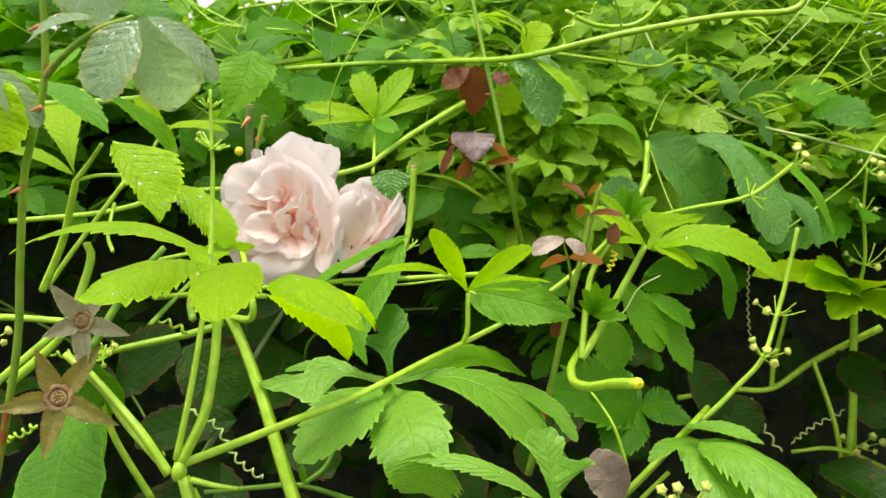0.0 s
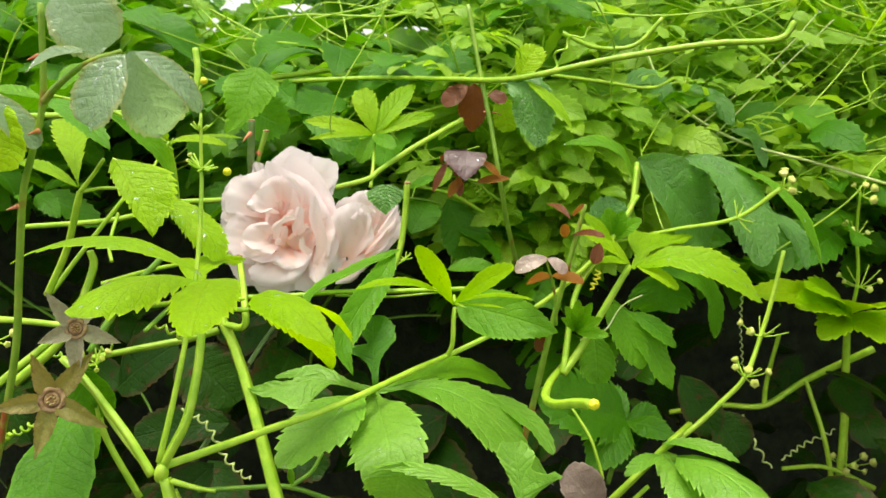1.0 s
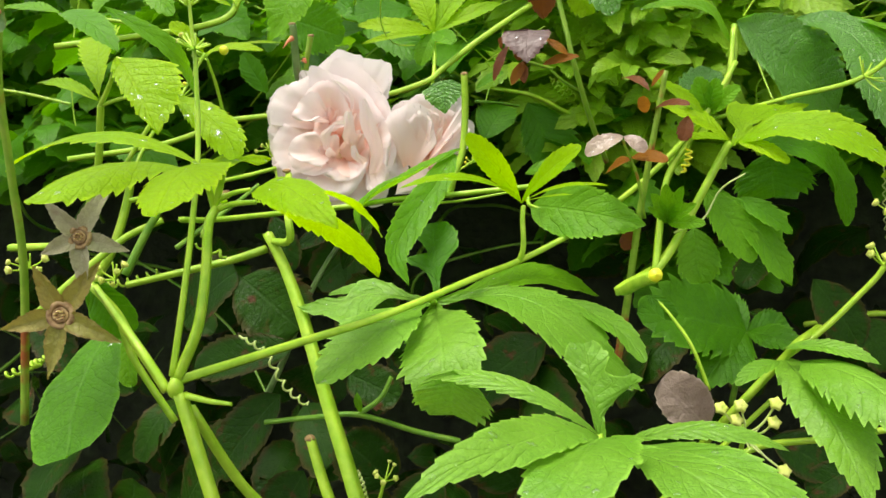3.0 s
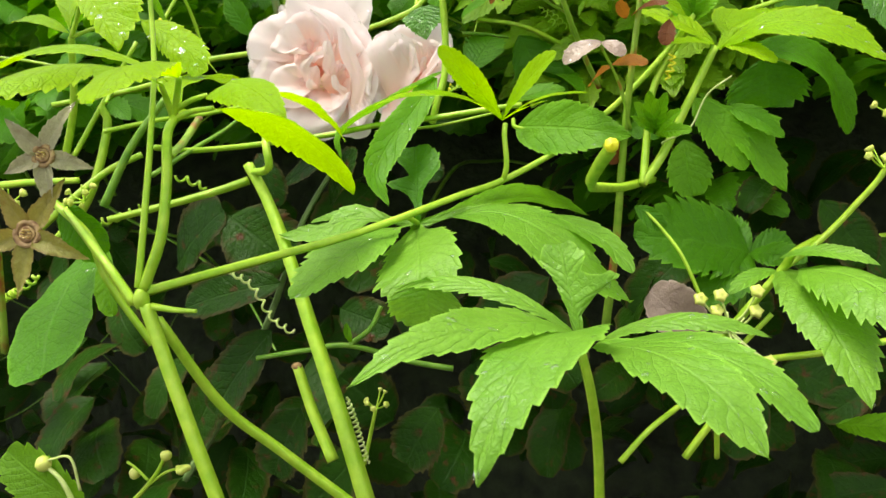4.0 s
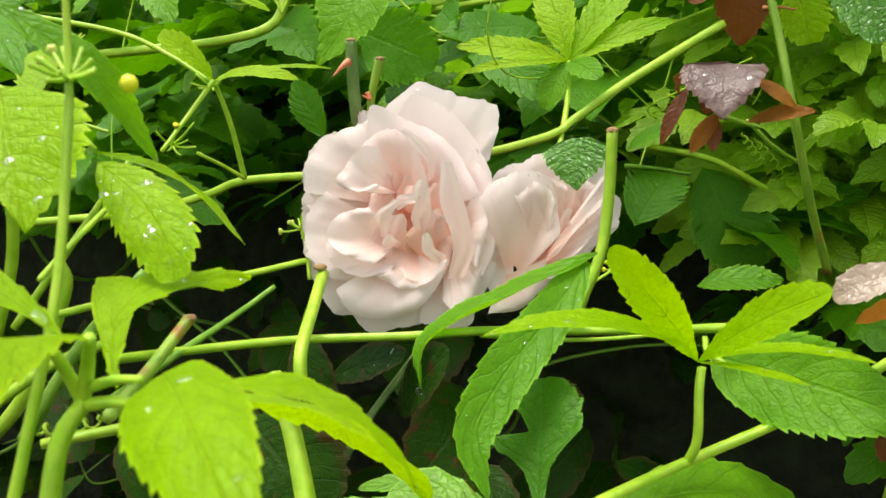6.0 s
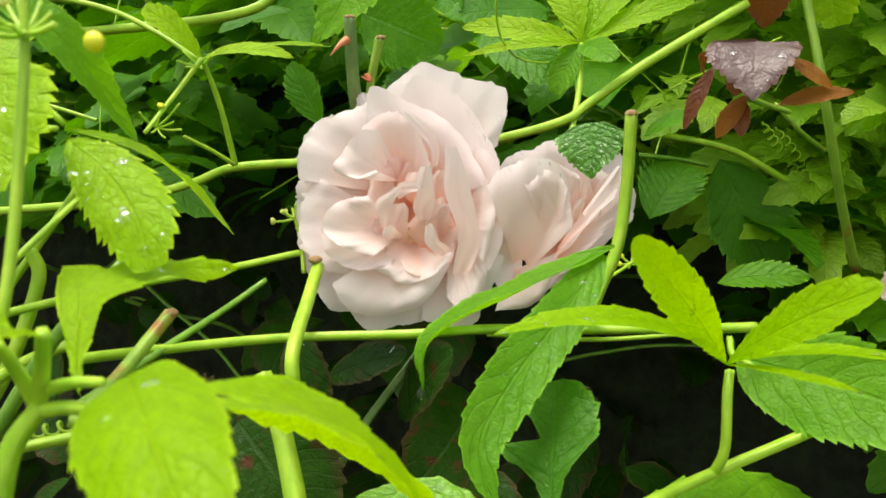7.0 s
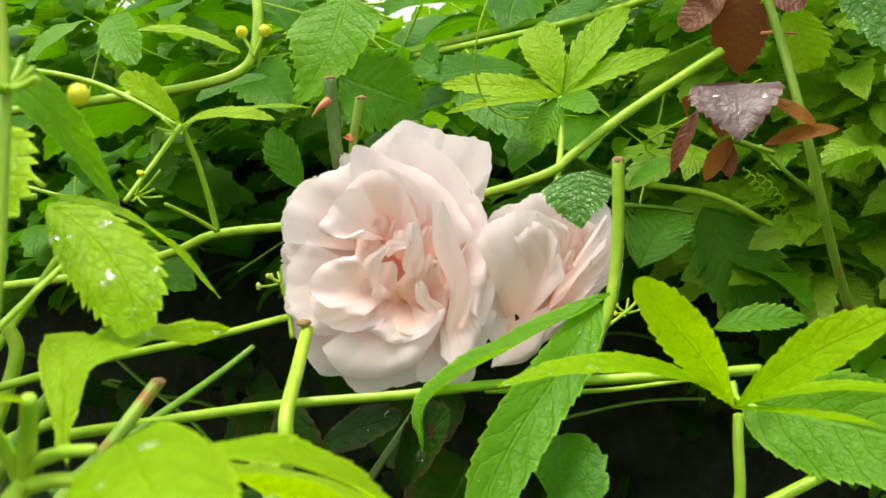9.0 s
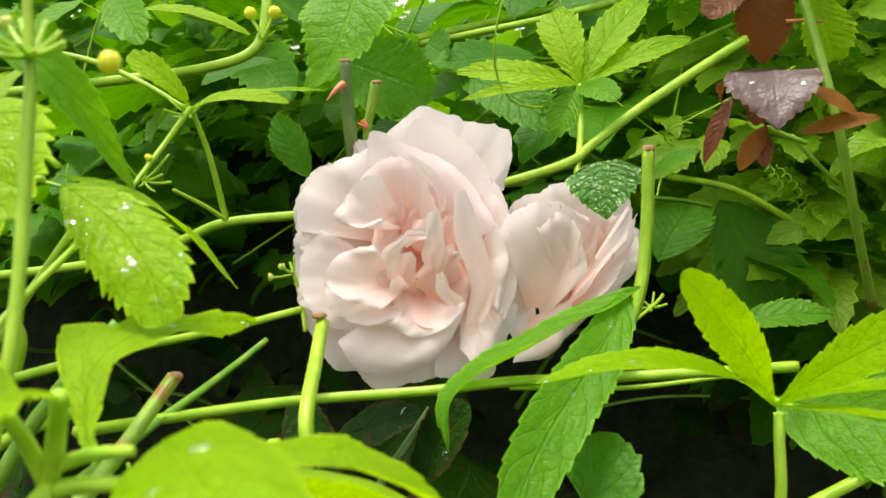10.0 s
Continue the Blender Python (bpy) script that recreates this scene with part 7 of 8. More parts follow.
young_shoot = thing("vine_shoot", "thin vine shoot with young leaves and yellow buds", "vine", "", at=(-0.1396, 0.4680, 0.9711))
stem(young_shoot, [(-0.1392, 0.4680, 0.9710), (-0.1379, 0.4600, 0.9898), (-0.1378, 0.4520, 1.0045)], 0.00091, 0.00065, STEM, "stem")
stem(young_shoot, [(-0.1378, 0.4520, 1.0045), (-0.1420, 0.4450, 0.9951), (-0.1435, 0.4300, 0.9826)], 0.00079, 0.00061, STEM, "side_stem")
stem(young_shoot, [(-0.1384, 0.4660, 0.9712), (-0.1389, 0.4550, 0.9763), (-0.1414, 0.4450, 0.9811)], 0.00068, 0.00050, STEM, "side_stem")
leaf(young_shoot, (-0.1378, 0.4520, 1.0045), (-0.1487, 0.4400, 1.0192), 0.0101, (-0.2, -0.6, 0.75), LEAF_YOUNG, "leaflet", arch=0.1, shape='obovate', teeth=9, wet=2, tooth=0.09)
leaf(young_shoot, (-0.1378, 0.4520, 1.0045), (-0.1077, 0.4550, 1.0033), 0.0075, (0.1, -0.5, 0.85), LEAF_YOUNG, "leaflet", arch=0.1, shape='lance', teeth=9, tooth=0.09)
leaf(young_shoot, (-0.1274, 0.4600, 1.0078), (-0.1003, 0.4650, 1.0067), 0.0031, (0.1, -0.4, 0.9), LEAF_YOUNG, "leaflet", arch=0.04, shape='lance', teeth=7, tooth=0.09)
whorl(young_shoot, (-0.1383, 0.4520, 1.0024), (0, -0.3, 0.6), 7, 0.0079, buds=0, spread=1.4, seed=31)
whorl(young_shoot, (-0.1472, 0.4400, 0.9840), (0.6, -0.3, 0.2), 7, 0.0103, buds=1, spread=0.7, seed=32, bud_mat=YELLOW, bud=0.00146)
stem(young_shoot, [(-0.2016, 0.4400, 1.0288), (-0.1732, 0.4500, 1.0220), (-0.1551, 0.4520, 1.0138), (-0.1392, 0.4520, 1.0041)], 0.00089, 0.00065, STEM, "side_stem")
stem(young_shoot, [(-0.2264, 0.4600, 1.0159), (-0.1856, 0.4750, 1.0182), (-0.1554, 0.4900, 1.0215), (-0.1420, 0.5000, 1.0279), (-0.1391, 0.5050, 1.0429), (-0.1418, 0.5100, 1.0578)], 0.00152, 0.00176, STEM, "upper_stem")
ball(young_shoot, (-0.1432, 0.5000, 1.0395), 0.00225, YELLOW, "bud", corners=0.12)
ball(young_shoot, (-0.1340, 0.5000, 1.0388), 0.00225, YELLOW, "bud", corners=0.12)
stem(young_shoot, [(-0.1433, 0.5000, 1.0387), (-0.1404, 0.5000, 1.0336), (-0.1389, 0.5000, 1.0305)], 0.00059, 0.00059, STEM, "bud_stalk")
stem(young_shoot, [(-0.1341, 0.5000, 1.0381), (-0.1371, 0.5000, 1.0332), (-0.1389, 0.5000, 1.0305)], 0.00059, 0.00059, STEM, "bud_stalk")
leaf(young_shoot, (-0.1739, 0.4700, 1.0441), (-0.1538, 0.4550, 1.0246), 0.0131, (0.1, -0.8, 0.5), LEAF_MID, "leaf", arch=0.06, shape='ovate', teeth=7, tooth=0.09, cols=9)
leaf(young_shoot, (-0.1735, 0.4800, 1.0410), (-0.1382, 0.4900, 1.0302), 0.0089, (0.1, -0.4, 0.9), LEAF_YOUNG, "leaf", arch=0.08, shape='lance', teeth=9, tooth=0.09)
leaf(young_shoot, (-0.1913, 0.4800, 1.0468), (-0.1998, 0.4600, 1.0310), 0.0147, (-0.2, -0.8, 0.5), LEAF_MID, "leaf", arch=0.06, shape='ovate', teeth=9, tooth=0.09, cols=9)

hedge_leaf = thing("vine_leaf", "broad deep green leaf hanging behind the roses", "leaf", "", at=(-0.1031, 0.5300, 1.0427))
leaf(hedge_leaf, (-0.1035, 0.5050, 1.0475), (-0.1180, 0.4860, 1.0088), 0.0320, (0.1, -0.95, 0.25), LEAF_MID, "blade", spine=[(-0.1075, 0.4920, 1.0259)], sides=(((0, 0.1), (0.12, 0.5), (0.25, 0.52), (0.45, 0.38), (0.7, 0.22), (0.9, 0.09), (1, 0)), ((0, 0.1), (0.15, 0.42), (0.35, 0.46), (0.6, 0.3), (0.8, 0.15), (1, 0))), teeth=11, tooth=0.05, fold=0.1)
leaf(hedge_leaf, (-0.1256, 0.5400, 1.0257), (-0.0939, 0.5440, 1.0115), 0.0300, (0.1, -1.0, 0.1), LEAF_DEEP, "blade", arch=0.05, shape='ovate', teeth=11, tooth=0.09)
leaf(hedge_leaf, (-0.1442, 0.5200, 1.0262), (-0.1646, 0.5000, 1.0172), 0.0129, (-0.1, -0.6, 0.7), LEAF_DEEP, "blade", arch=0.06, shape='lance', teeth=9, tooth=0.09, cols=9)
leaf(hedge_leaf, (-0.1398, 0.5300, 0.9828), (-0.1524, 0.5300, 1.0075), 0.0133, (0, -0.9, 0.3), LEAF_DEEP, "blade", arch=0.04, shape='lance', teeth=9, tooth=0.09, cols=9)
leaf(hedge_leaf, (0.0070, 0.5920, 0.9643), (0.0267, 0.5850, 0.9219), 0.0320, (0.1, -0.9, 0.4), LEAF_DEEP, "blade", arch=0.05, shape='oval', teeth=11, tooth=0.09, cols=9)
leaf(hedge_leaf, (0.0291, 0.6000, 0.9446), (0.0721, 0.6000, 0.9522), 0.0162, (0, -0.6, 0.8), LEAF_DEEP, "blade", arch=0.08, shape='lance', teeth=11, tooth=0.09, cols=9)
leaf(hedge_leaf, (-0.0150, 0.5300, 0.9761), (0.0014, 0.5300, 0.9839), 0.0079, (0, -0.6, 0.8), LEAF_MID, "blade", arch=0.06, shape='lance', teeth=8, tooth=0.09)
leaf(hedge_leaf, (0.0107, 0.5200, 0.9276), (0.0392, 0.5200, 0.9303), 0.0116, (0, -0.6, 0.8), LEAF_MID, "blade", arch=0.08, shape='lance', teeth=10, tooth=0.09, cols=9)
leaf(hedge_leaf, (-0.0141, 0.5400, 0.9460), (-0.0027, 0.5600, 0.9643), 0.0232, (0, -0.8, 0.5), LEAF_DEEP, "blade", arch=0.08, shape='oval', teeth=10, tooth=0.09, cols=9)
leaf(hedge_leaf, (-0.0936, 0.5800, 1.0215), (-0.0485, 0.5600, 0.9944), 0.0207, (0.1, -0.8, 0.5), LEAF_DEEP, "blade", arch=0.08, shape='lance', teeth=10, tooth=0.09, cols=9)

rose_twig = thing("rose_twig", "trimmed woody rose twig with a red thorn", "twig", "", at=(-0.1030, 0.4900, 0.9893))
stem(rose_twig, [(-0.1000, 0.4780, 1.0167), (-0.1010, 0.4800, 1.0051), (-0.1027, 0.4850, 0.9911), (-0.1027, 0.4900, 0.9801)], 0.00176, 0.00206, BARK, "stem")
stem(rose_twig, [(-0.1002, 0.4760, 1.0096), (-0.1015, 0.4730, 1.0078), (-0.1036, 0.4705, 1.0046)], 0.00150, 0.00014, THORN, "thorn", ridge=0, sides=8)
stem(rose_twig, [(-0.0947, 0.4890, 1.0108), (-0.0979, 0.4890, 0.9999), (-0.0998, 0.4900, 0.9928)], 0.00151, 0.00106, STEM_RED, "side_stub")
stem(rose_twig, [(-0.0990, 0.4870, 0.9990), (-0.0978, 0.4860, 0.9971), (-0.1002, 0.4850, 0.9985)], 0.00105, 0.00022, THORN, "thorn", ridge=0)
ball(rose_twig, (-0.1000, 0.4780, 1.0168), 0.00197, CUT, "cut_end", squash=0.4)
ball(rose_twig, (-0.0945, 0.4890, 1.0108), 0.00184, CUT, "cut_end", squash=0.5)

# vines over the hedge

top_vine = thing("vine", "long green vine stem hanging across the hedge top", "vine", "", at=(0.0093, 0.5400, 1.0445))
stem(top_vine, [(-0.1376, 0.6250, 1.0420), (-0.0482, 0.6100, 1.0470), (0.0093, 0.5500, 1.0451), (0.0464, 0.4920, 1.0438), (0.0985, 0.4750, 1.0549), (0.1486, 0.4650, 1.0633), (0.1814, 0.4600, 1.0657), (0.1899, 0.4600, 1.0749)], 0.00150, 0.00155, STEM, "stem")
leaf(top_vine, (0.0427, 0.4920, 1.0415), (0.0617, 0.4800, 1.0060), 0.0240, (-0.1, -0.8, 0.6), LEAF_WET, "leaf", spine=[(0.0553, 0.4860, 1.0345)], shape='ovate', teeth=11, wet=3, tooth=0.07)
leaf(top_vine, (0.0524, 0.4900, 1.0431), (0.0786, 0.4700, 1.0171), 0.0075, (0.2, -0.6, 0.7), LEAF_YOUNG, "leaf", arch=0.08, shape='lance', teeth=8, tooth=0.09)
leaf(top_vine, (0.0498, 0.4950, 1.0444), (0.0593, 0.5000, 1.0632), 0.0162, (0, -0.8, 0.5), LEAF_YOUNG, "leaf", arch=0.06, shape='oval', teeth=9, tooth=0.09)
coil(top_vine, [(0.0675, 0.5000, 1.0463), (0.0750, 0.5000, 1.0632), (0.0903, 0.5000, 1.0724)], 0.00080, 0.00206, 3, STEM)
stem(top_vine, [(0.0700, 0.5200, 1.0477), (0.1050, 0.5400, 1.0449), (0.1371, 0.5600, 1.0428), (0.1562, 0.5800, 1.0504)], 0.00111, 0.00096, STEM, "side_stem")
stem(top_vine, [(0.0782, 0.5500, 1.0751), (0.0992, 0.5500, 1.0668), (0.1233, 0.5500, 1.0686), (0.1398, 0.5500, 1.0854)], 0.00133, 0.00121, STEM, "side_stem")

pale_runner = thing("vine_runner", "thin pale vine runner arching over the hedge", "vine", "", at=(0.1881, 0.6140, 1.0202))
stem(pale_runner, [(0.1459, 0.6400, 1.0741), (0.1605, 0.6250, 1.0418), (0.1881, 0.6140, 1.0198), (0.2172, 0.6000, 1.0062), (0.2575, 0.5850, 0.9961), (0.2994, 0.5700, 0.9840)], 0.00105, 0.00085, STEM_PALE, "stem")
stem(pale_runner, [(0.1826, 0.6150, 1.0183), (0.2109, 0.6000, 1.0483), (0.2318, 0.5900, 1.0732), (0.2488, 0.5900, 1.0948)], 0.00051, 0.00034, STEM_PALE, "side_stem")
stem(pale_runner, [(0.1894, 0.6100, 1.0086), (0.2187, 0.6000, 1.0446), (0.2601, 0.5900, 1.0912)], 0.00051, 0.00034, STEM_PALE, "side_stem")

tall_sprig = thing("vine_shoot", "tall vine shoot with bright leaves above the hedge", "vine", "", at=(0.3622, 0.7700, 0.9912))
stem(tall_sprig, [(0.3500, 0.7600, 0.9621), (0.3677, 0.7700, 1.0157), (0.3714, 0.7770, 1.0547), (0.3630, 0.7770, 1.0840)], 0.00401, 0.00320, STEM, "stem")
leaf(tall_sprig, (0.3630, 0.7770, 1.0840), (0.2890, 0.7400, 1.0980), 0.0430, (0, -0.6, 0.75), LEAF_YOUNG, "leaflet", arch=0.1, shape='oval', teeth=10, tooth=0.09, cols=9)
leaf(tall_sprig, (0.3630, 0.7770, 1.0840), (0.3235, 0.7400, 1.1340), 0.0435, (0, -0.6, 0.75), LEAF_YOUNG, "leaflet", arch=0.1, shape='oval', teeth=10, tooth=0.09, cols=9)
leaf(tall_sprig, (0.3630, 0.7770, 1.0840), (0.3706, 0.7400, 1.1208), 0.0385, (0, -0.6, 0.75), LEAF_YOUNG, "leaflet", arch=0.1, shape='oval', teeth=10, tooth=0.09, cols=9)
leaf(tall_sprig, (0.3630, 0.7770, 1.0840), (0.3880, 0.7400, 1.0803), 0.0330, (0, -0.6, 0.75), LEAF_YOUNG, "leaflet", arch=0.1, shape='oval', teeth=10, tooth=0.09, cols=9)
leaf(tall_sprig, (0.1275, 0.6000, 1.0476), (0.1600, 0.6000, 1.0290), 0.0190, (0.1, -0.6, 0.75), LEAF_WET, "leaf", spine=[(0.1466, 0.6080, 1.0500)], shape='ovate', teeth=11, wet=2, tooth=0.07)
leaf(tall_sprig, (0.1679, 0.6100, 1.0472), (0.1983, 0.5900, 1.0200), 0.0170, (0.2, -0.6, 0.75), LEAF_WET, "leaf", spine=[(0.1884, 0.6000, 1.0378)], shape='oval', teeth=11, wet=2, tooth=0.07)
leaf(tall_sprig, (0.2000, 0.6020, 1.0175), (0.2235, 0.5900, 0.9920), 0.0130, (0.3, -0.6, 0.75), LEAF_WET, "leaf", spine=[(0.2170, 0.6000, 1.0115)], shape='lance', teeth=11, wet=2, tooth=0.07)
leaf(tall_sprig, (0.2502, 0.6400, 1.0309), (0.2787, 0.6200, 1.0207), 0.0265, (0.1, -0.7, 0.65), LEAF_MID, "leaf", arch=0.1, shape='oval', teeth=9, wet=2, tooth=0.09, cols=9)
leaf(tall_sprig, (0.1004, 0.6400, 1.0019), (0.1374, 0.6200, 0.9965), 0.0166, (0.1, -0.7, 0.65), LEAF_MID, "leaf", arch=0.1, shape='oval', teeth=9, wet=2, tooth=0.09)

# thorny rose stem by the path with wet leaves

wet_rose_stem = thing("rose_bush", "thorny rose stem with large wet leaves, sky sheen in their grey-green", "rose stem", "", at=(-0.1510, 0.3100, 0.9123))
stem(wet_rose_stem, [(-0.1201, 0.2850, 1.0566), (-0.1228, 0.2890, 1.0256), (-0.1288, 0.2920, 1.0075), (-0.1360, 0.2970, 0.9903), (-0.1434, 0.3050, 0.9597), (-0.1508, 0.3120, 0.9246), (-0.1686, 0.3200, 0.8630)], 0.00100, 0.00140, STEM_RED, "stem")
stem(wet_rose_stem, [(-0.1220, 0.2880, 1.0238), (-0.1127, 0.2800, 1.0296), (-0.0990, 0.2720, 1.0366), (-0.0868, 0.2700, 1.0405)], 0.00124, 0.00060, STEM_RED, "leaf_stalk")
leaf(wet_rose_stem, (-0.0847, 0.2710, 1.0406), (-0.0795, 0.2850, 1.0136), 0.0249, (0.3, -0.75, 0.6), LEAF_ROSE_SHEEN, "leaf", arch=0.1, shape='ovate', teeth=10, tooth=0.04, wet=26, cols=9)
leaf(wet_rose_stem, (-0.0826, 0.2700, 1.0405), (-0.0660, 0.2840, 1.0220), 0.0110, (0.4, -0.6, 0.6), LEAF_ROSE_SHEEN, "leaf", arch=0.12, shape='oval', teeth=10, tooth=0.04, wet=14, cols=9)
leaf(wet_rose_stem, (-0.0844, 0.2680, 1.0395), (-0.0965, 0.2640, 1.0168), 0.0201, (-0.2, -0.9, 0.4), LEAF_ROSE_SHEEN, "leaf", arch=0.08, shape='oval', teeth=10, tooth=0.04, wet=16, cols=9)
leaf(wet_rose_stem, (-0.0988, 0.2720, 1.0402), (-0.1210, 0.2750, 1.0331), 0.0076, (-0.2, -0.6, 0.8), LEAF_ROSE_SHEEN, "leaf", arch=0.12, shape='oval', teeth=9, tooth=0.04, wet=6)
leaf(wet_rose_stem, (-0.1126, 0.2800, 1.0607), (-0.0951, 0.2800, 1.0424), 0.0231, (-0.2, -0.85, 0.4), LEAF_ROSE_SHEEN, "leaf", arch=0.06, shape='round', teeth=9, tooth=0.04, wet=14, cols=9)
leaf(wet_rose_stem, (-0.1428, 0.2850, 1.0271), (-0.1255, 0.2900, 1.0079), 0.0114, (-0.3, -0.5, 0.8), LEAF_ROSE_SHEEN, "leaf", arch=0.05, shape='oval', teeth=9, tooth=0.04, wet=6)
leaf(wet_rose_stem, (-0.1421, 0.2900, 1.0238), (-0.1374, 0.2850, 0.9994), 0.0268, (-0.2, -0.9, 0.4), LEAF_YOUNG, "leaf", arch=0.05, shape='round', teeth=9, tooth=0.04, cols=9)
stem(wet_rose_stem, [(-0.1231, 0.2880, 1.0393), (-0.1250, 0.2880, 1.0386), (-0.1267, 0.2870, 1.0378)], 0.00099, 0.00017, THORN, "thorn", ridge=0)
stem(wet_rose_stem, [(-0.1241, 0.2880, 1.0139), (-0.1261, 0.2880, 1.0132), (-0.1278, 0.2870, 1.0125)], 0.00099, 0.00017, THORN, "thorn", ridge=0)
stem(wet_rose_stem, [(-0.1330, 0.2880, 0.9873), (-0.1350, 0.2880, 0.9866), (-0.1368, 0.2870, 0.9859)], 0.00101, 0.00017, THORN, "thorn", ridge=0)
ball(wet_rose_stem, (-0.0671, 0.2840, 1.0235), 0.00148, WATER, "hanging_drop")

# faded rose heads and the stems beside them
dry_calyx((-0.1262, 0.3130, 0.9370), (0.25, -0.9, 0.25), 0.0175, SEPAL, "faded rose calyx with grey dry sepals round a brown ring", 1)
dry_calyx((-0.1322, 0.3040, 0.9110), (0.25, -0.92, 0.2), 0.0205, SEPAL_TAN, "faded tan rose calyx with a brown ring at its middle", 2)

path_stems = thing("vine_tangle", "crossing green vine stems beside the faded rose heads", "vine", "", at=(-0.1304, 0.3300, 0.9061))
stem(path_stems, [(-0.1408, 0.3300, 0.9196), (-0.1235, 0.3220, 0.9078), (-0.1139, 0.3160, 0.8979), (-0.0956, 0.3000, 0.8885)], 0.00147, 0.00152, STEM, "stem")
stem(path_stems, [(-0.1272, 0.3300, 0.9016), (-0.1235, 0.3300, 0.8855), (-0.1100, 0.3300, 0.8599)], 0.00118, 0.00131, STEM, "stem")
stem(path_stems, [(-0.2021, 0.3700, 0.9246), (-0.1819, 0.3700, 0.9244), (-0.1569, 0.3700, 0.9229)], 0.00161, 0.00120, STEM, "stem")
stem(path_stems, [(-0.1886, 0.3600, 0.8949), (-0.1755, 0.3700, 0.9073), (-0.1582, 0.3900, 0.9232), (-0.1435, 0.4000, 0.9292)], 0.00169, 0.00137, STEM, "stem")
stem(path_stems, [(-0.1895, 0.3800, 0.8909), (-0.1694, 0.3900, 0.9123), (-0.1589, 0.4000, 0.9424), (-0.1597, 0.4000, 0.9530)], 0.00211, 0.00161, STEM, "stem")
stem(path_stems, [(-0.1797, 0.4000, 0.9313), (-0.1654, 0.4100, 0.9541), (-0.1476, 0.4200, 0.9803)], 0.00118, 0.00094, STEM, "stem")
stem(path_stems, [(-0.1476, 0.3700, 0.9104), (-0.1354, 0.3800, 0.9336), (-0.1203, 0.3900, 0.9525)], 0.00174, 0.00131, STEM_SHADED, "stem")
coil(path_stems, [(-0.1634, 0.3300, 0.8857), (-0.1704, 0.3300, 0.8831), (-0.1822, 0.3300, 0.8793)], 0.00080, 0.00133, 7, STEM, name='tendril')
coil(path_stems, [(-0.1539, 0.3300, 0.8906), (-0.1634, 0.3300, 0.8857)], 0.00070, 0.00139, 3, STEM, name='tendril')
coil(path_stems, [(-0.1147, 0.4000, 0.9104), (-0.1210, 0.4000, 0.9142), (-0.1283, 0.4000, 0.9171)], 0.00083, 0.00147, 2.5, STEM, name='tendril')
coil(path_stems, [(-0.1807, 0.4000, 0.8993), (-0.1651, 0.4000, 0.9008), (-0.1492, 0.4000, 0.9049)], 0.00071, 0.00162, 6, STEM, name='tendril')
coil(path_stems, [(-0.1230, 0.4200, 0.8670), (-0.1064, 0.4100, 0.8621), (-0.0937, 0.4000, 0.8487), (-0.0788, 0.3900, 0.8424)], 0.00069, 0.00138, 9, STEM_PALE, name='tendril')
coil(path_stems, [(-0.0588, 0.3900, 0.8117), (-0.0562, 0.3900, 0.7957), (-0.0541, 0.3900, 0.7794)], 0.00063, 0.00116, 14, STEM_PALE, name='tendril')
whorl(path_stems, (-0.0498, 0.4000, 0.8015), (0.3, -0.3, 1), 6, 0.0094, buds=6, spread=0.9, seed=41, bud=0.00156)
stem(path_stems, [(-0.0598, 0.4000, 0.7739), (-0.0547, 0.4000, 0.7878), (-0.0498, 0.4000, 0.8015)], 0.00100, 0.00075, STEM, "flower_stem")
whorl(path_stems, (-0.1264, 0.3300, 0.9176), (0, -0.5, 0.8), 8, 0.0071, buds=6, spread=1.1, seed=42, bud=0.00153)
whorl(path_stems, (-0.1857, 0.3600, 0.9174), (0, -0.5, 0.8), 8, 0.0092, buds=6, spread=1.1, seed=43, bud=0.00189)
stem(path_stems, [(-0.0780, 0.3850, 0.8288), (-0.0710, 0.3780, 0.8097), (-0.0617, 0.3700, 0.7904)], 0.00208, 0.00247, STEM, "stub")
ball(path_stems, (-0.0780, 0.3850, 0.8291), 0.00254, CUT, "dry_cut_end", squash=0.6)
stem(path_stems, [(-0.1155, 0.4200, 0.8219), (-0.0896, 0.4200, 0.8245), (-0.0662, 0.4200, 0.8259), (-0.0407, 0.4300, 0.8131), (-0.0190, 0.4300, 0.8082)], 0.00117, 0.00132, STEM_SHADED, "stem")
stem(path_stems, [(-0.0662, 0.4200, 0.8259), (-0.0557, 0.4250, 0.8326), (-0.0505, 0.4300, 0.8417)], 0.00122, 0.00099, STEM_SHADED, "stem")
leaf(path_stems, (-0.0646, 0.4200, 0.8270), (-0.0657, 0.4200, 0.8376), 0.0038, (0, -0.9, 0.3), LEAF_MID, "leaf", shape='lance', teeth=4, tooth=0.09)
leaf(path_stems, (-0.1424, 0.3450, 0.8937), (-0.1338, 0.2960, 0.8603), 0.0290, (-0.1, -0.7, 0.7), LEAF_DEEP, "leaf", spine=[(-0.1408, 0.3180, 0.8772)], sides=(((0, 0.2), (0.12, 0.38), (0.35, 0.58), (0.6, 0.68), (0.8, 0.6), (0.95, 0.36), (1, 0)), ((0, 0.15), (0.12, 0.3), (0.35, 0.46), (0.7, 0.56), (0.9, 0.5), (0.97, 0.35), (1, 0))), teeth=12, tooth=0.012, fold=0.06, wet=2)
leaf(path_stems, (-0.1427, 0.3600, 0.8939), (-0.1395, 0.3500, 0.8669), 0.0152, (-0.3, -0.85, 0.4), LEAF_MID, "leaf", arch=0.05, shape='oval', teeth=8, tooth=0.02, cols=9)
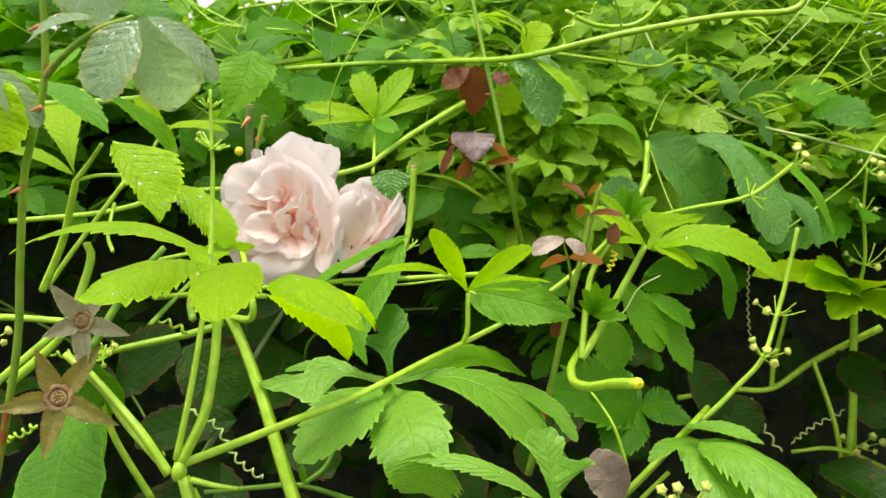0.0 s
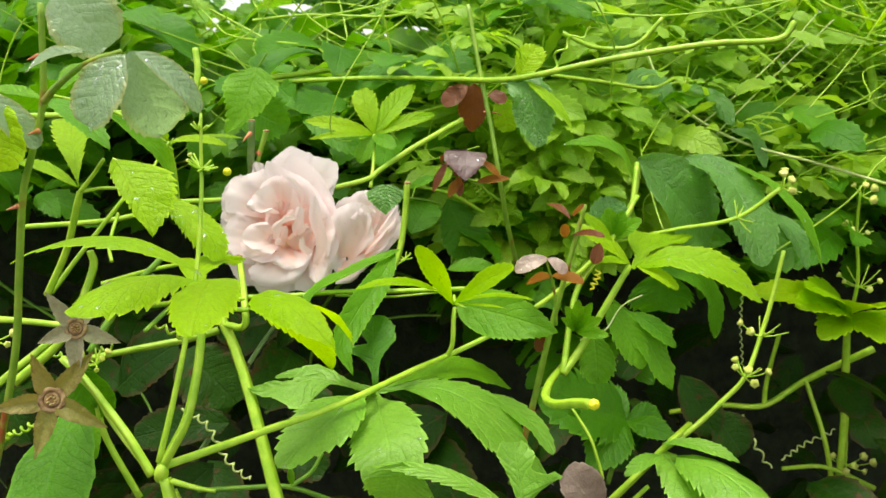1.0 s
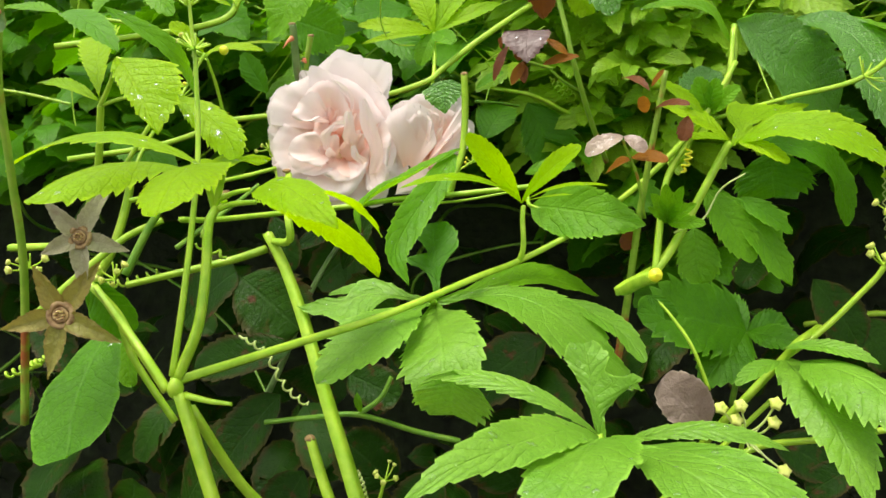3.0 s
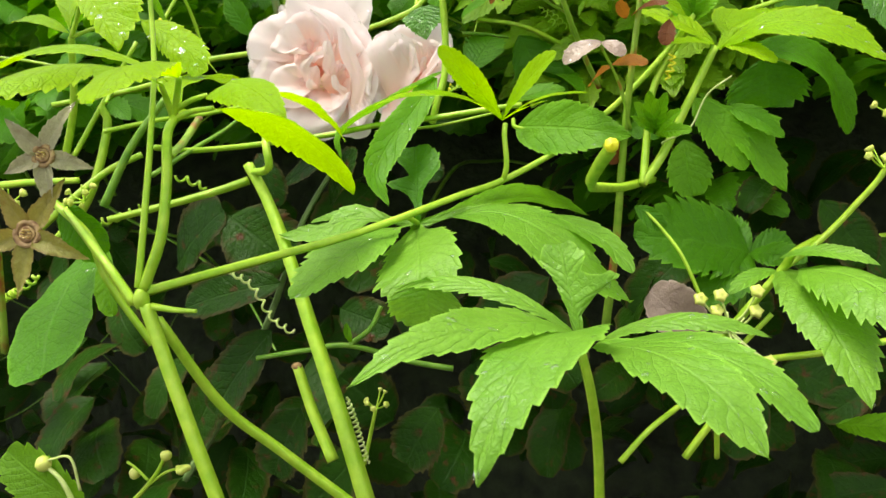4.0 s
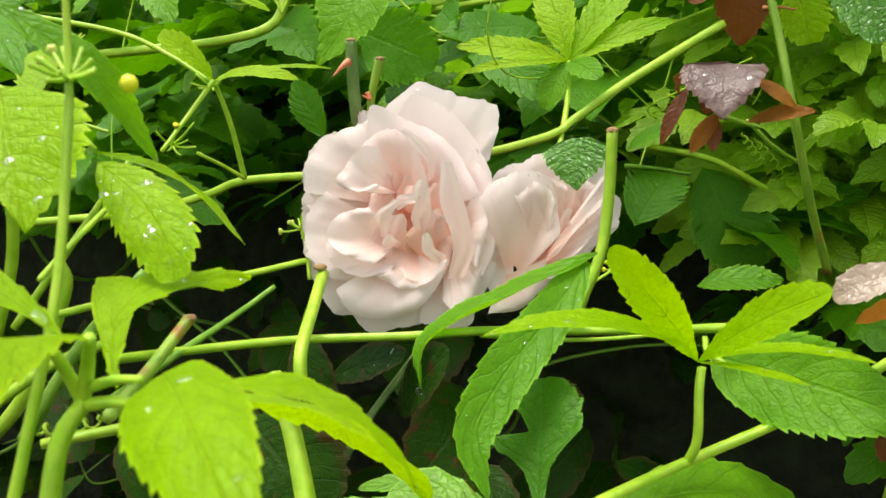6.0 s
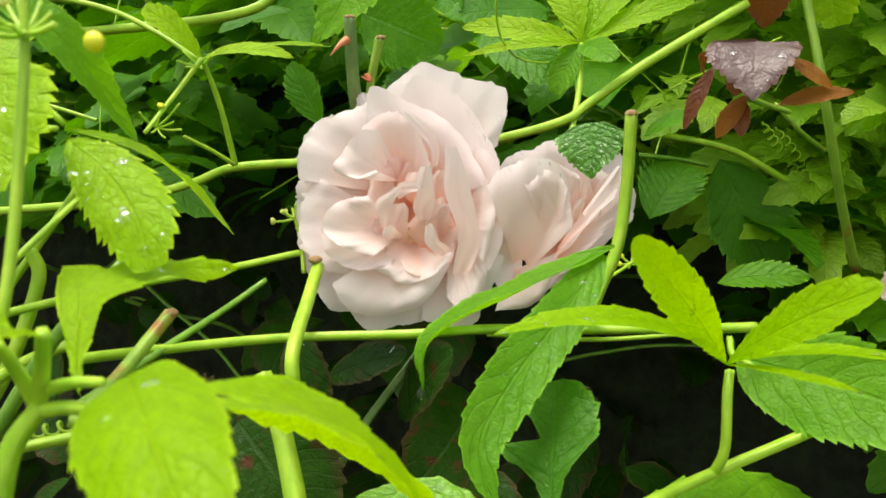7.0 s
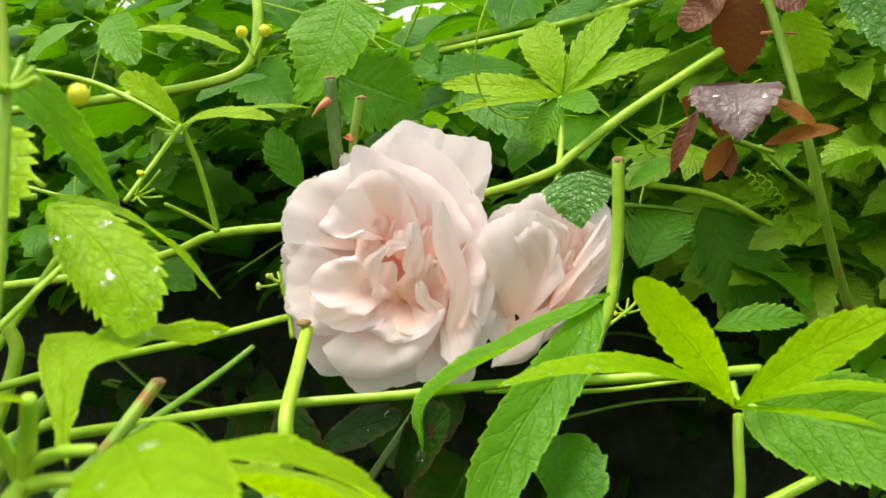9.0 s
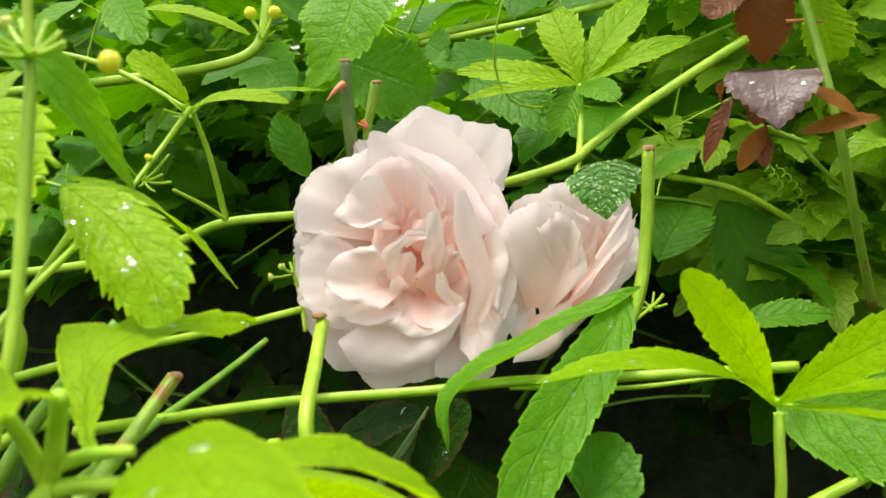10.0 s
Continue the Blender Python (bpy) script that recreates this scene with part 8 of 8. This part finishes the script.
leaf(path_stems, (-0.1368, 0.3300, 0.9168), (-0.1225, 0.3300, 0.8965), 0.0186, (-0.3, -0.8, 0.4), LEAF_DEEP, "leaf", arch=0.05, shape='round', teeth=8, tooth=0.02, cols=9)
stem(path_stems, [(-0.1372, 0.3300, 0.7905), (-0.1218, 0.3300, 0.8041), (-0.1147, 0.3300, 0.8131)], 0.00095, 0.00060, STEM, "flower_stem")
stem(path_stems, [(-0.1283, 0.3300, 0.7985), (-0.1168, 0.3300, 0.8058), (-0.1082, 0.3300, 0.8081)], 0.00062, 0.00050, STEM, "flower_stalk", ridge=0)
stem(path_stems, [(-0.1247, 0.3300, 0.8029), (-0.1292, 0.3300, 0.8084), (-0.1325, 0.3300, 0.8110)], 0.00061, 0.00051, STEM, "flower_stalk", ridge=0)
ball(path_stems, (-0.1144, 0.3300, 0.8136), 0.00243, BUD, "bud", corners=0.15, top=0.4)
ball(path_stems, (-0.1083, 0.3300, 0.8076), 0.00315, BUD, "bud", corners=0.3, top=0.5, squash=0.7)
ball(path_stems, (-0.1302, 0.3300, 0.8060), 0.00250, BUD, "bud", corners=0.15)
stem(path_stems, [(-0.1623, 0.3300, 0.7931), (-0.1657, 0.3300, 0.8034), (-0.1717, 0.3300, 0.8102)], 0.00120, 0.00087, STEM_PALE, "flower_stem", ridge=0)
stem(path_stems, [(-0.1576, 0.3300, 0.7987), (-0.1587, 0.3300, 0.8130), (-0.1668, 0.3300, 0.8131), (-0.1713, 0.3300, 0.8117)], 0.00065, 0.00043, STEM_PALE, "flower_stalk", ridge=0)
ball(path_stems, (-0.1726, 0.3300, 0.8109), 0.00359, BUD, "bud", axis=(-0.8, -0.2, 0.3), top=0.3)
leaf(path_stems, (-0.1617, 0.3350, 0.7878), (-0.1889, 0.3300, 0.8171), 0.0216, (0, -0.85, 0.4), LEAF_HEDGE, "leaf", arch=0.05, shape='round', teeth=8, tooth=0.09, cols=9)

# old rose leaves, their colour darkened for the shade of the hollow

old_rose_branch = thing("rose_branch", "old rose branch with spotted leaves darkened for the hollow's shade", "rose branch", "", at=(-0.1567, 0.4600, 0.7849))
stem(old_rose_branch, [(-0.2029, 0.4700, 0.7318), (-0.1567, 0.4600, 0.7849), (-0.1202, 0.4550, 0.8367), (-0.0987, 0.4600, 0.8792), (-0.0802, 0.4800, 0.9093)], 0.00208, 0.00110, BARK, "stem")
leaf(old_rose_branch, (-0.1004, 0.4300, 0.8570), (-0.1497, 0.4200, 0.8500), 0.0229, (0, -0.75, 0.65), LEAF_OLD_SHADED, "leaf", arch=0.06, shape='round', teeth=10, tooth=0.05, cols=9)
leaf(old_rose_branch, (-0.1095, 0.4300, 0.8330), (-0.1446, 0.4200, 0.7936), 0.0280, (0, -0.75, 0.65), LEAF_OLD_SHADED, "leaf", arch=0.06, shape='round', teeth=10, tooth=0.05, cols=9)
leaf(old_rose_branch, (-0.1326, 0.4500, 0.8899), (-0.0995, 0.4400, 0.8640), 0.0378, (0, -0.75, 0.65), LEAF_OLD_SHADED, "leaf", arch=0.06, shape='round', teeth=10, tooth=0.05, cols=9)
leaf(old_rose_branch, (-0.1744, 0.4600, 0.8630), (-0.1351, 0.4500, 0.8931), 0.0341, (0, -0.75, 0.65), LEAF_OLD_SHADED, "leaf", arch=0.06, shape='round', teeth=10, tooth=0.05, cols=9)
leaf(old_rose_branch, (-0.0800, 0.4500, 0.8364), (-0.0507, 0.4400, 0.8268), 0.0227, (0, -0.75, 0.65), LEAF_OLD_SHADED, "leaf", arch=0.06, shape='round', teeth=10, tooth=0.05, cols=9)
leaf(old_rose_branch, (-0.0636, 0.4600, 0.7701), (-0.0862, 0.4500, 0.8002), 0.0332, (0, -0.75, 0.65), LEAF_OLD_SHADED, "leaf", arch=0.06, shape='round', teeth=10, tooth=0.05, cols=9)
leaf(old_rose_branch, (-0.1062, 0.4400, 0.7866), (-0.1232, 0.4300, 0.7542), 0.0306, (0, -0.75, 0.65), LEAF_OLD_SHADED, "leaf", arch=0.06, shape='round', teeth=10, tooth=0.05, cols=9)
leaf(old_rose_branch, (-0.0379, 0.4600, 0.7760), (-0.0571, 0.4500, 0.7497), 0.0301, (0, -0.75, 0.65), LEAF_OLD_SHADED, "leaf", arch=0.06, shape='round', teeth=10, tooth=0.05, cols=9)
leaf(old_rose_branch, (-0.1847, 0.4500, 0.7566), (-0.1396, 0.4400, 0.8122), 0.0291, (0, -0.75, 0.65), LEAF_OLD_SHADED, "leaf", arch=0.06, shape='round', teeth=10, tooth=0.05, cols=9)
leaf(old_rose_branch, (0.0010, 0.4800, 0.7595), (-0.0196, 0.4700, 0.7961), 0.0331, (0, -0.75, 0.65), LEAF_OLD_SHADED, "leaf", arch=0.06, shape='round', teeth=10, tooth=0.05, cols=9)
leaf(old_rose_branch, (-0.1106, 0.4700, 0.8992), (-0.0767, 0.4600, 0.9132), 0.0141, (0, -0.7, 0.7), LEAF_OLD_SHADED, "leaf", arch=0.06, shape='oval', teeth=10, tooth=0.05, wet=3, cols=9)
leaf(old_rose_branch, (-0.0838, 0.4700, 0.8879), (-0.0612, 0.4600, 0.9153), 0.0189, (0, -0.7, 0.7), LEAF_OLD_SHADED, "leaf", arch=0.06, shape='oval', teeth=10, tooth=0.05, wet=3, cols=9)
leaf(old_rose_branch, (-0.1156, 0.4600, 0.9198), (-0.1034, 0.4500, 0.8925), 0.0157, (0, -0.7, 0.7), LEAF_OLD_SHADED, "leaf", arch=0.06, shape='oval', teeth=10, tooth=0.05, wet=3, cols=9)
leaf(old_rose_branch, (-0.0367, 0.4700, 0.9041), (-0.0199, 0.4600, 0.8970), 0.0149, (0, -0.7, 0.7), LEAF_OLD_SHADED, "leaf", arch=0.06, shape='oval', teeth=10, tooth=0.05, wet=3, cols=9)
leaf(old_rose_branch, (0.1734, 0.5800, 0.8477), (0.1970, 0.5700, 0.8089), 0.0313, (0, -0.7, 0.7), LEAF_OLD_SHADED, "leaf", arch=0.06, shape='oval', teeth=10, tooth=0.03, cols=9)
leaf(old_rose_branch, (0.1964, 0.5800, 0.8228), (0.2170, 0.5700, 0.7946), 0.0318, (0, -0.7, 0.7), LEAF_OLD_SHADED, "leaf", arch=0.06, shape='oval', teeth=10, tooth=0.03, cols=9)
leaf(old_rose_branch, (0.1452, 0.5600, 0.7540), (0.1793, 0.5500, 0.7367), 0.0316, (0, -0.7, 0.7), LEAF_OLD_SHADED, "leaf", arch=0.06, shape='oval', teeth=10, tooth=0.03, cols=9)
leaf(old_rose_branch, (0.1341, 0.5500, 0.7377), (0.1099, 0.5400, 0.7078), 0.0314, (0, -0.7, 0.7), LEAF_OLD_SHADED, "leaf", arch=0.06, shape='oval', teeth=10, tooth=0.03, cols=9)
leaf(old_rose_branch, (0.1941, 0.5500, 0.7431), (0.1626, 0.5400, 0.7281), 0.0209, (0, -0.7, 0.7), LEAF_OLD_SHADED, "leaf", arch=0.06, shape='oval', teeth=10, tooth=0.03, cols=9)

# rain drops on leaves and petals
def drop_sheet():
    rng = np.random.default_rng(77)
    vs, fs, off = [], [], 0
    for at, n, r in drops:
        v, f = ball_sheet((0, 0, 0), r, n, 0.25, 7, 12, corners=rng.uniform(0, 0.07))
        down = unit(np.array([0, 0, -1.0]) + n * n[2] + rng.normal(0, 0.25, 3))
        v = v + (v @ down)[:, None] * down * rng.uniform(0.0, 0.7)
        vs.append(v + vec(at) + n * r * 0.03)
        fs += [[i + off for i in q] for q in f]
        off += len(v)
    return np.concatenate(vs), fs


v, f = drop_sheet()
tagged(mesh_object("water_drops", v, f, WATER), "clear rain drops on leaves and petals", "water drops", "", "stuff")
